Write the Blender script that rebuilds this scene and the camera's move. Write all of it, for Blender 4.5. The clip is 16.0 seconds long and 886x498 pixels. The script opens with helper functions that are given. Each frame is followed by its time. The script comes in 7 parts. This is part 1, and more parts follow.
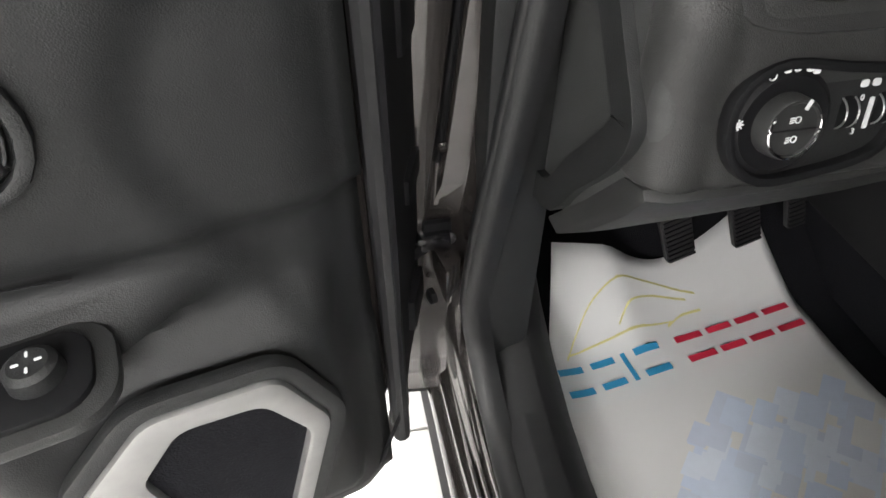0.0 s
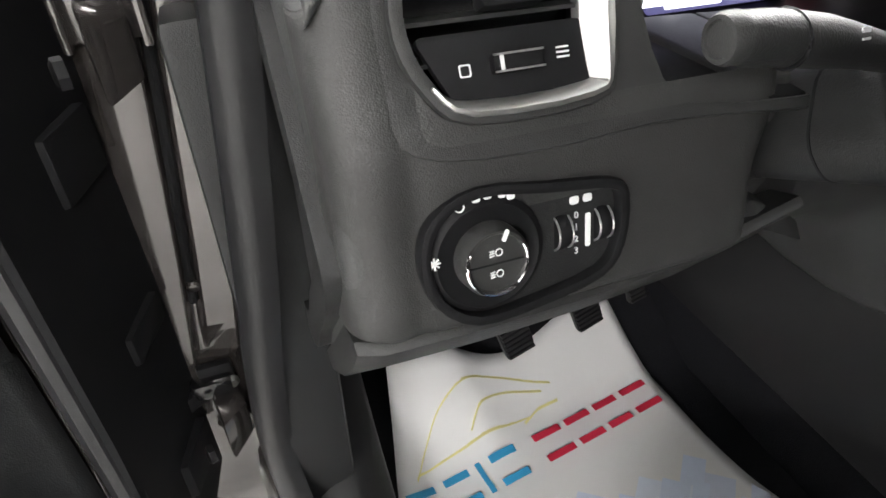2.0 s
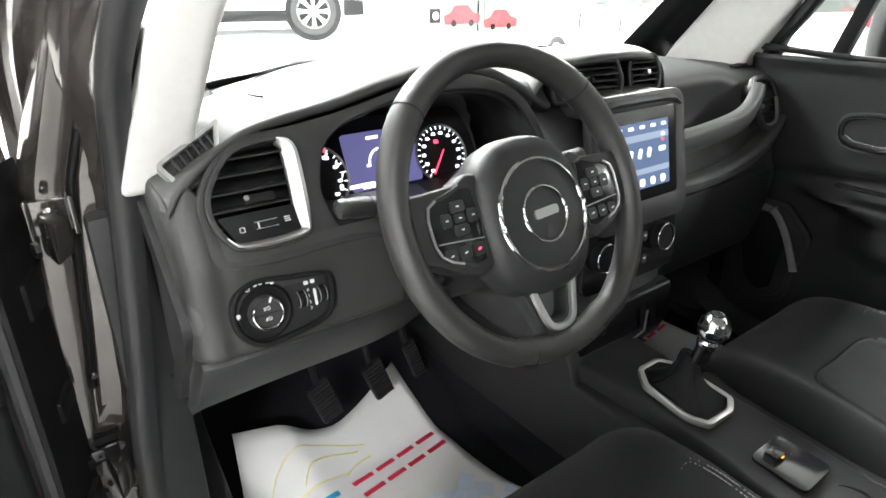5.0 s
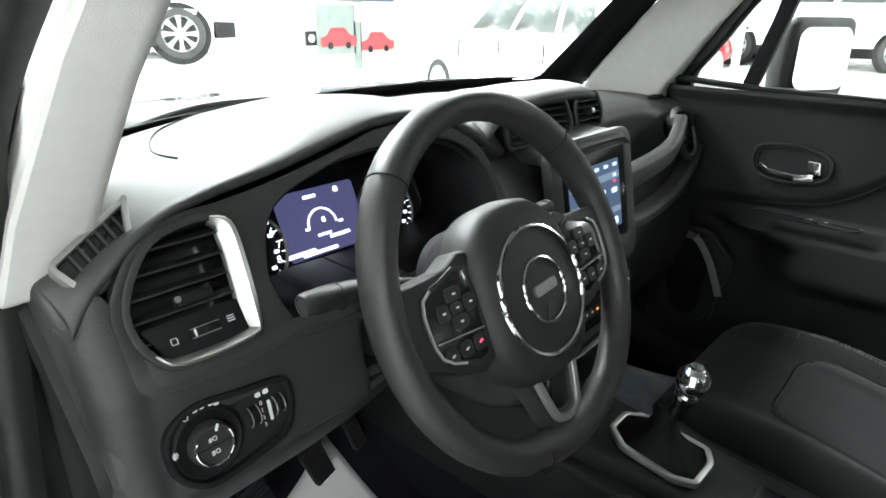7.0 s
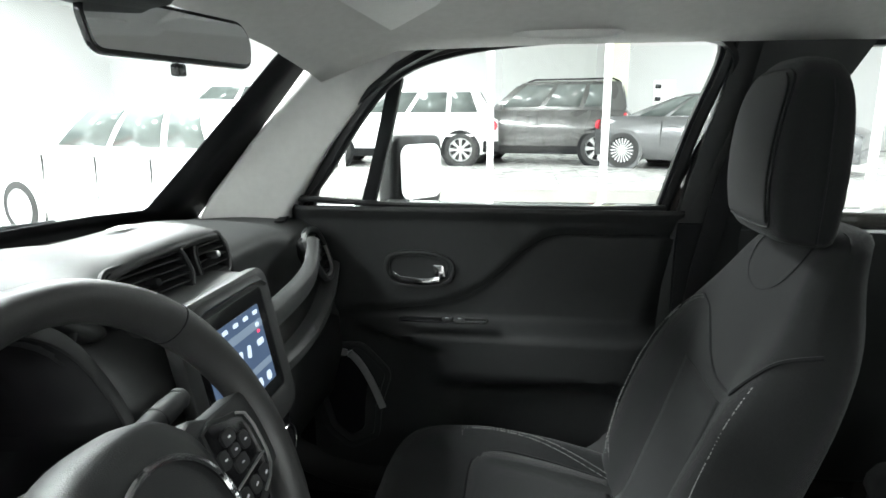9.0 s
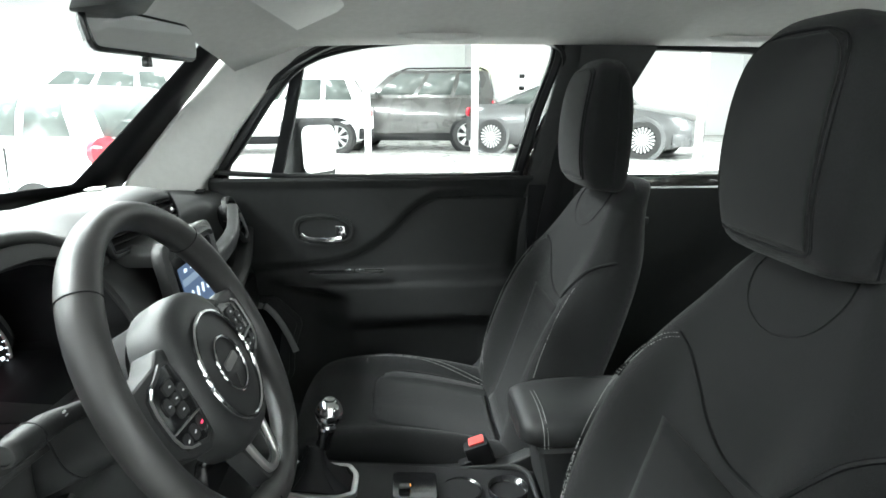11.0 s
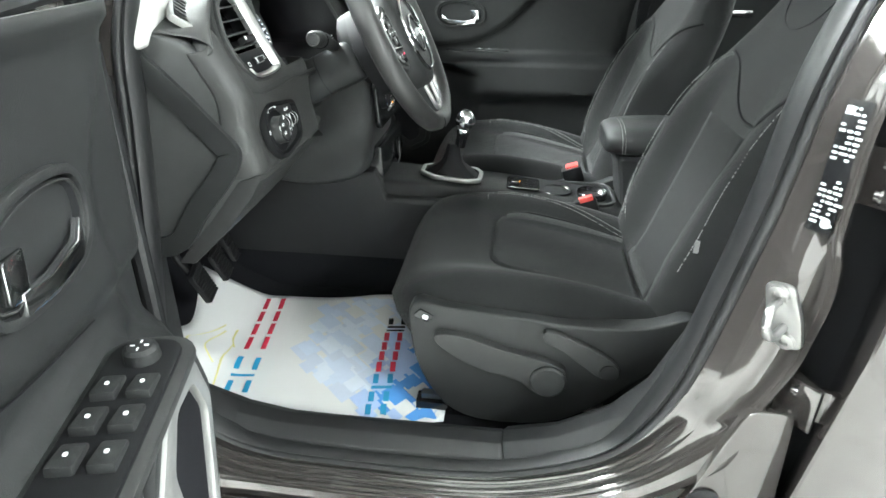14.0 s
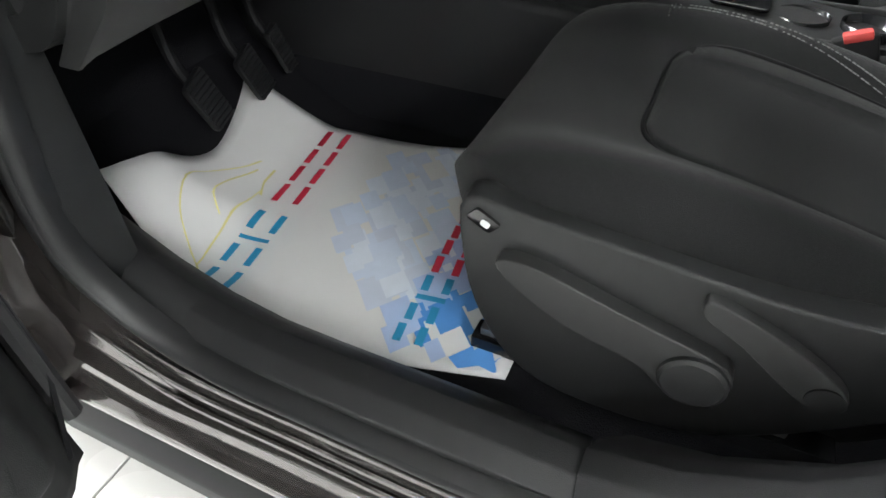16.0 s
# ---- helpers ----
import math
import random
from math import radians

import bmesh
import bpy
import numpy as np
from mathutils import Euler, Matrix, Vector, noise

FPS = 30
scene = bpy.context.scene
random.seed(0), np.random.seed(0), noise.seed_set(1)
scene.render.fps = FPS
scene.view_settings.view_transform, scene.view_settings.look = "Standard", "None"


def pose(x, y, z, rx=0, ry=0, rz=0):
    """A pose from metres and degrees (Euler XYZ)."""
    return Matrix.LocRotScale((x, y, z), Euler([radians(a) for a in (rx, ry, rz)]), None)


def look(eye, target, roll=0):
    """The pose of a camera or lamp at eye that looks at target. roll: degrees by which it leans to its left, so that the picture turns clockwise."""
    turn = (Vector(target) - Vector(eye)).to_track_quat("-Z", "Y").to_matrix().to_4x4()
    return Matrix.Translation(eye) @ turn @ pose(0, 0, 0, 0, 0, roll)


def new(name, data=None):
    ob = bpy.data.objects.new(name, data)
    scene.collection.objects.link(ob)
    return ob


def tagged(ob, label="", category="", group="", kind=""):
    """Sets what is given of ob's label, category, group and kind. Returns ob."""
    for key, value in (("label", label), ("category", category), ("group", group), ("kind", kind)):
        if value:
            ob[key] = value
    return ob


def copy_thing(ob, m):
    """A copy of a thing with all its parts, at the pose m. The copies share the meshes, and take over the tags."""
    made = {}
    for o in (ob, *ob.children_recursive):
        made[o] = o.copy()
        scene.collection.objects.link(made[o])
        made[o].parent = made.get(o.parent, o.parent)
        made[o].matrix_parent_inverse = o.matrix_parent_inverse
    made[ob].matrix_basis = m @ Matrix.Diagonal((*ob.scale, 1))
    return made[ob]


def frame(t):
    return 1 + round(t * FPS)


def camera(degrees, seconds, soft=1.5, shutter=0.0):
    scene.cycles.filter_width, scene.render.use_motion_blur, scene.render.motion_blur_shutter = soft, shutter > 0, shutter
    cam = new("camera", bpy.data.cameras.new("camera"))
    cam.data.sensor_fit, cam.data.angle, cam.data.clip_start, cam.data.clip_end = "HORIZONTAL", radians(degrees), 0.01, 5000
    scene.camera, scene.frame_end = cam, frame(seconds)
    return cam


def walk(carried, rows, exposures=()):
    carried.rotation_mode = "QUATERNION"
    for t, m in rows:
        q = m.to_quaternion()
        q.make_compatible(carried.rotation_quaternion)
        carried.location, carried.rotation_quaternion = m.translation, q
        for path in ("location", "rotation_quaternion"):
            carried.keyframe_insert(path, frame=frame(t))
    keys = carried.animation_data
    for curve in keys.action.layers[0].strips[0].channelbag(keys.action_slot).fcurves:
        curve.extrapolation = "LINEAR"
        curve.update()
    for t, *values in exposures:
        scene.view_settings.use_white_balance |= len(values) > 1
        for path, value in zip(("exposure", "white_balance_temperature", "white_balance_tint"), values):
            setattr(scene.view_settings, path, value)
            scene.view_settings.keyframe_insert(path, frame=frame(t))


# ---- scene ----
cam = camera(72.2, 16.0, 1.6, 0.0)
EXPOSURES = [(0, 0.18, 6850, 13), (1, 0.36, 6850, 13), (2, 0.44, 6850, 13), (3, 0.66, 6850, 13), (3.5, 0.88, 6800, 12), (4, 0.84, 6800, 12), (5, 0.58, 6700, 10), (7.5, -0.20, 6450, 4), (9, -0.20, 6450, 4), (11.5, 0.24, 6400, 2), (12.5, 0.52, 6400, 2), (13.5, 0.93, 6400, 2), (14.0, 1.0, 6400, 2), (14.5, 0.52, 6600, 9), (15, 0.34, 6600, 9), (15.5, 0.24, 6600, 9), (16, 0.18, 6600, 9)]
PATH = [
    (0, (-0.953, -0.12, 1.14), (-0.656, 1.278, -0.259), 0.1),
    (0.5, (-0.892, -0.103, 1.141), (-0.577, 1.314, -0.235), -0.1),
    (1, (-0.841, -0.101, 1.143), (-0.44, 1.353, -0.169), 0.1),
    (1.5, (-0.804, -0.097, 1.145), (-0.301, 1.377, -0.11), 0.1),
    (2, (-0.79, -0.076, 1.135), (-0.205, 1.398, -0.083), -0.1),
    (2.5, (-0.795, -0.086, 1.136), (-0.136, 1.373, -0.063), 0.1),
    (3, (-0.815, -0.172, 1.182), (-0.076, 1.264, 0.002), 0.1),
    (3.5, (-0.845, -0.268, 1.232), (-0.017, 1.176, 0.124), 0.1),
    (4, (-0.866, -0.362, 1.263), (0.06, 1.12, 0.289), 0.2),
    (4.5, (-0.875, -0.425, 1.275), (0.134, 1.059, 0.392), 0.1),
    (5, (-0.879, -0.48, 1.287), (0.218, 0.988, 0.486), 0.0),
    (7.5, (-0.855, -0.262, 1.313), (0.678, 0.805, 0.597), 0.6),
    (8, (-0.773, -0.24, 1.322), (0.93, 0.567, 0.652), 0.4),
    (8.5, (-0.72, -0.225, 1.323), (1.128, 0.306, 0.773), -0.2),
    (9, (-0.725, -0.232, 1.34), (1.213, 0.024, 0.915), -0.2),
    (11.5, (-1.199, -0.188, 1.322), (0.731, -0.365, 0.828), 0.3),
    (12, (-1.344, -0.173, 1.309), (0.566, -0.316, 0.733), 0.3),
    (12.5, (-1.449, -0.172, 1.302), (0.448, -0.279, 0.678), 0.2),
    (13, (-1.525, -0.174, 1.271), (0.363, -0.211, 0.614), 0.0),
    (13.5, (-1.549, -0.181, 1.22), (0.309, -0.104, 0.483), 0.2),
    (14, (-1.553, -0.196, 1.171), (0.23, 0.016, 0.29), 0.4),
    (14.5, (-1.478, -0.248, 1.12), (0.188, 0.098, 0.069), 0.1),
    (15, (-1.356, -0.294, 1.062), (0.181, 0.164, -0.132), -0.4),
    (15.5, (-1.218, -0.269, 1.021), (0.213, 0.26, -0.272), -0.6),
    (16, (-1.07, -0.217, 0.964), (0.266, 0.425, -0.378), -0.9),
]
walk(cam, [(t, look(eye, target, roll)) for t, eye, target, roll in PATH], EXPOSURES)

# ---- light ----
world = bpy.data.worlds.new("showroom_air")
scene.world = world
world.use_nodes = True
world.node_tree.nodes["Background"].inputs[0].default_value = (0.9, 0.95, 1.0, 1)
world.node_tree.nodes["Background"].inputs[1].default_value = 0.3


def ceiling_lamp(x, y, z, sx, sy, watts):
    data = bpy.data.lights.new("ceiling_lamp_light", "AREA")
    data.shape, data.size, data.size_y, data.energy = "RECTANGLE", sx, sy, watts
    data.color = (0.955, 0.985, 1.0)
    ob = new("ceiling_lamp_light", data)
    ob.location = (x, y, z)
    return ob


# ---- materials ----
def mat(name, color, rough=0.5, metal=0.0, var=0.12, scale=60.0, bump=0.0, bscale=900.0, coat=0.0, spec=0.5, sheen=0.0, stain=3.0, aniso=None):
    m = bpy.data.materials.new(name)
    m.use_nodes = True
    nt = m.node_tree
    b = nt.nodes["Principled BSDF"]
    b.inputs["Roughness"].default_value = rough
    b.inputs["Metallic"].default_value = metal
    b.inputs["Specular IOR Level"].default_value = spec
    b.inputs["Coat Weight"].default_value = coat
    b.inputs["Coat Roughness"].default_value = 0.06
    if sheen:
        b.inputs["Sheen Weight"].default_value = sheen
        b.inputs["Sheen Roughness"].default_value = 0.45
    co = nt.nodes.new("ShaderNodeTexCoord")
    fine = nt.nodes.new("ShaderNodeTexNoise")
    fine.inputs["Scale"].default_value = scale
    fine.inputs["Detail"].default_value = 4
    big = nt.nodes.new("ShaderNodeTexNoise")
    big.inputs["Scale"].default_value = stain
    big.inputs["Detail"].default_value = 3
    for n in (fine, big):
        nt.links.new(co.outputs["Object"], n.inputs["Vector"])
    mix = nt.nodes.new("ShaderNodeMath")
    mix.operation = "MULTIPLY_ADD"
    mix.inputs[1].default_value = 0.6
    nt.links.new(fine.outputs["Fac"], mix.inputs[0])
    half = nt.nodes.new("ShaderNodeMath")
    half.operation = "MULTIPLY"
    half.inputs[1].default_value = 0.4
    nt.links.new(big.outputs["Fac"], half.inputs[0])
    nt.links.new(half.outputs[0], mix.inputs[2])
    ramp = nt.nodes.new("ShaderNodeMapRange")
    ramp.inputs["From Min"].default_value, ramp.inputs["From Max"].default_value = 0.3, 0.7
    ramp.inputs["To Min"].default_value, ramp.inputs["To Max"].default_value = 1 - var, 1 + var
    nt.links.new(mix.outputs[0], ramp.inputs["Value"])
    tint = nt.nodes.new("ShaderNodeVectorMath")
    tint.operation = "SCALE"
    tint.inputs[0].default_value = color
    nt.links.new(ramp.outputs["Result"], tint.inputs["Scale"])
    nt.links.new(tint.outputs["Vector"], b.inputs["Base Color"])
    rr = nt.nodes.new("ShaderNodeMapRange")
    rr.inputs["To Min"].default_value, rr.inputs["To Max"].default_value = max(rough - 0.07, 0.02), min(rough + 0.07, 1)
    nt.links.new(big.outputs["Fac"], rr.inputs["Value"])
    nt.links.new(rr.outputs["Result"], b.inputs["Roughness"])
    if bump:
        grain = nt.nodes.new("ShaderNodeTexVoronoi" if bscale < 1500 else "ShaderNodeTexNoise")
        grain.inputs["Scale"].default_value = bscale
        nt.links.new(co.outputs["Object"], grain.inputs["Vector"])
        bp = nt.nodes.new("ShaderNodeBump")
        bp.inputs["Strength"].default_value = bump
        bp.inputs["Distance"].default_value = 0.0006
        nt.links.new(grain.outputs[0], bp.inputs["Height"])
        nt.links.new(bp.outputs["Normal"], b.inputs["Normal"])
    return m


def glow(name, color, strength):
    m = bpy.data.materials.new(name)
    m.use_nodes = True
    b = m.node_tree.nodes["Principled BSDF"]
    b.inputs["Base Color"].default_value = (*[c * 0.2 for c in color], 1)
    b.inputs["Emission Color"].default_value = (*color, 1)
    b.inputs["Emission Strength"].default_value = strength
    b.inputs["Roughness"].default_value = 0.3
    return m


def glass(name, tint=(0.95, 0.98, 0.97), alpha=0.06):
    m = bpy.data.materials.new(name)
    m.use_nodes = True
    nt = m.node_tree
    nt.nodes.remove(nt.nodes["Principled BSDF"])
    clear = nt.nodes.new("ShaderNodeBsdfTransparent")
    clear.inputs[0].default_value = (*tint, 1)
    gloss = nt.nodes.new("ShaderNodeBsdfGlossy")
    gloss.inputs["Roughness"].default_value = 0.02
    face = nt.nodes.new("ShaderNodeLayerWeight")
    face.inputs["Blend"].default_value = 0.5
    power = nt.nodes.new("ShaderNodeMath")
    power.operation = "POWER"
    power.inputs[1].default_value = 4.0
    nt.links.new(face.outputs["Facing"], power.inputs[0])
    fres = nt.nodes.new("ShaderNodeMath")
    fres.operation = "MULTIPLY_ADD"
    fres.inputs[1].default_value, fres.inputs[2].default_value = 0.6, 0.04
    nt.links.new(power.outputs[0], fres.inputs[0])
    mix = nt.nodes.new("ShaderNodeMixShader")
    nt.links.new(fres.outputs[0], mix.inputs[0])
    nt.links.new(clear.outputs[0], mix.inputs[1])
    nt.links.new(gloss.outputs[0], mix.inputs[2])
    nt.links.new(mix.outputs[0], nt.nodes["Material Output"].inputs[0])
    return m


PLASTIC = mat("grained_black_plastic", (0.017, 0.0175, 0.018), 0.5, bump=0.35, bscale=900, var=0.1, spec=0.38)
PLASTIC_LOW = mat("hard_charcoal_plastic", (0.026, 0.0263, 0.0265), 0.5, bump=0.3, bscale=1100, var=0.1, spec=0.36)
DASHSIDE = mat("charcoal_dash_skin", (0.031, 0.0312, 0.031), 0.5, bump=0.35, bscale=900, var=0.08, spec=0.4)
DASHTOP = mat("soft_charcoal_dash_skin", (0.043, 0.044, 0.044), 0.5, bump=0.4, bscale=800, var=0.08, spec=0.4)
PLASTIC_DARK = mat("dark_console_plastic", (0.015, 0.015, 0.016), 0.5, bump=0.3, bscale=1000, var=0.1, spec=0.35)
PIANO = mat("gloss_black_plastic", (0.010, 0.010, 0.011), 0.16, var=0.05)
MATTE = mat("matt_black_plastic", (0.008, 0.008, 0.009), 0.6, var=0.1, spec=0.18)
RUBBER = mat("black_door_seal_rubber", (0.013, 0.013, 0.014), 0.42, bump=0.15, bscale=2000, spec=0.4)
FABRIC = mat("black_woven_seat_fabric", (0.0150, 0.0152, 0.0157), 0.9, bump=0.7, bscale=1300, sheen=0.11, spec=0.12, var=0.2, scale=400)
FABRIC2 = mat("black_ribbed_seat_centre_fabric", (0.0172, 0.0174, 0.0180), 0.95, bump=0.9, bscale=800, sheen=0.11, spec=0.1, var=0.25, scale=500)
LEATHER = mat("black_leather_rim", (0.022, 0.0215, 0.0215), 0.42, bump=0.3, bscale=1200)
VINYL = mat("black_door_vinyl", (0.017, 0.0175, 0.018), 0.5, bump=0.3, bscale=900, spec=0.33)
THREAD = mat("light_grey_thread", (0.20, 0.20, 0.195), 0.7)
SATIN = mat("satin_silver_trim", (0.50, 0.50, 0.495), 0.31, metal=0.88, var=0.06)
# SATIN in a darker tone, for silver trim that faces less light
SATIN_DULL = mat("dull_satin_silver", (.34, .34, .335), .42, metal=.7, var=.08)
CHROME = mat("polished_chrome", (0.80, 0.80, 0.81), 0.13, metal=1.0, var=0.02)
STEEL = mat("zinc_plated_steel", (0.34, 0.335, 0.33), 0.36, metal=1.0, var=0.15, scale=40)
PAINT = mat("dark_grey_metallic_paint", (0.052, 0.046, 0.044), 0.15, metal=0.4, coat=1.0, var=0.06, scale=1200)
CARPET = mat("black_floor_carpet", (0.010, 0.010, 0.012), 0.98, bump=1.0, bscale=500, spec=0.1, var=0.4, scale=500)
LINER = mat("pale_grey_headliner", (0.52, 0.515, 0.50), 0.9, bump=0.3, bscale=900, var=0.06)
PILLAR = mat("pale_grey_pillar_trim", (0.62, 0.615, 0.60), 0.6, bump=0.25, bscale=900, var=0.05)
WHITE_PRINT = mat("white_printing_ink", (0.72, 0.73, 0.74), 0.5, var=0.03)
RED_PLASTIC = mat("red_buckle_button", (0.48, 0.05, 0.045), 0.4, var=0.05)
GLASS = glass("clear_car_glass")
WALL = mat("white_showroom_paint", (0.80, 0.80, 0.80), 0.8, var=0.03, scale=8)
TILE = mat("pale_glazed_floor_tile", (0.50, 0.495, 0.48), 0.28, var=0.06, scale=14, bump=0.05, bscale=300)
GROUT = mat("grey_tile_grout", (0.30, 0.29, 0.27), 0.9, var=0.2)


# ---- shapes ----
ORG = {}


def thing(name, loc, label, category, group="", kind=""):
    ob = new(name)
    ob.empty_display_size = 0.05
    ob.location = loc
    ORG[ob] = Vector(loc)
    return tagged(ob, label, category, group, kind)


def finish(bm, bevel=0.0, segs=2, angle=30):
    bmesh.ops.remove_doubles(bm, verts=bm.verts, dist=1e-5)
    bmesh.ops.recalc_face_normals(bm, faces=bm.faces)
    if bevel:
        edges = [e for e in bm.edges if len(e.link_faces) == 2 and e.calc_face_angle(0) > radians(angle)]
        bmesh.ops.bevel(bm, geom=edges, offset=bevel, segments=segs, profile=0.6, affect="EDGES", clamp_overlap=True)
    return bm


def part(name, bm, material, parent=None, label="", bevel=0.0, segs=2, sharp=35, sub=0, solid=0.0, kind=""):
    finish(bm, bevel, segs)
    o = ORG.get(parent, Vector((0, 0, 0)))
    if parent is not None:
        bmesh.ops.translate(bm, verts=bm.verts, vec=-o)
    me = bpy.data.meshes.new(name)
    bm.to_mesh(me)
    bm.free()
    me.shade_smooth()
    if sharp and not sub:
        me.set_sharp_from_angle(angle=radians(sharp))
    me.materials.append(material)
    ob = new(name, me)
    if parent is not None:
        ob.parent = parent
    ORG[ob] = o
    if solid:
        md = ob.modifiers.new("thickness", "SOLIDIFY")
        md.thickness, md.offset = solid, 0
    if sub:
        md = ob.modifiers.new("round", "SUBSURF")
        md.levels = md.render_levels = sub
    return tagged(ob, label, kind=kind)


def top(ob, label, category, group="", kind=""):
    return tagged(ob, label, category, group, kind)


def box(c, s, rot=None, bm=None):
    bm = bm or bmesh.new()
    m = Matrix.Translation(c) @ (rot.to_4x4() if rot is not None else Matrix()) @ Matrix.Diagonal((*s, 1))
    bmesh.ops.create_cube(bm, size=1, matrix=m)
    return bm


def loft(rings, closed=True, cap=True, bm=None, loop=False):
    bm = bm or bmesh.new()
    vs = [[bm.verts.new(p) for p in r] for r in rings]
    n = len(rings[0])
    pairs = list(zip(vs, vs[1:])) + ([(vs[-1], vs[0])] if loop else [])
    for a, b in pairs:
        for i in range(n if closed else n - 1):
            j = (i + 1) % n
            bm.faces.new((a[i], a[j], b[j], b[i]))
    if cap and closed and not loop:
        bm.faces.new(list(reversed(vs[0])))
        bm.faces.new(vs[-1])
    return bm


def spline(pts, n=8, closed=False):
    """Catmull-Rom through the points."""
    p = [Vector(q) for q in pts]
    out = []
    m = len(p)
    for i in range(m if closed else m - 1):
        a = p[(i - 1) % m] if closed or i > 0 else p[i]
        b, c = p[i], p[(i + 1) % m]
        d = p[(i + 2) % m] if closed or i + 2 < m else p[(i + 1) % m]
        for k in range(n):
            t = k / n
            out.append(0.5 * (2 * b + (c - a) * t + (2 * a - 5 * b + 4 * c - d) * t * t + (3 * b - a - 3 * c + d) * t ** 3))
    if not closed:
        out.append(p[-1])
    return out


def sweep(path, profile, up=(0, 0, 1), closed=False, cap=True, bm=None, scale=None):
    """Profile points (side, up) swept along a path."""
    path = [Vector(q) for q in path]
    up = Vector(up)
    rings = []
    n = len(path)
    for i, q in enumerate(path):
        a = path[(i - 1) % n] if closed or i else q
        b = path[(i + 1) % n] if closed or i < n - 1 else q
        tan = (b - a).normalized()
        side = tan.cross(up)
        side = side.normalized() if side.length > 1e-4 else Vector((1, 0, 0))
        v = side.cross(tan).normalized()
        k = scale(i / max(n - 1, 1)) if scale else 1
        rings.append([q + side * (x * k) + v * (y * k) for x, y in profile])
    return loft(rings, True, cap and not closed, bm, closed)


def circle(r, n=12, ry=None):
    return [(r * math.cos(2 * math.pi * i / n), (ry or r) * math.sin(2 * math.pi * i / n)) for i in range(n)]


def tube(path, r, n=10, closed=False, bm=None, up=(0.13, 0.21, 0.97), scale=None):
    return sweep(path, circle(r, n), up, closed, True, bm, scale)


def lathe(profile, m, n=32, bm=None, cap=True):
    """Profile of (radius, height) turned about m's z axis."""
    rings = [[m @ Vector((r * math.cos(2 * math.pi * i / n), r * math.sin(2 * math.pi * i / n), h)) for i in range(n)] for r, h in profile]
    return loft(rings, True, cap, bm)


def plate(pts, m, depth, bm=None, z0=0.0):
    """A flat outline (x, y) in m's plane, from z0 to z0 + depth."""
    return loft([[m @ Vector((x, y, z0)) for x, y in pts], [m @ Vector((x, y, z0 + depth)) for x, y in pts]], bm=bm)


def ring_plate(outer, inner, m, depth, bm=None, z0=0.0):
    """A flat ring between two outlines with as many points."""
    a = [[m @ Vector((x, y, z)) for x, y in o] for o, z in ((outer, z0), (outer, z0 + depth), (inner, z0 + depth), (inner, z0))]
    return loft(a, loop=True, bm=bm)


def round_rect(w, h, r, n=5, cx=0.0, cy=0.0):
    out = []
    for sx, sy, a in ((1, 1, 0), (-1, 1, 90), (-1, -1, 180), (1, -1, 270)):
        for i in range(n + 1):
            t = radians(a + 90 * i / n)
            out.append((cx + sx * (w / 2 - r) + r * math.cos(t), cy + sy * (h / 2 - r) + r * math.sin(t)))
    return out


def rounded(pts, r, n=4):
    """A polygon (x, y) with its corners rounded by r."""
    out = []
    m = len(pts)
    for i in range(m):
        a, b, c = (Vector(pts[(i + k) % m]) for k in (-1, 0, 1))
        rr = r[i] if isinstance(r, (list, tuple)) else r
        u, v = a - b, c - b
        d = min(rr, u.length * 0.48, v.length * 0.48)
        p, q = b + u.normalized() * d, b + v.normalized() * d
        for k in range(n + 1):
            t = k / n
            out.append(tuple((1 - t) ** 2 * p + 2 * t * (1 - t) * b + t * t * q))
    return out


def basis(o, x, y):
    """A matrix whose x and y axes run along the given ways, at o."""
    x = Vector(x).normalized()
    z = x.cross(Vector(y)).normalized()
    y = z.cross(x)
    m = Matrix((x, y, z)).transposed().to_4x4()
    m.translation = o
    return m


def text_mesh(body, size, m, depth=0.0004, spacing=1.0):
    cu = bpy.data.curves.new("lettering", "FONT")
    cu.body, cu.size, cu.extrude, cu.space_character = body, size, depth, spacing
    cu.align_x, cu.align_y = "CENTER", "CENTER"
    tmp = bpy.data.objects.new("lettering", cu)
    scene.collection.objects.link(tmp)
    dg = bpy.context.evaluated_depsgraph_get()
    me = bpy.data.meshes.new_from_object(tmp.evaluated_get(dg))
    bm = bmesh.new()
    bm.from_mesh(me)
    bpy.data.objects.remove(tmp)
    bpy.data.meshes.remove(me)
    bmesh.ops.transform(bm, matrix=m, verts=bm.verts)
    return bm
# ---- car shell ----
LOOP = [(-.768, .318, 1.07), (-.778, .325, .96), (-.792, .332, .82), (-.806, .342, .69), (-.812, .35, .565), (-.805, .325, .480), (-.798, .238, .412),
        (-.790, .082, .390), (-.790, -.141, .390), (-.790, -.262, .412), (-.790, -.365, .458), (-.790, -.421, .525), (-.790, -.460, .62),
        (-.790, -.488, .745), (-.786, -.516, .88), (-.780, -.540, 1.03), (-.765, -.572, 1.135), (-.735, -.618, 1.26), (-.700, -.660, 1.38),
        (-.665, -.66, 1.47), (-.640, -.56, 1.515), (-.630, -.35, 1.525), (-.640, -.1, 1.505), (-.665, .04, 1.455), (-.695, .14, 1.39), (-.728, .21, 1.31), (-.760, .272, 1.20)]


def side_loop(s, n=5):
    return [Vector((-s * p.x, p.y, p.z)) for p in spline(LOOP, n, True)]


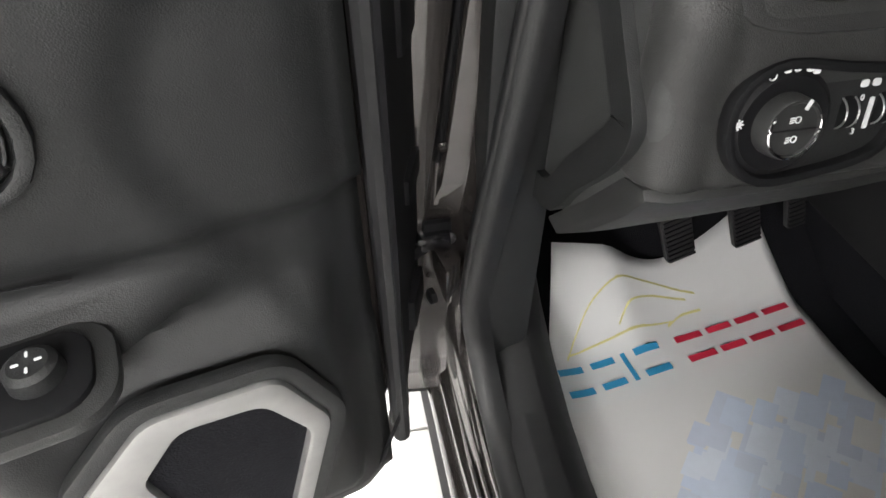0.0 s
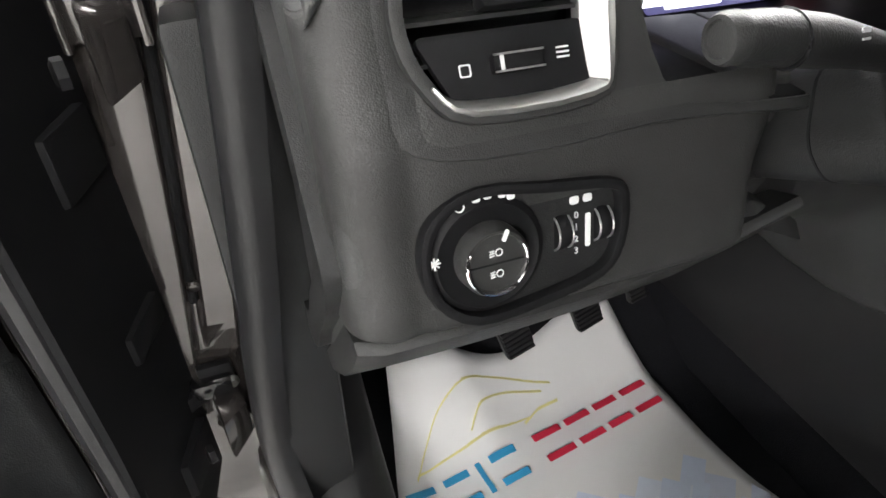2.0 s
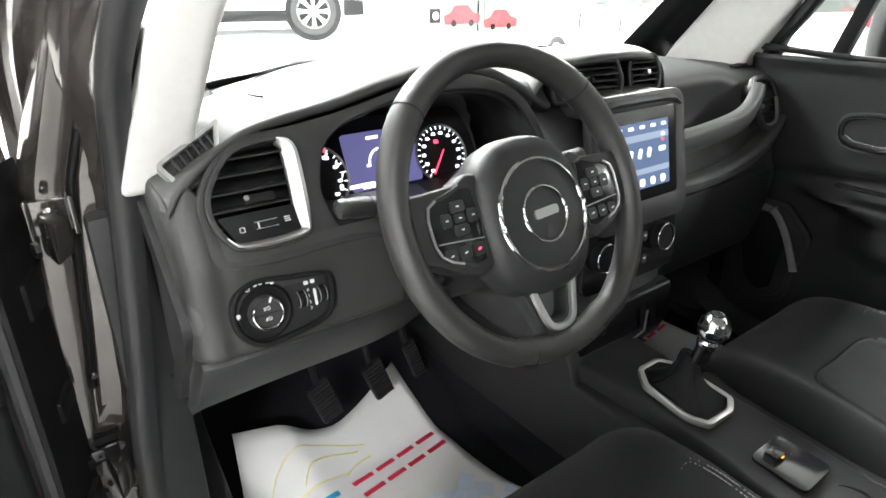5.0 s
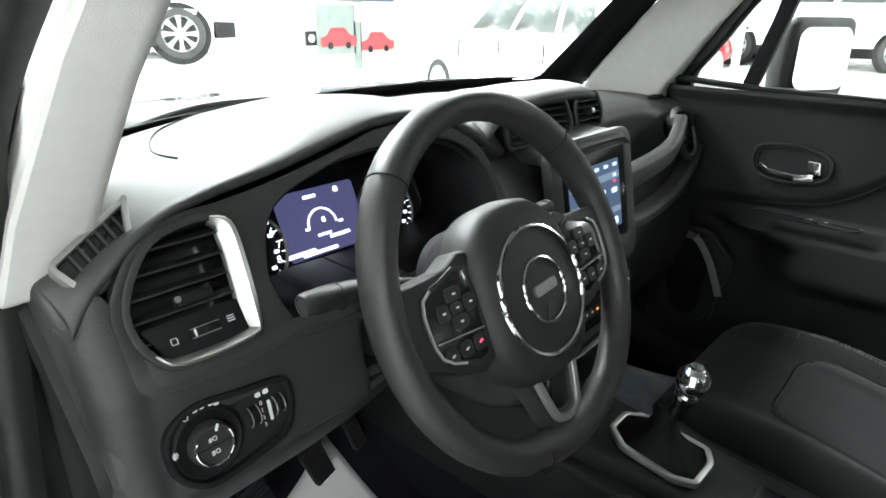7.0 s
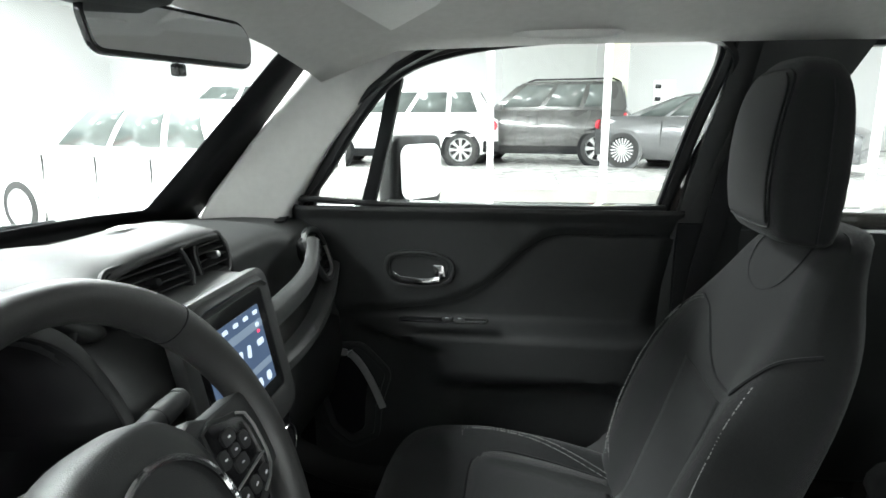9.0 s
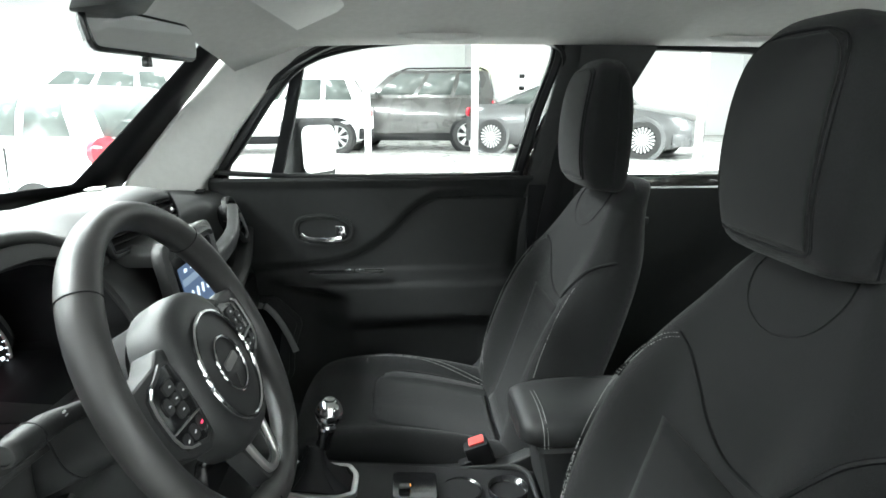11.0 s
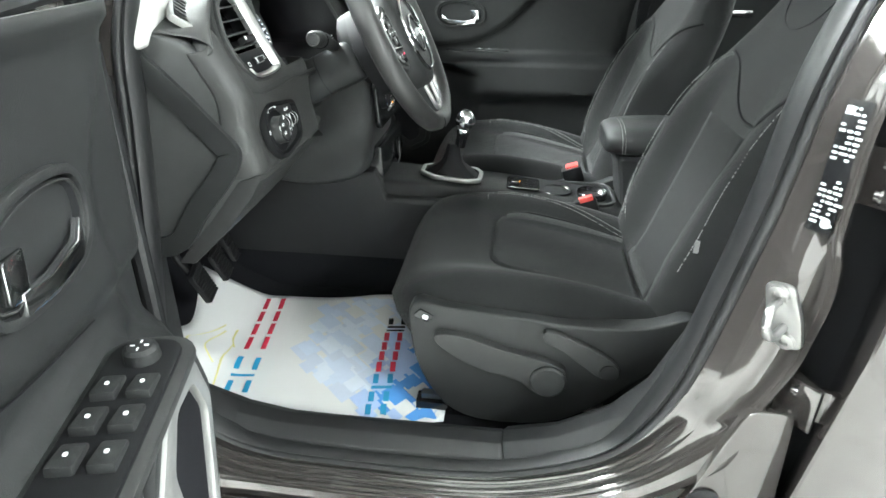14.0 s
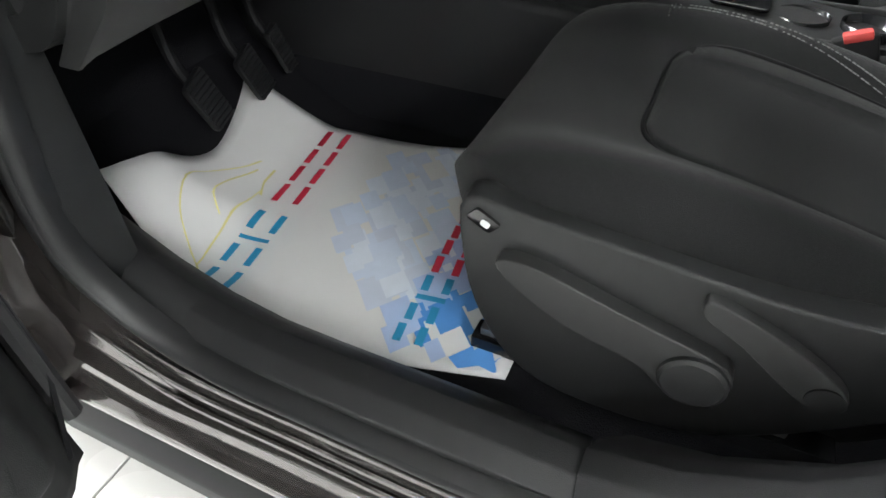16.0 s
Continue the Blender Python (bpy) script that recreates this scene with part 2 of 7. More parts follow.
def outward(loop):
    c = Vector((0, -.12, .9))
    out = []
    n = len(loop)
    for i, p in enumerate(loop):
        tan = (loop[(i + 1) % n] - loop[i - 1]).normalized()
        o = tan.cross(Vector((1, 0, 0)))
        o = Vector((0, o.y, o.z)).normalized()
        if o.dot(Vector((0, p.y - c.y, p.z - c.z))) < 0:
            o = -o
        out.append(o)
    return out


def pillar_share(p):
    """Width of the painted jamb at a place on the opening."""
    low = min(1, max(0, (p.z - .38) / .24))
    high = min(1, max(0, (p.z - 1.06) / .12))
    return .55 + .45 * low * low * (3 - 2 * low) - .25 * high


def sill_share(p):
    """The jamb is narrower along the sill."""
    t = min(1, max(0, (p.z - .42) / .22))
    return .66 + .34 * t * t * (3 - 2 * t)


RIDGE = [(.56, .062), (.626, .072), (.71, .088), (.80, .084), (.84, .076), (.883, .055), (.975, .042), (1.067, .036), (1.2, .05)]


def smooth(t):
    t = min(1, max(0, t))
    return t * t * (3 - 2 * t)


def along_z(tab, z):
    for (a, p), (b, q) in zip(tab, tab[1:]):
        if z <= b:
            k = max(0, min(1, (z - a) / (b - a)))
            return p + (q - p) * k
    return tab[-1][1]


def body_side(s):
    side = {-1: "left", 1: "right"}[s]
    body = thing("car_body_side", (s * .85, 0, .25), "dark grey metallic painted car body side with open door frame" if s < 0 else "dark grey metallic painted car body side round the door frame", "car body", kind="structure")
    loop = side_loop(s)
    out = outward(loop)
    ob = Vector((s, 0, 0))

    def ring(a, b, i):
        res = []
        for p, o in zip(loop, out):
            q = p + o * a * pillar_share(p) * (1 + .6 * min(1, max(0, (p.y - .2) / .1))) + ob * b * sill_share(p)
            w = smooth((-.40 - p.y) / .05) * smooth((p.z - .56) / .07) * smooth((1.20 - p.z) / .10)
            if w > 0:
                r = along_z(RIDGE, p.z)
                a2, b2 = lip(i, r)
                q = q.lerp(p + o * a2 + ob * b2, w)
            res.append(q)
        return res

    def lip(i, r):
        """Section of the centre pillar: a sloping face that ends in a rounded pressed ridge."""
        if i < 3:
            return ((-.004, -.012), (-.004, .004), (.008, .010))[i]
        if i < 8:
            t = (i - 3) / 4
            return .012 + (r - .012) * t, .014 + .046 * t + .030 * math.sin(math.pi * t) * min(1, max(0, (r - .05) / .03))
        return ((r + .001, .072), (r + .008, .080), (r + .015, .074), (r + .017, .050), (r + .014, .0))[i - 8]
    def slim(a, b):
        """The seal is thinner up the hinge post."""
        ks = [1 - .22 * min(1, max(0, (p.y - .15) / .12)) for p in loop]
        return [p + o * a * k * pillar_share(p) + ob * b * k for p, o, k in zip(loop, out, ks)]
    prof = [(-.004, -.012), (-.004, .004), (.010, .010), (.018, .012), (.030, .016), (.038, .032), (.048, .044), (.060, .048), (.070, .060), (.074, .078), (.092, .086), (.094, .100), (.094, .06)]
    rings = [ring(a, b, i) for i, (a, b) in enumerate(prof)]
    bm = loft([list(r) for r in zip(*rings)], loop=True)
    part("door_jamb", bm, PAINT, body, sharp=50)
    # pressed ridges along the sill
    for a, b in ((.034, .030), (.050, .047), (.068, .061)):
        path = [p + o * a * pillar_share(p) + ob * b * sill_share(p) for p, o in zip(loop, out) if p.z < .47 or (p.y < 0 and p.z < .56)]
        path.sort(key=lambda p: p.y)
        part("sill_ridge", tube(path, .0042, 8, scale=lambda t: min(1, .08 + t * 9, .08 + (1 - t) * 6)), PAINT, body)
    # flat hinge post behind the seal: two painted bands with a black sealed groove between them
    SEC = [(.800, .352), (.803, .376), (.808, .384), (.836, .386), (.840, .394), (.846, .394), (.850, .386), (.884, .390), (.893, .398), (.900, .425), (.797, .425)]
    rows = []
    for k in range(29):
        z = .39 + .86 * k / 28
        sx_ = along_z([(.39, .030), (.50, .026), (.655, .020), (.82, 0), (1.02, -.022), (1.07, -.030), (1.25, -.085)], z)
        sy_ = along_z([(.39, -.030), (.45, .004), (.50, .012), (.69, .004), (.82, 0), (.96, -.004), (1.07, -.010), (1.25, -.070)], z)
        deep = min(1, max(0, (z - .70) / .05))
        dent = .010 * math.exp(-((z - .655) / .035) ** 2)
        rows.append([(s * (x + sx_), y + sy_ - (.008 * (1 - deep) if i in (4, 5) else 0) + (dent if 2 <= i <= 5 else 0), z) for i, (x, y) in enumerate(SEC)])
    part("hinge_post", loft(rows), PAINT, body, "painted hinge post with pressed groove", sharp=40, bevel=.002)
    rows = [[Vector(q) for q in (r[4], r[5])] for r in rows if r[4][2] > .735]
    part("post_groove", tube([(a + b) / 2 + Vector((0, -.004, 0)) for a, b in rows], .0042, 8), MATTE, body, "black sealed groove in the post")
    for k, z in enumerate((.585, .545)):
        part("post_bead", tube(spline([(s * .818, .388 + .012 * k, z - .05), (s * .822, .384 + .012 * k, z), (s * .842, .386 + .012 * k, z + .02), (s * .862, .392 + .012 * k, z)], 5), .006, 8), PAINT, body)
    # rubber seal with two lips
    prof = [(-.012, -.022), (-.016, -.006), (-.014, .010), (-.006, .018), (.002, .014), (.004, .020), (.012, .022), (.018, .016), (.014, .008), (.004, .006), (.004, -.016)]
    bm = loft([list(r) for r in zip(*[slim(a, b) for a, b in prof])], loop=True)
    part("door_seal", bm, RUBBER, body, "black rubber door seal", sharp=60)
    # painted sill flange below the opening
    part("sill_skin", loft([[(s * .815, y, .310), (s * .838, y, .326), (s * .850, y, .326), (s * .854, y, .321), (s * .862, y, .319), (s * .867, y, .311), (s * .863, y, .296), (s * .83, y, .286), (s * .79, y, .296)] for y in (.44, .30, .15, 0, -.15, -.30, -.45, -.60, -.9, -1.3)]), PAINT, body, sharp=50)
    base_m = Matrix(((0, 0, s, s * .858), (1, 0, 0, 0), (0, 1, 0, 0), (0, 0, 0, 1)))
    part("pillar_foot", plate(rounded([(-.26, .275), (-.34, .318), (-.42, .365), (-.475, .44), (-.505, .54), (-.53, .62), (-.59, .62), (-.60, .42), (-.66, .30), (-.66, .275)], .02), base_m, .016), PAINT, body, bevel=.011, segs=4)
    # black cladding under the sill
    path = [(s * .822, y, .258) for y in (.52, .3, 0, -.3, -.62, -1.5)]
    bm = sweep(path, [(-.035, -.11), (.035, -.11), (.05, -.02), (.035, .02), (.0, .035), (-.03, .03)])
    part("sill_cladding", bm, MATTE, body, "black plastic sill cladding", bevel=.006)
    # plastic tread plate inside the opening
    bm = bmesh.new()
    ys = [.60, .50, .42, .34, .26, .18, .10, -.10, -.21]
    rr = []
    for y in ys:
        up = .040 + 1.2 * max(0, y - .14) ** 2
        rr.append([(s * .788, y, .342 + up), (s * .788, y, .366 + up), (s * .765, y, .380 + up), (s * .735, y, .380 + up), (s * .716, y, .368 + up), (s * .696, y, .345 + up), (s * .690, y, .32 + up), (s * .72, y, .30 + up)])
    loft(rr, bm=bm)
    part("tread_plate", bm, PLASTIC_DARK, body, "black plastic tread plate", bevel=.003)
    bm = bmesh.new()
    rr = []
    for y, up in ((-.214, .040), (-.30, .060), (-.385, .110), (-.438, .17), (-.478, .265), (-.508, .38)):
        rr.append([(s * .788, y, .342 + up), (s * .788, y + .004, .370 + up), (s * .765, y + .008, .384 + up), (s * .735, y + .008, .384 + up), (s * .712, y, .372 + up), (s * .680, y - .03, .35 + up), (s * .670, y - .05, .32 + up), (s * .72, y - .04, .30 + up)])
    loft(rr, bm=bm)
    part("lower_pillar_trim", bm, PLASTIC_DARK, body, bevel=.003)
    # inner B pillar trim
    bm = loft([[(s * x0, y0, z), (s * (x0 + .015), y0 - .01, z), (s * (x0 + .015), y1, z), (s * x0, y1, z)] for x0, y0, y1, z in
               ((.72, -.545, -.74, .70), (.725, -.562, -.74, .95), (.722, -.585, -.75, 1.07), (.69, -.63, -.80, 1.2), (.655, -.69, -.86, 1.37), (.61, -.70, -.92, 1.50))])
    part("pillar_trim", bm, PLASTIC_LOW, body, "charcoal plastic pillar trim", bevel=.008)
    part("pillar_core", loft([[(s * a, y0, z), (s * b, y0, z), (s * b, y1, z), (s * a, y1, z)] for a, b, y0, y1, z in ((.715, .745, -.575, -.72, 1.06), (.70, .73, -.60, -.73, 1.2), (.672, .70, -.645, -.76, 1.38), (.645, .68, -.665, -.80, 1.50))]), PLASTIC_LOW, body, "charcoal centre pillar panel", bevel=.006)
    # A post kick trim towards the footwell
    bm = loft([[(s * .815, .338, z), (s * .735, .350, z), (s * .71, .62, z), (s * .80, .62, z)] for z in (.36, .5, .7, .9, 1.02)])
    part("kick_panel", bm, PLASTIC, body, bevel=.01)
    # pale A pillar trim
    low = (
        ((.640, .520, 1.06), (.690, .315, 1.045), (.775, .30, 1.05), (.76, .56, 1.06)),
        ((.632, .455, 1.14), (.682, .285, 1.12), (.755, .275, 1.13), (.73, .50, 1.15)),
        ((.612, .31, 1.27), (.668, .18, 1.25), (.720, .185, 1.27), (.69, .36, 1.29)),
        ((.590, .18, 1.385), (.645, .075, 1.37), (.690, .08, 1.385), (.655, .22, 1.41)),
        ((.570, .07, 1.475), (.620, -.04, 1.455), (.66, -.04, 1.47), (.62, .11, 1.50)),
        ((.545, -.02, 1.52), (.60, -.15, 1.49), (.645, -.15, 1.505), (.60, .02, 1.54)))
    if s > 0:
        low = (((.640, .565, 1.07), (.690, .370, 1.055), (.775, .35, 1.06), (.76, .61, 1.07)),
               ((.636, .515, 1.14), (.690, .338, 1.12), (.755, .325, 1.13), (.73, .56, 1.15)),
               ((.635, .395, 1.28), (.688, .235, 1.26), (.722, .235, 1.27), (.70, .44, 1.29)),
               ((.632, .290, 1.39), (.682, .135, 1.38), (.705, .135, 1.39), (.68, .32, 1.41)),
               ((.620, .200, 1.475), (.670, .060, 1.455), (.685, .05, 1.47), (.65, .23, 1.50)),
               ((.600, .110, 1.525), (.650, -.03, 1.500), (.665, -.04, 1.51), (.63, .14, 1.545)))
    bm = loft([[(s * a[0], *a[1:]), (s * b[0], *b[1:]), (s * c[0], *c[1:]), (s * d[0], *d[1:])] for a, b, c, d in low])
    part("a_pillar_trim", bm, PILLAR, body, "pale grey plastic windscreen pillar trim", bevel=.012, segs=3)
    # outer front wing and A post skin
    bm = loft([[(s * x, y, z) for y, z, x in ((.43, .36, .86), (.43, .6, .90), (.43, .85, .905), (.42, 1.02, .87))],
               [(s * x, y, z) for y, z, x in ((.75, .36, .87), (.75, .6, .905), (.75, .85, .90), (.78, 1.05, .83))],
               [(s * x, y, z) for y, z, x in ((1.6, .5, .87), (1.6, .6, .90), (1.6, .85, .88), (1.6, 1.03, .78))]], closed=False)
    part("front_wing", bm, PAINT, body, solid=.02)
    return body


left_side = body_side(-1)
right_side = body_side(1)

# floor, toe board and bulkhead
floor_pan = thing("car_floor", (0, 0, .30), "black carpeted car floor and footwells", "car floor", kind="structure")


def floor_z(y):
    """Height of the flat footwell and the toe board ramp."""
    return .338 + .62 * max(0, y - .43) ** 1.12


ys = [-2.2, -1.3, -.95, -.5, -.2, 0, .2, .3, .38, .43, .48, .53, .58, .63, .68, .74, .76]
bm = loft([[(x, y, floor_z(y) - .018 + (.08 if y < -1 else 0) + (.10 if y > .7 else 0) + (.35 if y > .75 else 0)) for x in (-.72, -.55, -.35, -.16, .16, .35, .55, .72)] for y in ys], closed=False)
part("carpet", bm, CARPET, floor_pan, solid=.02)
bm = loft([[(-.135, y, .31), (-.125, y, h - .04), (-.09, y, h), (.09, y, h), (.125, y, h - .04), (.135, y, .31)] for y, h in ((-1.2, .40), (-.5, .42), (-.1, .45), (.12, .47), (.35, .52), (.73, .60))], closed=True)
part("tunnel", bm, CARPET, floor_pan, bevel=.02)

part("footwell_side", box((.765, .43, .40), (.06, .52, .30)), CARPET, floor_pan, bevel=.015)

# windscreen, roof lining, bonnet
roof = thing("car_roof", (0, -.8, 1.5), "pale grey fabric roof lining under the car roof", "car roof", kind="structure")
rows = []
for y in (.27, .20, .10, -.3, -.8, -1.4, -1.95):
    rows.append([(x, y - (.06 if x > 0 else .16) * (abs(x) / .6) ** 2 * (1 if y > -.1 else 0), 1.575 - .085 * (abs(x) / .6) ** 2.4 - .07 * max(0, (y - .08) / .19) - .03 * max(0, (-y - 1.3) / .6)) for x in (-.60, -.55, -.4, -.2, 0, .2, .4, .55, .60)])
bm = loft(rows, closed=False)
part("lining", bm, LINER, roof, solid=.012)
rows = [[(x, y, 1.625 - .07 * (abs(x) / .65) ** 2.4 - .10 * max(0, (y + .1) / .36)) for x in (-.66, -.55, -.3, 0, .3, .55, .66)] for y in (.26, .1, -.3, -.9, -1.5, -2.1)]
bm = loft(rows, closed=False)
part("roof_skin", bm, PAINT, roof, solid=.01)

screen_bottom = [(-.70, .60, 1.085), (-.45, .72, 1.095), (0, .77, 1.10), (.45, .72, 1.095), (.70, .60, 1.085)]
screen_top = [(-.57, .10, 1.51), (-.35, .22, 1.53), (0, .27, 1.54), (.35, .26, 1.53), (.60, .20, 1.51)]
windscreen = thing("windscreen", (0, .5, 1.1), "clear curved windscreen with black edge band", "windscreen", kind="structure")
bm = loft([spline(screen_bottom, 4), spline(screen_top, 4)], closed=False)
g = part("pane", bm, GLASS, windscreen)
g.visible_shadow = False
band = []
for a, b in ((screen_bottom, .0), (screen_top, 1)):
    band.append(spline(a, 6))
lo, hi = band


def on_screen(u, v):
    k = u * (len(lo) - 1)
    i = min(int(k), len(lo) - 2)
    a, b = lo[i].lerp(lo[i + 1], k - i), hi[i].lerp(hi[i + 1], k - i)
    return a.lerp(b, v) + Vector((0, -.004, -.006))


edge_out = [(u / 12, 0.0) for u in range(13)] + [(1, v / 8) for v in range(1, 9)] + [(1 - u / 12, 1) for u in range(1, 13)] + [(0, 1 - v / 8) for v in range(1, 8)]
# right side made wider to stand for the pillar trim's shaded face
edge_in = [(min(max(u, .085), .835 + .05 * v), min(max(v, .11), .95)) for u, v in edge_out]
bm = loft([[on_screen(*q) for q in edge_out], [on_screen(*q) for q in edge_in]], cap=False)
part("edge_band", bm, MATTE, windscreen, "black ceramic edge band, widened for the pillar's shaded face", solid=.003)

bonnet = thing("bonnet", (0, 1.2, 1.0), "dark grey metallic car bonnet", "bonnet", kind="structure")
bm = loft([[(x, y + .06 * (1 - (x / .8) ** 2), z - .05 * (abs(x) / .8) ** 3) for x in (-.82, -.6, -.3, 0, .3, .6, .82)] for y, z in ((.80, 1.06), (1.0, 1.075), (1.3, 1.06), (1.62, 1.0), (1.70, .93))], closed=False)
part("panel", bm, PAINT, bonnet, solid=.02)
cowl = thing("windscreen_cowl", (0, .74, 1.03), "black plastic cowl panel below the windscreen", "cowl", kind="structure")
bm = loft([[(x, y + .10 * (1 - (x / .75) ** 2), z) for x in (-.80, -.5, -.25, 0, .25, .5, .80)] for y, z in ((.60, 1.07), (.66, 1.062), (.74, 1.06))], closed=False)
part("panel", bm, MATTE, cowl, solid=.01)


def wiper(x0, x1, y0, y1):
    w = thing("windscreen_wiper", (x0, y0, 1.09), "black windscreen wiper resting on the glass base", "wiper", "windscreen wipers")
    pts = [(x0, y0, 1.10), ((x0 + x1) / 2, (y0 + y1) / 2 + .02, 1.125), (x1, y1, 1.125)]
    part("arm", tube(spline(pts, 6), .006, 8), MATTE, w)
    pts = [(x1 + (x1 - x0) * .35, y1 - .01, 1.115), (x1, y1 + .005, 1.118), ((x0 + x1) / 2, (y0 + y1) / 2 + .035, 1.118)]
    part("blade", tube(spline(pts, 6), .008, 6), RUBBER, w)


wiper(.10, .42, .80, .745)
wiper(-.50, -.15, .755, .80)
# ---- dashboard ----
def holed_plate(outer, holes, m, depth, cut_len=0.0):
    """A flat plate with holes, from m's plane towards its z."""
    bm = bmesh.new()
    edges = []
    for loop_pts in (outer, *holes):
        vs = [bm.verts.new((x, y, 0)) for x, y in loop_pts]
        edges += [bm.edges.new((vs[i], vs[(i + 1) % len(vs)])) for i in range(len(vs))]
    bmesh.ops.triangle_fill(bm, edges=edges, use_beauty=True, use_dissolve=False)
    geo = bmesh.ops.extrude_face_region(bm, geom=bm.faces[:])
    bmesh.ops.translate(bm, verts=[v for v in geo["geom"] if isinstance(v, bmesh.types.BMVert)], vec=(0, 0, depth))
    bmesh.ops.transform(bm, matrix=m, verts=bm.verts)
    return bm


def flat_spline(pts, n=4):
    return [(p.x, p.y) for p in spline([(x, y, 0) for x, y in pts], n, True)]


def inset(pts, d):
    """The outline moved inwards by d."""
    c = Vector((sum(p[0] for p in pts) / len(pts), sum(p[1] for p in pts) / len(pts)))
    out = []
    n = len(pts)
    area = sum(pts[i][0] * pts[(i + 1) % n][1] - pts[(i + 1) % n][0] * pts[i][1] for i in range(n))
    for i in range(n):
        a, b = Vector(pts[i - 1]), Vector(pts[(i + 1) % n])
        t = (b - a).normalized()
        nn = Vector((-t.y, t.x)) * (1 if area > 0 else -1)
        out.append(tuple(Vector(pts[i]) + nn * d))
    return out


dash = thing("dashboard", (0, .35, .70), "charcoal soft-touch dashboard with vents and instrument hood", "dashboard")
LEFT = [(.74, 1.03), (.66, 1.07), (.50, 1.085), (.36, 1.085), (.30, 1.075), (.262, 1.065), (.225, 1.04), (.198, .985), (.178, .93), (.176, .885), (.23, .79), (.32, .715), (.55, .72), (.74, .85)]
WING = [(.74, 1.03), (.66, 1.07), (.50, 1.095), (.40, 1.098), (.34, 1.096), (.33, 1.09), (.33, 1.07), (.30, 1.00), (.195, .960), (.180, .885), (.23, .79), (.30, .735), (.55, .72), (.74, .85)]
DRIVER = [(.76, 1.03), (.68, 1.08), (.52, 1.115), (.42, 1.125), (.36, 1.125), (.35, 1.12), (.36, 1.110), (.50, 1.07), (.48, .97), (.22, .93), (.24, .81), (.29, .745), (.55, .72), (.74, .85)]
CENTRE = [(.80, 1.05), (.72, 1.12), (.56, 1.14), (.42, 1.135), (.32, 1.125), (.27, 1.10), (.21, 1.06), (.185, .98), (.155, .90), (.145, .82), (.15, .72), (.17, .62), (.50, .62), (.74, .85)]
RIGHT = [(.76, 1.04), (.68, 1.11), (.52, 1.125), (.39, 1.12), (.32, 1.11), (.29, 1.085), (.315, 1.05), (.32, .97), (.29, .905), (.235, .875), (.22, .80), (.27, .66), (.50, .62), (.74, .85)]
END = [(.72, 1.03), (.64, 1.09), (.50, 1.105), (.38, 1.10), (.31, 1.09), (.275, 1.07), (.255, 1.03), (.25, .97), (.245, .92), (.235, .87), (.22, .80), (.27, .66), (.50, .63), (.72, .85)]


def mixp(a, b, t):
    return [(p[0] * (1 - t) + q[0] * t, p[1] * (1 - t) + q[1] * t) for p, q in zip(a, b)]


def shrink(a, k):
    cy, cz = .45, .92
    return [(cy + (y - cy) * k, cz + (z - cz) * k) for y, z in a]


STATIONS = [(-.748, shrink(LEFT, .90)), (-.746, shrink(LEFT, .97)), (-.735, LEFT), (-.716, mixp(LEFT, WING, .2)), (-.706, WING), (-.64, WING), (-.585, WING), (-.566, mixp(WING, DRIVER, .5)), (-.55, DRIVER), (-.52, DRIVER), (-.45, DRIVER), (-.37, DRIVER), (-.26, DRIVER), (-.175, mixp(DRIVER, CENTRE, .05)),
            (-.145, mixp(DRIVER, CENTRE, .9)), (-.13, CENTRE), (.0, CENTRE), (.15, CENTRE), (.19, mixp(CENTRE, RIGHT, .4)), (.225, RIGHT), (.40, RIGHT), (.53, RIGHT), (.57, mixp(RIGHT, END, .8)), (.66, END), (.735, END), (.746, shrink(END, .97)), (.748, shrink(END, .90))]
bm = loft([[(x, y, z) for y, z in p] for x, p in STATIONS])
part("body", bm, DASHTOP, dash, sub=2)

FM = basis((0, .216, 1.05), (1, 0, 0), (0, .55, 1))


def fz(pts):
    return [(x, (z - 1.05) * 1.141) for x, z in pts]


FASCIA = flat_spline(fz([(-.716, 1.0), (-.714, 1.05), (-.69, 1.087), (-.665, 1.105), (-.634, 1.118), (-.58, 1.121), (-.497, 1.131), (-.40, 1.149), (-.35, 1.159), (-.28, 1.161), (-.215, 1.148), (-.165, 1.115), (-.148, 1.06), (-.15, 1.0), (-.17, .965), (-.30, .960), (-.50, .976), (-.56, .979), (-.62, .977), (-.69, .981)]), 3)
# padded top roll that meets the fascia edge
ROLL = [(-.744, 1.045), (-.728, 1.064), (-.705, 1.080), (-.68, 1.096), (-.655, 1.109), (-.630, 1.119), (-.58, 1.128), (-.497, 1.138), (-.40, 1.156), (-.35, 1.165), (-.28, 1.167), (-.215, 1.156), (-.165, 1.128), (-.13, 1.095)]
CREST = [(-.745, 1.072), (-.70, 1.084), (-.64, 1.098), (-.58, 1.122), (-.50, 1.152), (-.43, 1.172), (-.33, 1.186), (-.24, 1.180), (-.16, 1.158), (-.10, 1.14)]


def along(tab, x):
    for (a, p), (b, q) in zip(tab, tab[1:]):
        if x <= b:
            k = max(0, min(1, (x - a) / (b - a)))
            return p + (q - p) * k
    return tab[-1][1]


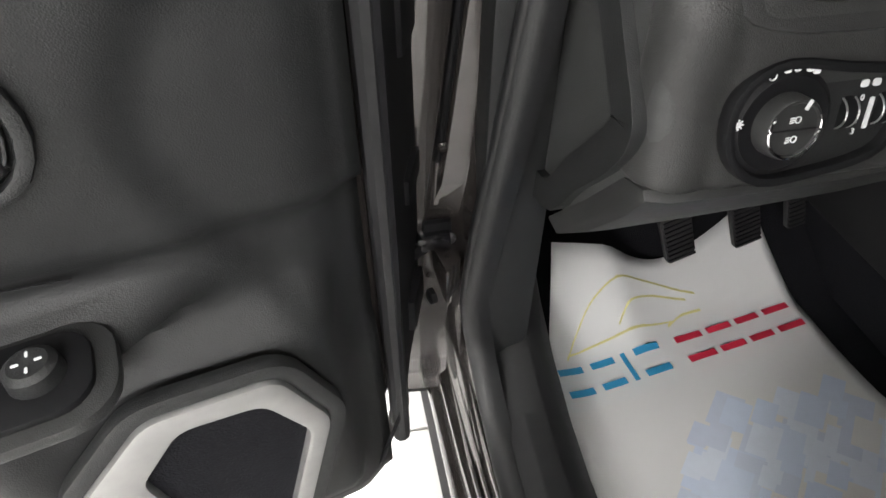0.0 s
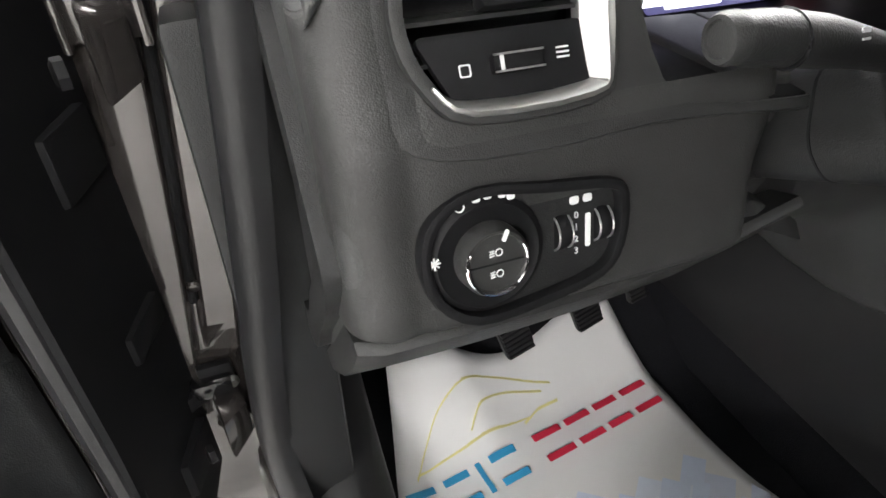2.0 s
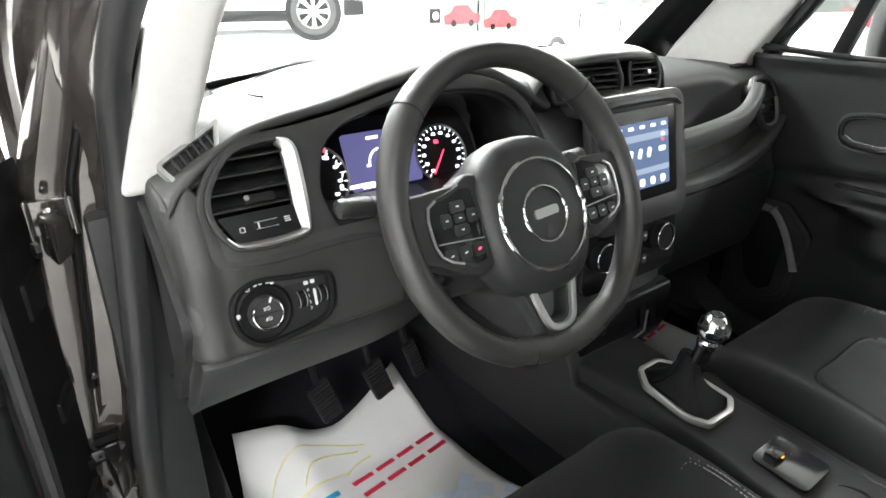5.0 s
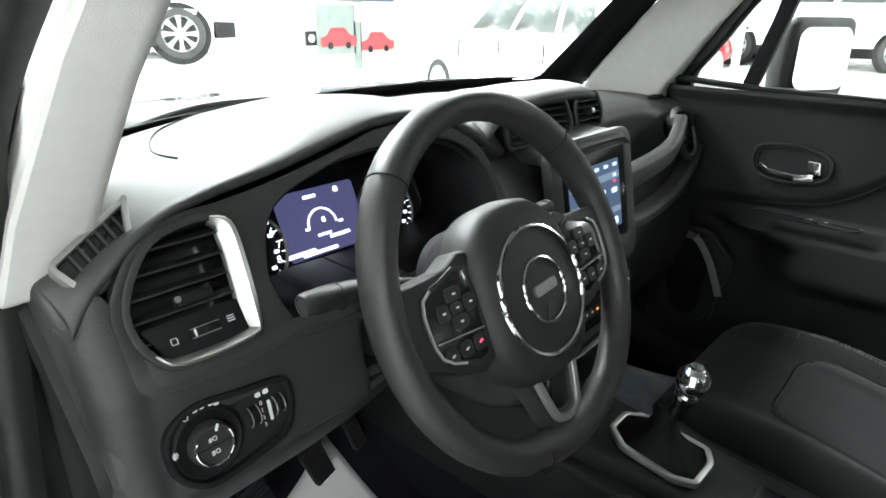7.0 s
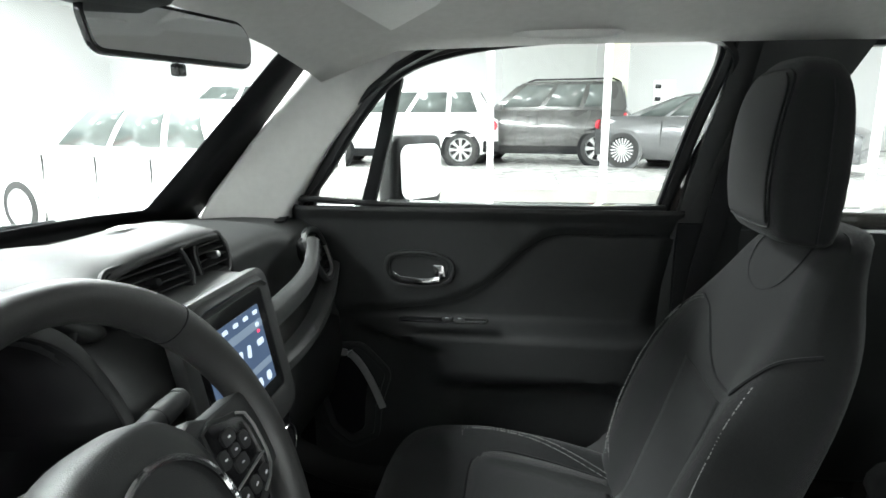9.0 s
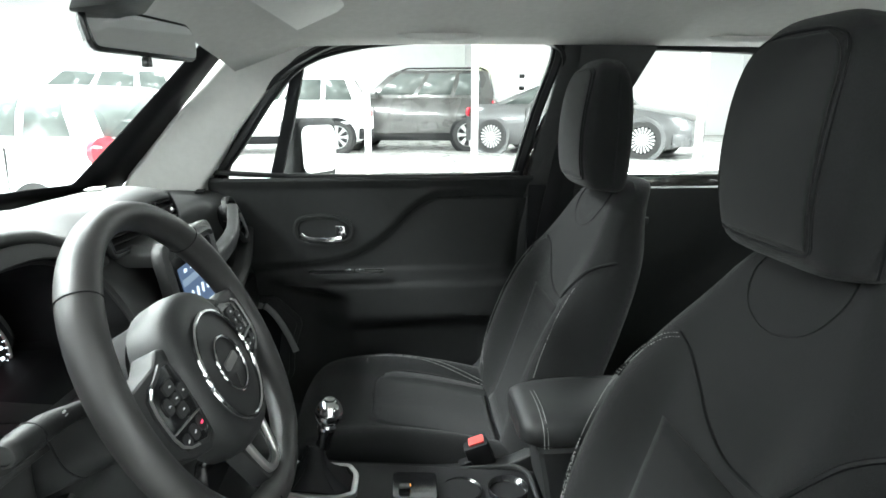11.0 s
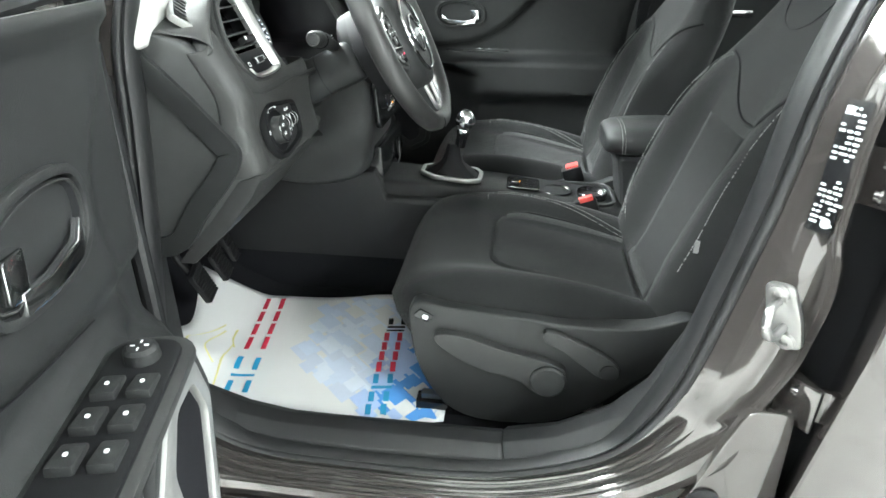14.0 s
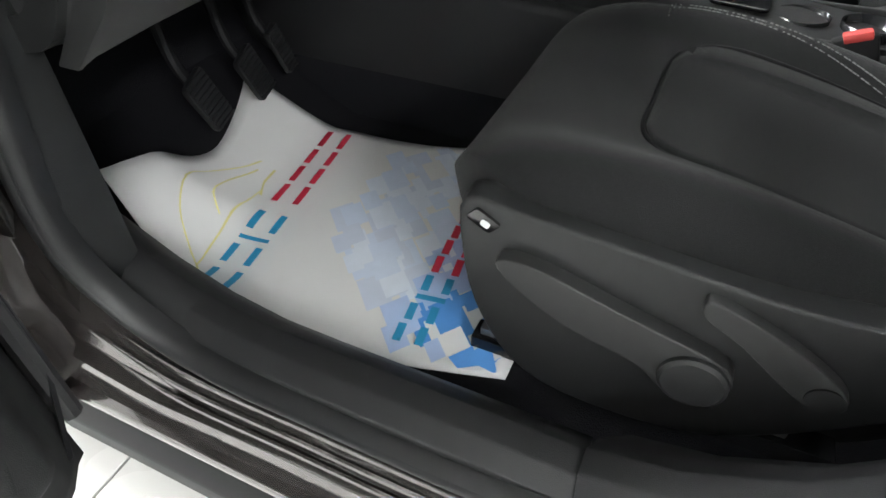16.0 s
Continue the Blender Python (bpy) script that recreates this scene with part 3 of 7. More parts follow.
rows = []
for i in range(41):
    x = -.744 + .63 * i / 40
    z0, z1 = along(ROLL, x), along(CREST, x)
    y0 = .216 + .55 * (z0 - 1.05)
    far = .66 + .10 * (1 - min(1, abs(x) / .75))
    rows.append([(x, y0 + .030, z0 - .012), (x, y0 + .004, z0 - .004), (x, y0 - .001, z0 + .003), (x, y0 + .004, z0 + .009), (x, y0 + .022, z0 + (z1 - z0) * .55 + .003), (x, y0 + .06, z0 + (z1 - z0) * .85), (x, .40, z1), (x, .52, z1 - .010), (x, far - .05, 1.118 + (z1 - 1.118) * .35), (x, far + .02, 1.085)])
part("top_pad", loft(rows, closed=False), DASHTOP, dash, "soft charcoal dash top pad", solid=.004, sub=1)
VENT = flat_spline(fz([(-.702, 1.035), (-.697, 1.062), (-.668, 1.096), (-.636, 1.108), (-.598, 1.110), (-.578, 1.101), (-.576, 1.073), (-.584, 1.012), (-.600, .997), (-.670, .997), (-.692, 1.012)]), 3)
CLUSTER = flat_spline(fz([(-.556, 1.03), (-.552, 1.06), (-.535, 1.093), (-.505, 1.113), (-.461, 1.125), (-.40, 1.137), (-.296, 1.140), (-.22, 1.130), (-.178, 1.10), (-.163, 1.05), (-.172, 1.0), (-.25, .985), (-.40, .978), (-.53, .988)]), 3)
part("fascia", holed_plate(FASCIA, [VENT, CLUSTER], FM @ Matrix.Translation((0, 0, -.022)), .022), PLASTIC_LOW, dash, "charcoal instrument fascia", bevel=.003, sharp=40)
CM = basis((-.37, .365, 1.01), (1, 0, 0), (0, .45, 1))
hole0 = [FM @ Vector((x, y, -.004)) for x, y in CLUSTER]
hole1 = [CM @ Vector((x + .37 + (.02 if x < -.45 else -.008), y * .86 + .03, 0)) for x, y in CLUSTER]
part("instrument_tunnel", loft([hole0, hole1], cap=False), MATTE, dash, solid=.003)

cluster = thing("instrument_cluster", (-.37, .37, .97), "lit instrument cluster with violet display and two round dials", "instrument cluster")
VIOLET = glow("violet_display_glow", (.09, .09, .22), 1.0)
LIT = glow("white_symbol_glow", (.85, .9, 1.0), 2.2)
REDLIT = glow("red_needle_glow", (1.0, .05, .12), 2.5)
AMBER = glow("amber_lamp_glow", (1.0, .35, .04), 2.0)
part("backing", plate(round_rect(.44, .17, .04), CM, .004, z0=-.012), MATTE, cluster)
part("display", plate(round_rect(.136, .094, .006, cy=.012), CM, .003), VIOLET, cluster, "violet lit display")


def bar(name, x, y, w, h, material, parent, m, ang=0.0, z=.004, d=.0008):
    return part(name, plate(round_rect(w, h, min(w, h) * .3, 2), m @ Matrix.Translation((x, y, z)) @ Matrix.Rotation(ang, 4, "Z"), d), material, parent)


for x, y, w, h in ((-.012, .048, .022, .005), (-.052, -.026, .05, .006), (-.02, -.030, .06, .005), (.02, -.014, .036, .005), (-.005, -.008, .024, .004), (.035, .050, .008, .008), (.0, .012, .006, .008), (-.03, .004, .008, .004), (.028, .004, .008, .004)):
    bar("symbol", x, y, w, h, LIT, cluster, CM)
part("gauge_arc", tube([CM @ Vector((.024 * math.cos(a) - .003, .005 + .024 * math.sin(a), .004)) for a in [math.pi * i / 14 for i in range(15)]], .0017, 6), LIT, cluster)


def dial(cx, cy, r, a0, a1, n, needle):
    m = CM @ Matrix.Translation((cx, cy, .006))
    part("dial", lathe([(r * .98, 0), (r, .003), (r * 1.06, .004), (r * 1.07, 0)], m, 40, cap=False), STEEL, cluster)
    part("dial_face", lathe([(.001, .0012), (r, .001)], m, 32, cap=False), MATTE, cluster)
    for i in range(n):
        a = radians(a0 + (a1 - a0) * i / (n - 1))
        bar("tick", r * .93 * math.cos(a), r * .93 * math.sin(a), .0055, .0016, LIT, cluster, m, a, .002)
        if i % 2 == 0:
            bar("figure", r * .74 * math.cos(a), r * .74 * math.sin(a), .0075, .005, LIT, cluster, m, 0, .002)
    a = radians(needle)
    pts = [m @ Vector((k * math.cos(a), k * math.sin(a), .004)) for k in (-.008, r * .8)]
    part("needle", tube(pts, .0013, 6), REDLIT, cluster)


dial(-.126, -.004, .052, 225, -45, 17, 225)
dial(.114, .0, .050, 225, -45, 23, 232)
for x, y, ch in ((-.101, .028, "5"), (-.087, .015, "6"), (-.083, -.004, "7"), (-.089, -.023, "8")):
    part("figure", text_mesh(ch, .014, CM @ Matrix.Translation((x, y, .0095))), LIT, cluster)
for x, y in ((-.112, -.05), (-.104, .04)):
    bar("warning_lamp", x, y, .009, .007, AMBER if y < 0 else REDLIT, cluster, CM, 0, .008)
bar("warning_lamp", .105, .022, .009, .007, REDLIT, cluster, CM, 0, .012)


# ---- vents ----
def air_vent(name, outline, m, n, parent, label, silver_from=None, handle=True, depth=.035):
    """A recessed vent: dark liner, louvres, vane and trim round it."""
    liner = loft([[m @ Vector((x, y, .0)) for x, y in inset(outline, .002)], [m @ Vector((x, y, -depth)) for x, y in inset(outline, .006)]], cap=False)
    v = part(name, liner, MATTE, parent, label, solid=.002)
    ORG[v] = ORG[parent]
    part("back", plate(inset(outline, .004), m, .002, z0=-depth), PIANO, v)
    xs, ys = [p[0] for p in outline], [p[1] for p in outline]
    lo, hi = min(ys), max(ys)
    for i in range(n):
        y = lo + (hi - lo) * (i + .7) / (n + .4)
        inside = [p[0] for k, p in enumerate(outline) for q in (outline[(k + 1) % len(outline)],) if (p[1] - y) * (q[1] - y) <= 0]
        if len(inside) < 2:
            continue
        a, b = min(inside) + .003, max(inside) - .003
        part("louvre", box(((a + b) / 2, 0, 0), (b - a, .0022, .022), bm=None), PLASTIC, v).matrix_local = Matrix.Translation(-ORG[parent]) @ m @ Matrix.Translation((0, y, -.013)) @ Matrix.Rotation(radians(18), 4, "X") @ Matrix.Translation(ORG[parent])
    return v


dv = air_vent("air_vent", VENT, FM, 6, dash, "side air vent with black louvres")
vi = inset(VENT, .010)
part("vent_ring", ring_plate(inset(VENT, -.003), inset(VENT, .005), FM, .009, z0=-.003), PLASTIC_LOW, dash, bevel=.002)
# satin trim down the inboard side and along the bottom of the vent
k0 = min(range(len(VENT)), key=lambda i: (VENT[i][0] + .60) ** 2 + (VENT[i][1] - .066) ** 2)
k1 = min(range(len(VENT)), key=lambda i: (VENT[i][0] + .690) ** 2 + (VENT[i][1] + .045) ** 2)
run = [VENT[(k0 + i) % len(VENT)] for i in range((k1 - k0) % len(VENT) + 1)]
o_run, i_run = [], []
for i, p in enumerate(run):
    a, b = Vector(run[max(i - 1, 0)]), Vector(run[min(i + 1, len(run) - 1)])
    t = (b - a).normalized()
    nn = Vector((-t.y, t.x))
    if nn.dot(Vector((-.64, .0)) - Vector(p)) < 0:
        nn = -nn
    w = .019 * min(1, .35 + i / 4, .35 + (len(run) - 1 - i) / 5) * (.55 + .45 * max(0, min(1, (p[1] + .058) / .03)))
    o_run.append(Vector(p) + nn * .001)
    i_run.append(Vector(p) + nn * w)
bm = loft([[FM @ Vector((*a, .002)), FM @ Vector((*a, .008)), FM @ Vector((*(a * .7 + b * .3), .0095)), FM @ Vector((*b, .0)), FM @ Vector((*b, -.008))] for a, b in zip(o_run, i_run)])
part("vent_trim", bm, SATIN, dash, "satin silver vent trim", bevel=.001)
part("vane_handle", box((-.640, -.003, .004), (.036, .011, .014)), MATTE, dash, bevel=.003).matrix_local = Matrix.Translation(-ORG[dash]) @ FM @ Matrix.Translation(ORG[dash])
bar("vane_mark", -.657, -.001, .006, .006, SATIN, dash, FM, 0, .0115)
part("vent_sill", plate(rounded([(-.694, -.017), (-.596, -.017), (-.588, -.052), (-.676, -.054)], .006), FM, .006, z0=-.006), MATTE, dash, bevel=.001)
part("thumb_wheel", box((-.640, -.035, .001), (.029, .0095, .008)), MATTE, dash, "ribbed thumb wheel with silver edges", bevel=.002).matrix_local = Matrix.Translation(-ORG[dash]) @ FM @ Matrix.Translation(ORG[dash])
for y in (-.0307, -.0393):
    bar("wheel_edge", -.640, y, .029, .0010, SATIN, dash, FM, 0, .005)
bar("wheel_mark", -.650, -.035, .002, .0075, WHITE_PRINT, dash, FM, 0, .0052)
part("shut_mark", ring_plate(round_rect(.0065, .0065, .001, 2, -.669, -.036), round_rect(.005, .005, .001, 2, -.669, -.036), FM, .0006, z0=.0002), WHITE_PRINT, dash)
for k in range(3):
    bar("open_mark", -.612, -.031 - k * .0025, .0075, .0010, WHITE_PRINT, dash, FM, 0, .0004)

# small corner vent beside the pillar
TM = basis((-.684, .278, 1.094), (.086, .042, .030), (.0, .046, .034))
tv = rounded([(-.050, .022), (-.056, -.026), (.004, -.028), (.064, .026)], [.010, .016, .012, .012])
part("corner_vent_frame", ring_plate(tv, inset(tv, .006), TM, .010, z0=-.006), SATIN_DULL, dash, "dull satin corner vent frame", bevel=.004)
part("corner_vent_well", plate(inset(tv, .006), TM, .003, z0=-.004), PIANO, dash)
for i in range(6):
    x = -.034 + i * .0125
    part("corner_slat", box((0, 0, 0), (.0025, .040 - .003 * i, .006)), PLASTIC_LOW, dash).matrix_local = Matrix.Translation(-ORG[dash]) @ TM @ Matrix.Translation((x, -.002 + .002 * i, -.001)) @ Matrix.Rotation(radians(-20), 4, "Z") @ Matrix.Translation(ORG[dash])

# defroster grille strip at the far left of the top
def pad_z(x, y):
    """Height of the top pad between its crest and the windscreen."""
    z1, far = along(CREST, x), .66 + .10 * (1 - min(1, abs(x) / .75))
    return along([(.40, z1), (.52, z1 - .010), (far - .05, 1.118 + (z1 - 1.118) * .35), (far + .02, 1.085)], y)


for i in range(15):
    y = .500 + i * .0095
    part("defroster_rib", box((-.610, y, pad_z(-.61, y) + .002), (.085, .0035, .005), Euler((0, radians(-14), 0)).to_matrix()), PLASTIC_LOW, dash, bevel=.001)
part("top_seam", tube([(p.x, p.y, pad_z(p.x, p.y) + .0025) for p in spline([(-.55, .40, 0), (-.545, .48, 0), (-.50, .555, 0), (-.40, .585, 0), (-.25, .625, 0), (-.13, .650, 0)], 8)], .0012, 6), MATTE, dash)

# end cap with its raised border
EC = flat_spline([(.36, 1.064), (.320, 1.048), (.286, 1.018), (.254, .986), (.224, .952), (.200, .924), (.193, .903), (.206, .872), (.255, .812), (.322, .738), (.46, .75), (.50, .95), (.43, 1.05)], 4)
EM = Matrix(((0, 0, -1, -.742), (1, 0, 0, 0), (0, 1, 0, 0), (0, 0, 0, 1)))
part("end_cap", ring_plate(EC, inset(EC, .032), EM, .016, z0=-.001), PLASTIC, dash, "rounded black plastic end cap border", bevel=.007, segs=4)
part("end_cap_panel", plate(inset(EC, .028), EM, .009, z0=-.004), VINYL, dash, "black inner cover of the dash end", bevel=.002)

# lower knee trim: a lighter hard panel under the light switch
rows = []
for x, dy, dz in ((-.747, .006, .0), (-.73, .0, .008), (-.66, -.002, .012), (-.58, .0, .012), (-.50, .006, .008), (-.44, .016, .002), (-.37, .03, .0)):
    rows.append([(x, .172 + dy, .872), (x, .165 + dy, .866), (x, .182 + dy, .838), (x, .232 + dy, .776 + dz * .7), (x, .292 + dy, .719 + dz), (x, .320 + dy, .719 + dz), (x, .25 + dy, .80 + dz), (x, .20 + dy, .862)])
part("knee_trim", loft(rows), PLASTIC_LOW, dash, "charcoal hard plastic knee trim", bevel=.003)

# ---- light switch panel ----
# one skin runs from the dash end round to the light switch
rows = []
for x, back in ((-.7475, .040), (-.7465, .024), (-.742, .011), (-.734, .004), (-.722, .0), (-.712, .001), (-.704, .003), (-.694, .0), (-.68, 0), (-.60, 0), (-.52, 0), (-.475, 0), (-.462, .003), (-.456, .012), (-.455, .04)):
    hi = .9985 + (along(ROLL, x) + .001 - .9985) * min(1, max(0, (-.696 - x) / .012))
    skin = [(x, .2165 + .55 * (z - 1.05) + back, z) for z in [hi - (hi - .998) * i / 7 for i in range(8)]]
    skin += [(x, .178 + .25 * (z - .92) + back + q, z) for z, q in ((.985, -.0135), (.965, -.010), (.945, -.004), (.925, 0), (.905, 0), (.885, 0), (.872, .001), (.866, .008), (.866, .03))]
    rows.append(skin)
part("lower_panel", loft(rows, closed=False), DASHSIDE, dash, "charcoal panel round the light switch", solid=.003, sub=1)
LM = basis((-.625, .173, .920), (1, 0, 0), (0, .25, 1))
lo_ = flat_spline([(-.082, .005), (-.072, .030), (-.045, .042), (.0, .036), (.042, .030), (.054, .018), (.052, -.014), (.036, -.034), (-.010, -.043), (-.05, -.044), (-.075, -.025)], 3)
part("switch_bezel", ring_plate(lo_, inset(lo_, .007), LM, .012, z0=-.004), MATTE, dash, bevel=.003)
part("switch_plate", plate(inset(lo_, .006), LM, .006, z0=-.006), PLASTIC, dash, bevel=.001)
kx, ky = -.040, -.001
KM = LM @ Matrix.Translation((kx, ky, 0))
part("knob_collar", lathe([(.036, -.002), (.036, .003), (.032, .006), (.029, .004)], KM, 40), MATTE, dash)
part("light_knob", lathe([(.0218, .0), (.0210, .014), (.0195, .017), (.0180, .017), (.0170, .0155), (.0, .0155)], KM, 40, cap=False), PLASTIC_LOW, dash, "round rotary light switch")
arc = [KM @ Vector((.0184 * math.cos(a), .0184 * math.sin(a), .0172)) for a in [radians(150 + 10 * i) for i in range(16)]]
part("knob_ring", tube(arc, .0012, 6), CHROME, dash, "thin chrome arc")
arc = [KM @ Vector((.0184 * math.cos(a), .0184 * math.sin(a), .0172)) for a in [radians(-50 + 10 * i) for i in range(9)]]
part("knob_ring", tube(arc, .0009, 6), CHROME, dash, "thin chrome arc")
bar("knob_pointer", .005, .0165, .0026, .007, WHITE_PRINT, dash, KM, radians(-25), .0176)
bar("knob_split", 0, 0, .033, .0007, MATTE, dash, KM, 0, .0158)
for y in (.0065, -.0065):
    for k in (-1, 0, 1):
        bar("lamp_mark", -.003, y + k * .0015, .003, .0007, WHITE_PRINT, dash, KM, .2, .0158)
    part("lamp_mark", ring_plate(circle(.0024, 12), circle(.0017, 12), KM @ Matrix.Translation((.0015, y, 0)), .0005, z0=.0157), WHITE_PRINT, dash)
part("off_mark", ring_plate(circle(.003, 12), circle(.0022, 12), KM @ Matrix.Translation((-.016, .0335, 0)), .0006, z0=.0062), WHITE_PRINT, dash)
for x, y in ((-.006, .0365), (.001, .037), (.010, .036), (.015, .034)):
    bar("beam_mark", x, y, .005, .0045, WHITE_PRINT, dash, KM, 0, .0056)
for k in range(4):
    bar("dim_mark", -.0335, .004, .0075, .001, WHITE_PRINT, dash, KM, radians(45 * k), .0062)
for x in (.010, .038):
    part("thumb_roller", lathe([(.011, -.0045), (.012, -.002), (.012, .002), (.011, .0045)], LM @ Matrix.Translation((x, .0, -.004)) @ Matrix.Rotation(radians(90), 4, "Y"), 24), MATTE, dash, "ribbed thumb roller")
    for e in (-.0046, .0046):
        part("roller_edge", tube([LM @ Vector((x + e, .0115 * math.sin(a), -.004 + .0115 * math.cos(a))) for a in [radians(-65 + 13 * i) for i in range(11)]], .0007, 5), SATIN, dash)
for i, ch in enumerate("0123"):
    part("level_figure", text_mesh(ch, .0062, LM @ Matrix.Translation((.0205, .009 - i * .0078, .0006))), WHITE_PRINT, dash)
bar("level_wedge", .0285, -.002, .0035, .022, WHITE_PRINT, dash, LM, 0, .0004)
for x in (.019, .028):
    bar("level_mark", x, .019, .006, .005, WHITE_PRINT, dash, LM, 0, .0004)

# ---- centre stack ----
SM = basis((.033, .157, .998), (1, 0, 0), (0, .20, 1))
part("screen_surround", ring_plate(round_rect(.262, .236, .03), round_rect(.205, .160, .008, cy=.008), SM, .02, z0=-.012), PLASTIC_LOW, dash, "charcoal centre screen surround", bevel=.005)
part("screen_bezel", plate(round_rect(.206, .161, .008, cy=.008), SM, .010, z0=-.004), PIANO, dash, "gloss black screen bezel", bevel=.001)
SCREEN = glow("blue_grey_screen_glow", (.10, .15, .26), .9)
PALE = glow("pale_screen_icon_glow", (.75, .85, 1.0), 1.3)
DIM = glow("dim_screen_band_glow", (.35, .45, .60), .7)
part("screen", plate(round_rect(.165, .118, .002, cy=.008, cx=-.004), SM, .0015, z0=.006), SCREEN, dash, "lit touch screen")
bar("screen_band", -.004, .040, .163, .012, DIM, dash, SM, 0, .0077, .0004)
bar("screen_band", -.004, -.020, .163, .010, DIM, dash, SM, 0, .0077, .0004)
for i in range(5):
    bar("screen_icon", -.062 + i * .030, -.040, .014, .014, PALE, dash, SM, 0, .0077)
    if i < 4:
        bar("screen_icon", -.058 + i * .026, .012, .010, .018, PALE, dash, SM, radians(-20), .0077)
    bar("screen_icon", -.06 + i * .031, .058, .014, .006, PALE, dash, SM, 0, .0077)
bar("screen_icon", .058, .014, .020, .009, PALE, dash, SM, 0, .0077)
bar("screen_icon", .060, .040, .010, .006, PALE, dash, SM, 0, .0084)
bar("screen_alert", .060, .030, .007, .004, REDLIT, dash, SM, 0, .0079)
# brow over the screen
part("screen_brow", loft([[(x, y, z) for y, z in ((.245, 1.075), (.175, 1.085 + k), (.160, 1.098 + k), (.175, 1.108 + k), (.24, 1.110 + k), (.30, 1.08))] for x, k in ((-.075, -.012), (-.06, .0), (-.03, .003), (.10, .003), (.13, .0), (.150, -.012))]), DASHTOP, dash, bevel=.004)

# hump on the dash top with two vents
rows = []
for y, z, k in ((.244, 1.160, 1.0), (.232, 1.164, 1.0), (.230, 1.170, 1.0), (.242, 1.179, .99), (.285, 1.187, .95), (.34, 1.182, .89), (.43, 1.160, .78), (.53, 1.126, .62)):
    rows.append([(.035 + x * k, y + abs(x) * .12, z - drop * (1.1 if y < .3 else .8)) for x, drop in ((-.192, .075), (-.180, .045), (-.150, .016), (-.10, .004), (0, 0), (.10, .004), (.150, .012), (.180, .035), (.196, .085))])
rows = [[(p[0], p[1], p[2]) for p in r] for r in rows]
base = [[(p[0], p[1] + .01, 1.05) for p in r] for r in rows]
bm = loft(rows, closed=False)
part("vent_hump", bm, DASHTOP, dash, solid=.006, sub=1)
for cx, w, ang in ((-.030, .158, -6), (.136, .086, -2)):
    VM = basis((cx, .238 + (.006 if cx > .1 else .0), 1.132), (math.cos(radians(ang)), math.sin(radians(ang)), 0), (0, .28, 1))
    out = rounded([(-w / 2, -.030), (w / 2 - .012, -.030), (w / 2, -.005), (w / 2 - .010, .030), (-w / 2 + .012, .030), (-w / 2, .012)], .008)
    part("hump_frame", ring_plate(inset(out, -.006), out, VM, .008, z0=-.002), PLASTIC, dash, "black vent frame", bevel=.003)
    air_vent("centre_vent", out, VM @ Matrix.Translation((0, 0, .006)), 5, dash, "centre air vent with black louvres")
    part("vane_handle", lathe([(.0, -.01), (.006, -.008), (.007, .004), (.005, .010), (.0, .012)], VM @ Matrix.Translation((.0, .0, .004)), 12, cap=False), SATIN if cx > .1 else MATTE, dash)
bar("hump_mark", .055, .0, .05, .028, SATIN, dash, basis((0, .33, 1.184), (1, 0, 0), (0, 1, -.05)), .2, .004)

# climate panel
AM = basis((.014, .140, .834), (1, 0, 0), (0, .10, 1))
part("climate_panel", plate(round_rect(.27, .115, .02), AM, .012, z0=-.006), PIANO, dash, "gloss black climate panel", bevel=.003)
for x, y in ((-.088, .012), (.082, .012)):
    m = AM @ Matrix.Translation((x, y, .006))
    part("climate_knob", lathe([(.028, 0), (.027, .016), (.024, .018), (.022, .015), (.0, .015)], m, 32, cap=False), MATTE, dash)
    part("climate_ring", tube([m @ Vector((.0255 * math.cos(a), .0255 * math.sin(a), .0175)) for a in [2 * math.pi * i / 32 for i in range(32)]], .0012, 6, closed=True), CHROME, dash, "chrome knob ring")
for i in range(5):
    for j in range(2):
        bar("climate_key", -.035 + i * .018, .020 - j * .045, .014, .018, PLASTIC, dash, AM, 0, .006, .002)
        bar("climate_mark", -.035 + i * .018, .022 - j * .045, .006, .004, (REDLIT, WHITE_PRINT, WHITE_PRINT, AMBER, WHITE_PRINT)[i] if j else WHITE_PRINT, dash, AM, 0, .0082)
# storage tray and sockets below
part("socket_tray", loft([[(x, y, z) for y, z in ((.15, .73), (.135, .725), (.13, .66), (.15, .60), (.30, .60), (.30, .73))] for x in (-.10, -.095, .165, .17)]), PIANO, dash, bevel=.006)
for x in (.075, .105):
    bar("socket", x, 0, .020, .05, MATTE, dash, basis((0, .128, .675), (1, 0, 0), (0, .1, 1)), .2, .0)
bar("socket_trim", .078, -.006, .007, .045, SATIN, dash, basis((0, .126, .675), (1, 0, 0), (0, .1, 1)), radians(-12), .002)
bar("socket_trim", .055, -.03, .04, .004, SATIN, dash, basis((0, .126, .675), (1, 0, 0), (0, .1, 1)), .2, .002)

# passenger side: grab bar, shelf lip, vent
pb = [(.235, .222, .985), (.33, .220, .990), (.43, .221, .998), (.50, .225, 1.010), (.545, .232, 1.034), (.572, .240, 1.068)]
part("grab_bar", sweep(spline(pb, 5), [(-.012, -.024), (.012, -.026), (.018, -.008), (.017, .014), (.008, .022), (-.010, .022)], up=(0, 0, 1)), DASHTOP, dash, "charcoal grab bar", bevel=.004)
part("shelf_lip", sweep(spline([(.225, .215, .895), (.35, .205, .897), (.50, .210, .912), (.62, .225, .940), (.70, .238, .985)], 5), [(-.02, -.014), (.02, -.016), (.022, .004), (.010, .012), (-.02, .010)]), DASHTOP, dash, bevel=.004)
RM = basis((.635, .246, 1.022), (1, .12, 0), (0, .40, 1))
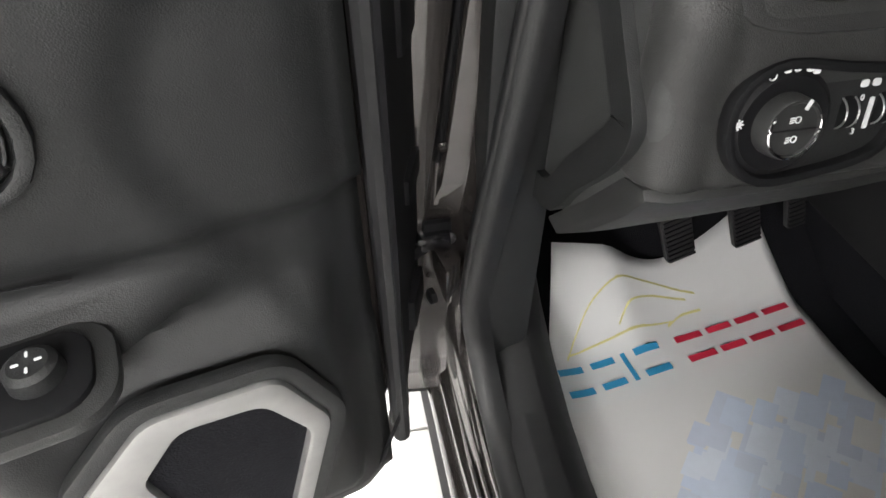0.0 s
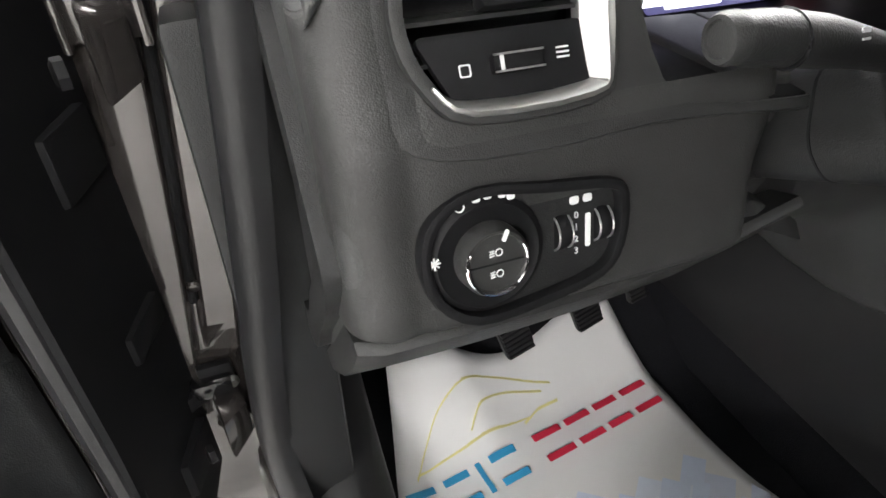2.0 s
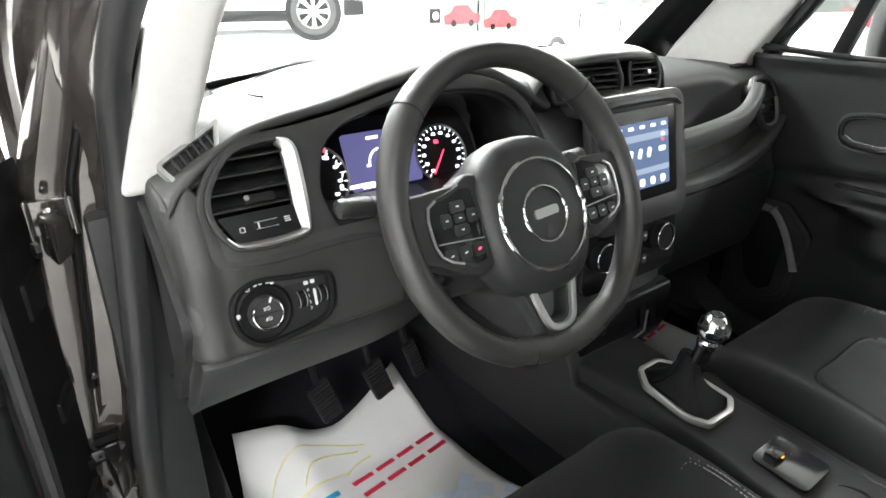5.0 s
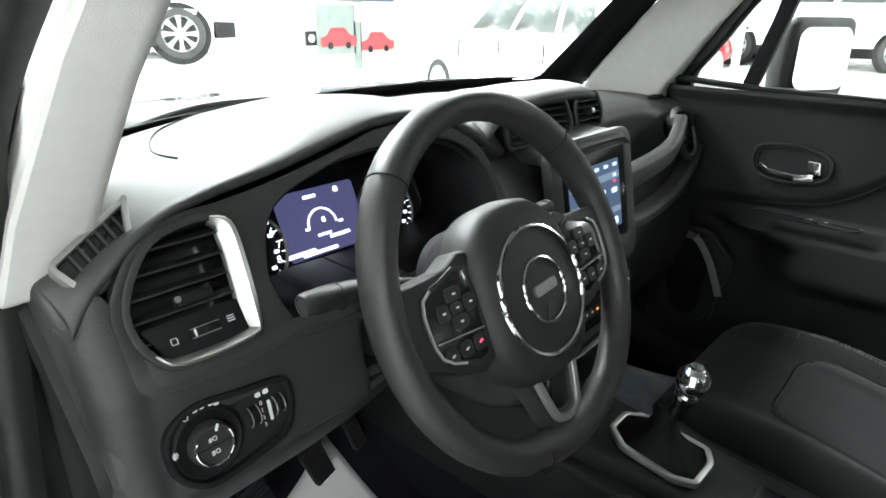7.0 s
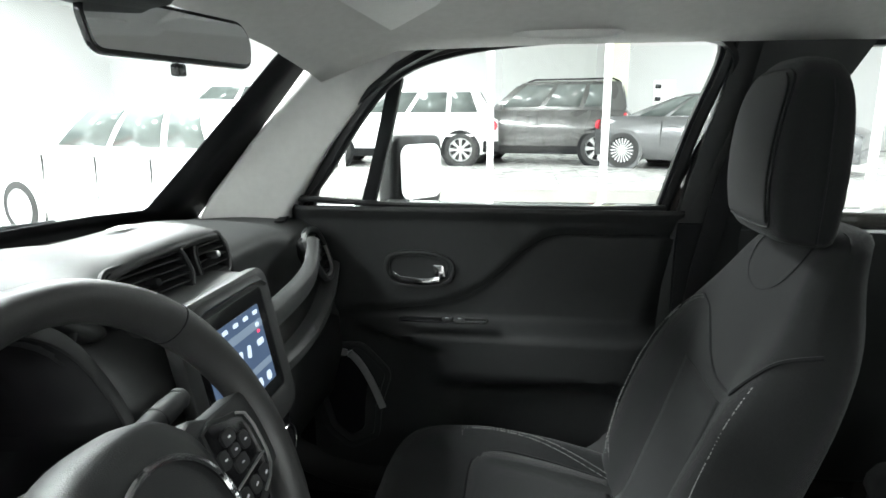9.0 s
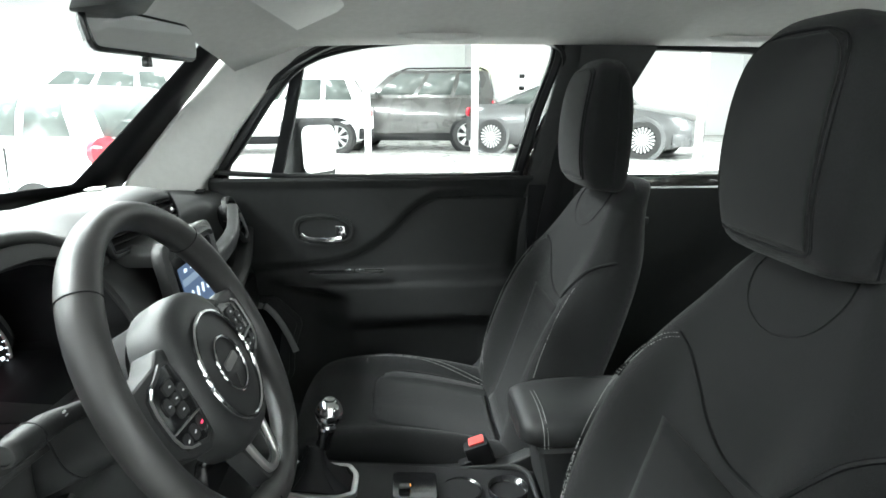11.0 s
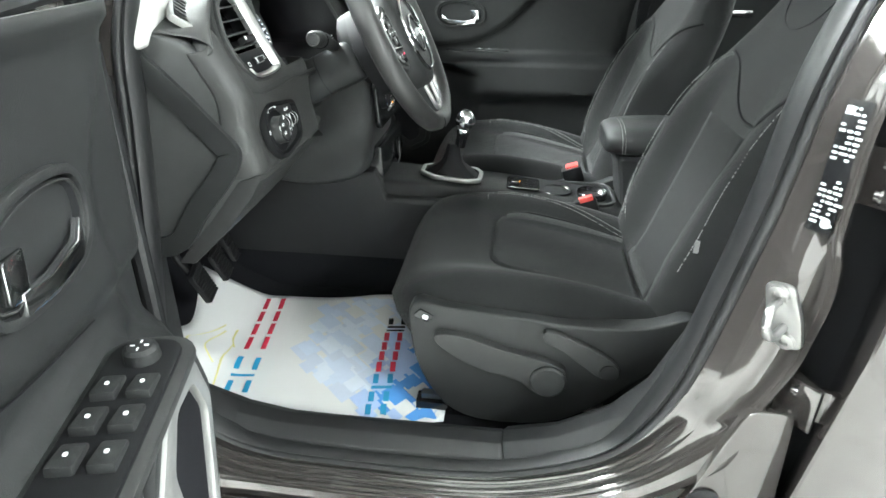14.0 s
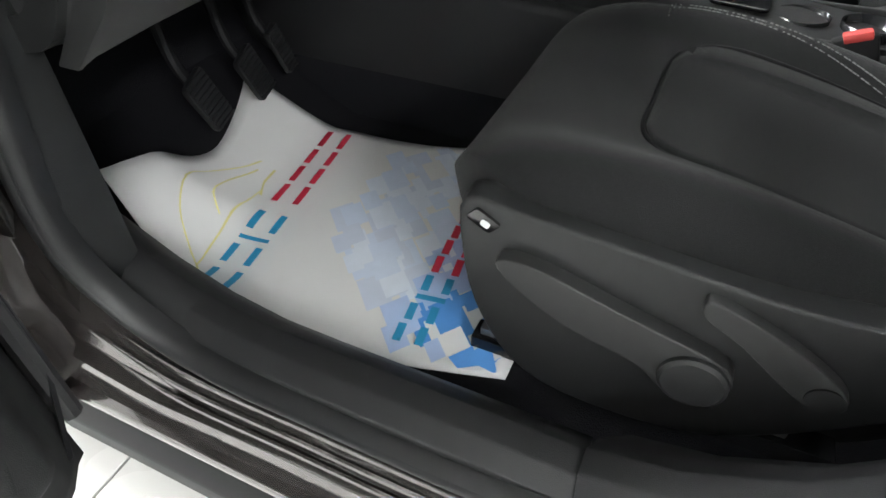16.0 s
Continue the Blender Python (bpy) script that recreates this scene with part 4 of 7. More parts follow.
rv = flat_spline([(-.060, .045), (-.05, -.02), (-.03, -.052), (.03, -.050), (.055, -.02), (.060, .02), (.04, .048), (-.02, .058)], 3)
part("vent_ring", ring_plate(inset(rv, -.012), rv, RM, .014, z0=-.004), DASHTOP, dash, bevel=.004)
air_vent("air_vent", rv, RM @ Matrix.Translation((0, 0, .004)), 6, dash, "side air vent with black louvres")
part("vent_trim", sweep([RM @ Vector((x, y, .006)) for x, y in rv[6:15]], [(-.006, -.003), (.006, -.003), (.006, .003), (-.006, .003)], up=(0, -1, .3)), SATIN, dash, "satin silver vent trim", bevel=.001)
part("vane_handle", box((.60, .236, 1.02), (.012, .014, .010)), SATIN, dash, bevel=.003)
part("defroster_slot", plate(round_rect(.085, .022, .009), basis((.665, .345, 1.098), (1, .2, 0), (-.2, 1, 0)), .003), MATTE, dash)
# glovebox
part("glovebox_lid", loft([[(x, y, z) for y, z in ((.232, .865), (.212, .86), (.205, .78), (.235, .665), (.27, .63), (.30, .66), (.30, .86))] for x in (.215, .225, .66, .67)]), PLASTIC, dash, "black glovebox lid", bevel=.006)

# ---- steering column and stalks ----
WT = radians(26.0)
WM = basis((-.367, .032, 1.039), (1, 0, 0), (0, math.sin(WT), math.cos(WT))) @ Matrix.Scale(1.035, 4)
column = thing("steering_column", (-.369, .25, .90), "charcoal steering column shroud with two stalks", "steering column")
sec = rounded([(-.062, -.040), (.062, -.040), (.078, -.012), (.066, .035), (-.066, .035), (-.078, -.012)], .014)
bm = loft([[WM @ Vector((x * k, y * k - .01, z)) for x, y in sec] for z, k in ((-.075, .92), (-.085, 1.0), (-.19, 1.0), (-.34, .95))])
part("shroud", bm, PLASTIC, column, bevel=.004)
part("shroud_seam", ring_plate([(x * 1.005, y * 1.005 - .01) for x, y in sec], [(x * .97, y * .97 - .01) for x, y in sec], WM, .002, z0=-.15), MATTE, column)
part("ignition_collar", lathe([(.060, -.050), (.066, -.07), (.064, -.09), (.05, -.10)], WM, 40), MATTE, column)
for s in (-1, 1):
    pts = [WM @ Vector(p) for p in ((s * .05, .020, -.105), (s * .11, .034, -.096), (s * .16, .042, -.088), (s * .196, .046, -.083))]
    part("stalk", sweep(spline(pts, 6), circle(.0142, 16, .0130), up=WM.to_3x3() @ Vector((0, 1, 0)), scale=lambda t: .62 + .40 * min(1, t * 2.0) - .16 * smooth((t - .80) / .2)), PLASTIC, column, "black control stalk")
    end = WM @ Vector((s * .1965, .046, -.083))
    part("stalk_cap", lathe([(.0122, -.003), (.0122, .003), (.0108, .006), (.0085, .0065), (.0080, .0050), (.0, .0050)], basis(end, (0, 1, 0), (0, 0, 1)) if s > 0 else basis(end, (0, 0, 1), (0, 1, 0)), 20), PLASTIC_LOW, column)
    part("stalk_band", tube([pts[2] + Vector((0, .0146 * math.cos(a), .0136 * math.sin(a))) for a in [2 * math.pi * i / 20 for i in range(20)]], .0012, 5, closed=True), MATTE, column)
    bar("stalk_mark", s * .118, .040, .005, .0022, WHITE_PRINT, column, WM, 0, -.081)
    bar("stalk_mark", s * .118, .036, .005, .0012, WHITE_PRINT, column, WM, 0, -.081)

# lower cover of the column: two stepped boxes with seams, and the tilt lever
def slab(rows_):
    return loft([[(x, y0, z1), (x, y0 - .006, z1 - .008), (x, y0 - .006, z0 + .010), (x, y0 + .010, z0), (x, .34, z0), (x, .34, z1)] for x, y0, z0, z1 in rows_])


part("lower_cover", slab(((-.474, .226, .945, .976), (-.466, .206, .945, .982), (-.44, .199, .941, .982), (-.397, .196, .938, .980))), PLASTIC_LOW, column, "charcoal upper step of the column cover", bevel=.003)
part("lower_cover", slab(((-.394, .196, .938, .980), (-.36, .195, .936, .978), (-.30, .195, .934, .976), (-.272, .215, .936, .970))), PLASTIC_LOW, column, "charcoal upper step of the column cover", bevel=.003)
part("lower_cover", slab(((-.476, .236, .898, .943), (-.466, .214, .896, .942), (-.42, .205, .890, .938), (-.34, .203, .880, .934), (-.268, .226, .880, .932))), PLASTIC_LOW, column, "charcoal lower step of the column cover", bevel=.004)
# recessed block below the steps, darker plastic for the gap's shade
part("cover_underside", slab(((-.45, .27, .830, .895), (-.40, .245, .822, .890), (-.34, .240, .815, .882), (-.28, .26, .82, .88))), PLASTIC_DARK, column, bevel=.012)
part("tilt_lever", loft([[(-.474, .205, .852), (-.474, .215, .866), (-.474, .250, .866), (-.474, .250, .848)], [(-.425, .188, .862), (-.425, .200, .882), (-.425, .250, .880), (-.425, .250, .850)], [(-.352, .196, .824), (-.352, .208, .838), (-.352, .250, .838), (-.352, .250, .815)]]), PLASTIC, column, "black column tilt lever", bevel=.004)

# ---- steering wheel ----
wheel = thing("steering_wheel", (-.369, .10, 1.0), "black leather three-spoke steering wheel with chrome ring emblem", "steering wheel")


def on_wheel(pts, z):
    return [WM @ Vector((x, y, z)) for x, y in pts]


ring48 = [2 * math.pi * i / 72 for i in range(72)]
tyre = []
for a in ring48:
    c, s_ = math.cos(a), math.sin(a)
    thick = 1 + .12 * math.exp(-((math.degrees(a) - 45) / 22) ** 2) + .12 * math.exp(-((math.degrees(a) - 135) / 22) ** 2)
    R = .1817
    if 245 < math.degrees(a) < 295:
        R -= .004
    tyre.append([WM @ Vector(((R + .0165 * thick * math.cos(b)) * c, (R + .0165 * thick * math.cos(b)) * s_, .0185 * thick * math.sin(b))) for b in [2 * math.pi * j / 16 for j in range(16)]])
part("rim", loft(tyre, loop=True), LEATHER, wheel, "black leather wrapped rim")
for deg in (43, 137, 252, 288):
    a = radians(deg)
    th = 1.11 if deg < 180 else 1.0
    part("rim_seam", tube([WM @ Vector(((.1817 + .0168 * th * math.cos(b)) * math.cos(a), (.1817 + .0168 * th * math.cos(b)) * math.sin(a), .0188 * th * math.sin(b))) for b in [2 * math.pi * j / 18 for j in range(18)]], .0008, 5, closed=True), MATTE, wheel)
PAD = flat_spline([(-.066, .052), (-.04, .072), (0, .078), (.04, .072), (.066, .052), (.080, .02), (.082, -.03), (.072, -.075), (.045, -.105), (0, -.112), (-.045, -.105), (-.072, -.075), (-.082, -.03), (-.080, .02)], 3)
bm = loft([on_wheel([(x * k, (y + .02) * k - .02) for x, y in PAD], z) for k, z in ((1.0, -.03), (1.02, -.012), (1.0, .006), (.94, .016), (.80, .022), (.5, .025), (.1, .026))])
part("airbag_pad", bm, PLASTIC, wheel, "black airbag pad", sharp=70)
for r, rr in ((.066, .0032), (.033, .0022)):
    part("chrome_ring", tube([WM @ Vector((r * math.cos(a), -.02 + r * math.sin(a), .0255 if r > .05 else .0275)) for a in ring48], rr, 8, closed=True), CHROME, wheel, "polished chrome ring")
part("emblem_bar", plate(round_rect(.038, .011, .004, cy=-.018), WM @ Matrix.Rotation(.06, 4, "Z"), .003, z0=.0262), SATIN, wheel)
part("emblem_mark", plate([(-.008, -.048), (.008, -.048), (.003, -.034), (-.003, -.034)], WM, .001, z0=.0268), PLASTIC_LOW, wheel)
for s in (-1, 1):
    def f(pts):
        return [(s * x, y) for x, y in (pts if s > 0 else pts[::-1])]
    spoke = flat_spline(f([(.070, .045), (.105, .038), (.150, .036), (.172, .030), (.172, -.030), (.150, -.045), (.115, -.062), (.075, -.060)]), 2)
    part("spoke", plate(spoke, WM, .030, z0=-.022), PLASTIC, wheel, bevel=.006, segs=3)
    trim = flat_spline(f([(.082, .032), (.120, .030), (.148, .020), (.152, -.010), (.146, -.036), (.120, -.050), (.082, -.052)]), 2)
    part("spoke_rim", ring_plate(trim, inset(trim, .0045), WM, .004, z0=.007), PLASTIC, wheel, bevel=.001)
    edge = [q for q in inset(trim, .002) if abs(q[0]) > .118 and q[1] < .028]
    edge.sort(key=lambda q: math.atan2(q[1] + .012, abs(q[0]) - .10))
    part("spoke_trim", sweep([WM @ Vector((q[0], q[1], .0115)) for q in edge], [(-.0014, -.002), (.0014, -.002), (.0011, .0016), (-.0011, .0016)], up=WM.to_3x3() @ Vector((0, 0, 1))), SATIN, wheel, "satin silver button edge")
    part("button_pod", plate(inset(trim, .004), WM, .005, z0=.005), PIANO, wheel, bevel=.001)
    for x, y, w, h in ((.110, .014, .020, .013), (.110, -.012, .020, .013), (.092, .001, .014, .016), (.128, .001, .014, .016), (.110, .001, .014, .010)):
        bar("wheel_button", s * x, y, w, h, PLASTIC, wheel, WM, 0, .0095, .003)
        bar("button_mark", s * x, y, .0036, .0016, WHITE_PRINT, wheel, WM, 0, .0128)
    bar("button_divider", s * .114, -.024, .060, .0012, SATIN_DULL, wheel, WM, s * .08, .010, .003)
    for i, c in enumerate((WHITE_PRINT, WHITE_PRINT, REDLIT if s < 0 else WHITE_PRINT)):
        bar("wheel_button", s * (.132 - i * .019), -.037, .016, .015, PLASTIC, wheel, WM, 0, .0095, .002)
        bar("button_mark", s * (.132 - i * .019), -.037, .0045, .0016, c, wheel, WM, .3, .0118)
lower = flat_spline([(-.050, -.085), (-.034, -.135), (-.024, -.162), (.0, -.170), (.024, -.162), (.034, -.135), (.050, -.085), (.032, -.090), (.018, -.128), (.012, -.143), (0, -.146), (-.012, -.143), (-.018, -.128), (-.032, -.090)], 2)
part("lower_spoke", plate(lower, WM, .024, z0=-.020), PLASTIC, wheel, bevel=.004)
U = [(-.036, -.092), (-.027, -.128), (-.018, -.150), (0, -.156), (.018, -.150), (.027, -.128), (.036, -.092)]
part("lower_spoke_trim", sweep([WM @ Vector((p.x, p.y, .006)) for p in spline([(x, y, 0) for x, y in U], 5)], [(-.005, -.003), (.005, -.003), (.004, .004), (-.004, .004)], up=WM.to_3x3() @ Vector((0, 0, 1))), SATIN, wheel, "satin silver lower spoke trim", bevel=.0015)
part("spoke_back", lathe([(.05, -.035), (.085, -.04), (.08, -.07), (.05, -.08)], WM @ Matrix.Translation((0, -.015, 0)), 32), MATTE, wheel)
# ---- seats ----
def superell(w, h, n, p=3.0):
    out = []
    for i in range(n):
        a = 2 * math.pi * i / n
        c, s = math.cos(a), math.sin(a)
        out.append((w / 2 * math.copysign(abs(c) ** (2 / p), c), h / 2 * math.copysign(abs(s) ** (2 / p), s)))
    return out


def curve_at(tab, t):
    """Smooth value of a table of (t, value) at t."""
    if t <= tab[0][0]:
        return tab[0][1]
    n = len(tab)
    for i in range(n - 1):
        (a, p), (b, q) = tab[i], tab[i + 1]
        if t <= b:
            h = b - a
            d = (q - p) / h
            m0 = d if i == 0 else .5 * (d + (p - tab[i - 1][1]) / (a - tab[i - 1][0]))
            m1 = d if i == n - 2 else .5 * (d + (tab[i + 2][1] - q) / (tab[i + 2][0] - b))
            k = (t - a) / h
            return p * (1 + 2 * k) * (1 - k) ** 2 + m0 * h * k * (1 - k) ** 2 + q * k * k * (3 - 2 * k) + m1 * h * k * k * (k - 1)
    return tab[-1][1]


SX = -.365
CUSH_Z = [(-.56, .530), (-.45, .557), (-.30, .593), (-.15, .618), (-.06, .622), (-.02, .610), (.015, .582), (.03, .55)]
CUSH_B = [(-.56, .035), (-.40, .045), (-.20, .034), (-.05, .012), (.02, .004)]
BACK_Y = [(.52, -.455), (.58, -.488), (.70, -.532), (.82, -.572), (.92, -.607), (1.0, -.640), (1.06, -.668), (1.12, -.700), (1.16, -.735)]
BACK_W = [(.52, .228), (.60, .250), (.74, .270), (.86, .272), (.94, .258), (1.0, .226), (1.05, .188), (1.10, .155), (1.15, .120), (1.17, .08)]
BACK_B = [(.52, .02), (.62, .048), (.76, .052), (.88, .040), (.97, .014), (1.03, 0)]


def hump(t):
    """Bolster cross-section from 0 at the panel to 1 at the crest."""
    return max(0, min(1, t)) ** 2 * (3 - 2 * max(0, min(1, t)))


def cushion_top(x, y):
    b = curve_at(CUSH_B, y)
    ax = abs(x)
    z = curve_at(CUSH_Z, y) + b * hump((ax - .125) / .07) - b * .9 * hump((ax - .205) / .05)
    z -= .010 * math.exp(-(x / .10) ** 2) * (1 if y < -.15 else max(0, -y / .15))
    if ax > .225:
        z -= (ax - .225) ** 2 * 40
    return z


def back_front(x, z):
    b = curve_at(BACK_B, z)
    ax = abs(x)
    w = curve_at(BACK_W, z)
    y = curve_at(BACK_Y, z) + b * hump((ax - .11) / .075)
    t = (ax - w * .78) / (w * .22)
    if t > 0:
        y -= (b + .030) * t * t
    return y


def patch(fn, left, right, v0, v1, nu=10, nv=12, lift=.002, swap=False):
    """A thin panel laid on a seat surface between two side curves."""
    rows = []
    for j in range(nv + 1):
        v = v0 + (v1 - v0) * j / nv
        a, b = left(v), right(v)
        rows.append([fn(a + (b - a) * i / nu, v, lift) for i in range(nu + 1)])
    return loft(rows, closed=False)


def on_cushion(x, y, lift):
    return Vector((SX + x, y, cushion_top(x, y) + lift))


def on_back(x, z, lift):
    return Vector((SX + x, back_front(x, z) + lift, z + lift * .3))


def stitches(fn, pts, lift=.0032, step=.0062, off=0.0):
    """A row of thread stitches along a line on a seat surface."""
    line = [fn(u, v, lift) for u, v in pts]
    bm = bmesh.new()
    carry = 0.0
    for a, b in zip(line, line[1:]):
        L = (b - a).length
        t = carry
        while t < L:
            p, q = a.lerp(b, t / L), a.lerp(b, min(1, (t + step * .80) / L))
            if (q - p).length > 1e-4:
                tube([p, q], .0009, 5, bm=bm)
            t += step
        carry = t - L
    return bm


def seam(fn, pts, r=.0022, lift=-.0006):
    return tube([fn(u, v, lift) for u, v in pts], r, 6)


def uv_line(pts, n=8):
    return [(p.x, p.y) for p in spline([(a, b, 0) for a, b in pts], n)]


def corner(v, r=.055, v1=-.166):
    """Rounding of the centre panel's front corners."""
    t = max(0, min(r, v - (v1 - r)))
    return r - math.sqrt(max(0, r * r - t * t))


def front_seat():
    seat = thing("front_seat", (SX, -.30, .33), "black cloth front car seat with light grey double stitching", "car seat", "front seats")
    # cushion
    ys = [.034, .026, .012, -.01, -.04, -.08, -.13, -.18, -.24, -.30, -.36, -.42, -.48, -.54]
    us = [-1, -.96, -.9, -.83, -.76, -.68, -.58, -.45, -.3, -.15, 0, .15, .3, .45, .58, .68, .76, .83, .9, .96, 1]
    rings = []
    for y in ys:
        w = .250 - .095 * max(0, (y + .10) / .135) ** 2.2
        ring = [(SX + u * w, y, cushion_top(u * w, y)) for u in us]
        low = .470 if y < .0 else .470 + .03 * y / .03
        ring += [(SX + w * 1.005, y - .004, .55), (SX + w * .98, y - .01, low), (SX + w * .5, y - .02, low - .01), (SX - w * .5, y - .02, low - .01), (SX - w * .98, y - .01, low), (SX - w * 1.005, y - .004, .55)]
        rings.append(ring)
    part("cushion", loft(rings), FABRIC, seat, sub=1)
    part("cushion_insert", patch(on_cushion, lambda v: -.130 + corner(v), lambda v: .150 - corner(v), -.462, -.166, 12, 20, lift=.0012), FABRIC2, seat, "ribbed cloth centre panel", solid=.002)
    part("seam", seam(on_cushion, uv_line([(-.133, -.462), (-.133, -.30), (-.131, -.23), (-.118, -.185), (-.08, -.164), (0, -.162), (.10, -.164), (.138, -.185), (.152, -.23), (.153, -.30), (.150, -.462)], 6), .0027, .0002), MATTE, seat)
    a = [(.180, -.142), (.196, -.146), (.200, -.20), (.194, -.28), (.180, -.36), (.150, -.50)]
    for d in (0, .0085):
        part("stitching", stitches(on_cushion, uv_line([(u - d, v) for u, v in a], 10)), THREAD, seat, "light grey double stitching")
    part("seam", seam(on_cushion, uv_line([(-.20, -.462), (0, -.466), (.16, -.466)], 6), .0027, .0002), MATTE, seat)
    # backrest
    zs = [.50, .54, .60, .66, .72, .78, .84, .90, .95, 1.0, 1.04, 1.08, 1.12, 1.15, 1.168]
    rings = []
    for z in zs:
        w = curve_at(BACK_W, z)
        ring = [(SX + u * w, back_front(u * w, z), z) for u in us]
        yb = curve_at(BACK_Y, z) - .125 + .05 * max(0, (z - 1.02) / .15)
        ring += [(SX + w * 1.0, yb + .06, z), (SX + w * .9, yb + .01, z), (SX + w * .5, yb - .005, z), (SX - w * .5, yb - .005, z), (SX - w * .9, yb + .01, z), (SX - w * 1.0, yb + .06, z)]
        rings.append(ring)
    part("backrest", loft(rings), FABRIC, seat, sub=1)
    part("backrest_insert", patch(on_back, lambda v: -.104 - .02 * (v - .55), lambda v: .104 + .02 * (v - .55), .55, .880, lift=.0012), FABRIC2, seat, "ribbed cloth centre panel", solid=.002)
    for k in (-1, 1):
        part("seam", seam(on_back, uv_line([(k * .108, .53), (k * .106, .66), (k * .108, .78), (k * .113, .89)], 6), .0015, .0002), MATTE, seat)
    # yoke seam: down from the shoulders to a shallow V
    yoke = uv_line([(.156, .992), (.110, .975), (.055, .945), (.010, .920), (-.05, .902), (-.115, .905), (-.160, .925), (-.182, .960), (-.200, .993), (-.222, 1.012)], 6)
    part("seam", seam(on_back, yoke, .0034, .0002), MATTE, seat)
    part("seam", seam(on_back, uv_line([(-.075, 1.145), (-.085, 1.11), (-.06, 1.07), (.0, 1.052), (.06, 1.07), (.085, 1.11), (.075, 1.145)], 6), .0013, .0), MATTE, seat)
    a = [(.156, .990), (.182, .978), (.208, .945), (.224, .89), (.231, .83), (.224, .765), (.195, .68), (.165, .61)]
    for d in (0, .0085):
        part("stitching", stitches(on_back, uv_line([(u - d, v - d * .4) for u, v in a], 10), .0036), THREAD, seat, "light grey double stitching")
    part("stitching", stitches(on_back, uv_line([(-.205, .955), (-.220, .90), (-.230, .85), (-.236, .757), (-.232, .68)], 8), .0036), THREAD, seat, "light grey stitching")
    # airbag tag in the outer bolster seam
    part("airbag_tag", box((SX - .258, -.500, .742), (.003, .008, .022)), THREAD, seat, "small white fabric tag", bevel=.001)
    # headrest
    rings = []
    for z, w, d, y in ((1.140, .17, .055, -.697), (1.144, .215, .085, -.695), (1.162, .236, .105, -.691), (1.222, .250, .118, -.689), (1.292, .252, .116, -.691), (1.352, .240, .105, -.695), (1.392, .212, .086, -.699), (1.417, .165, .062, -.703), (1.430, .10, .035, -.705)):
        rings.append([(SX + x, y + q, z + q * .12) for x, q in superell(w, d, 32, 4.6)])
    hr = part("headrest", loft(rings), FABRIC, seat, "black cloth headrest", sub=1)
    ORG[hr] = ORG[seat]

    def on_head(x, z, lift):
        w = curve_at([(1.152, .118), (1.222, .125), (1.292, .126), (1.352, .120), (1.392, .106), (1.422, .082)], z)
        d = curve_at([(1.152, .050), (1.222, .059), (1.292, .058), (1.352, .0525), (1.392, .043), (1.422, .030)], z)
        yc = curve_at([(1.152, -.693), (1.222, -.689), (1.292, -.691), (1.352, -.695), (1.392, -.699), (1.422, -.703)], z)
        q = d * max(0, 1 - abs(min(abs(x) / w, 1)) ** 4.6) ** (1 / 4.6)
        return Vector((SX + x, yc + q + lift, z + q * .12))
    border = [(-.090, 1.176), (-.096, 1.26), (-.095, 1.34), (-.083, 1.387), (-.05, 1.404), (0, 1.407), (.05, 1.404), (.083, 1.387), (.095, 1.34), (.096, 1.26), (.090, 1.176), (.076, 1.163), (0, 1.161), (-.076, 1.163), (-.090, 1.176)]
    part("seam", seam(on_head, uv_line(border, 4), .0022, -.0004), MATTE, hr)
    panel = [[on_head(x * curve_at([(1.172, .085), (1.26, .091), (1.34, .090), (1.386, .078), (1.400, .05)], z), z, .0022) for x in (-1, -.97, -.9, -.5, 0, .5, .9, .97, 1)] for z in (1.170, 1.174, 1.20, 1.26, 1.32, 1.36, 1.386, 1.396, 1.400)]
    part("front_panel", loft(panel, closed=False), FABRIC, hr, "padded headrest front panel", solid=.004, sub=1)
    for k in (-1, 1):
        part("seam", tube([(SX + k * curve_at([(1.152, .1185), (1.222, .1255), (1.292, .1265), (1.352, .1205), (1.392, .1065)], z), curve_at([(1.152, -.70), (1.222, -.700), (1.392, -.704)], z), z) for z in (1.152, 1.18, 1.222, 1.26, 1.292, 1.32, 1.352, 1.375, 1.392)], .0018, 6), MATTE, hr)
    for s in (1, -1):
        part("post", tube([(SX + s * .058, -.742, 1.09), (SX + s * .058, -.738, 1.18)], .006, 12), CHROME, seat, "chrome headrest post")
        part("post_guide", lathe([(.017, .0), (.019, .004), (.017, .010), (.010, .012)], Matrix.Translation((SX + s * .058, -.738, 1.148)), 16), PLASTIC, seat)
    # side shield with levers
    sh = flat_spline([(-.032, .604), (-.10, .600), (-.22, .590), (-.34, .580), (-.45, .588), (-.515, .612), (-.53, .585), (-.50, .535), (-.44, .470), (-.36, .395), (-.28, .356), (-.16, .352), (-.09, .385), (-.045, .46), (-.028, .54)], 3)
    HM = Matrix(((0, 0, -1, SX - .235), (1, 0, 0, 0), (0, 1, 0, 0), (0, 0, 0, 1)))
    part("side_shield", plate(sh, HM, .034), PLASTIC, seat, "black plastic seat side shield", bevel=.012, segs=4)
    lever = flat_spline([(-.075, .552), (-.085, .528), (-.15, .488), (-.228, .466), (-.255, .444), (-.285, .438), (-.312, .456), (-.315, .486), (-.292, .506), (-.20, .530), (-.12, .553)], 3)
    part("height_lever", plate(lever, HM, .020, z0=.032), PLASTIC_LOW, seat, "charcoal height lever", bevel=.006, segs=3)
    part("lever_disc", lathe([(.033, 0), (.033, .010), (.029, .013), (.0, .013)], HM @ Matrix.Translation((-.282, .472, .047)), 32), PLASTIC, seat)
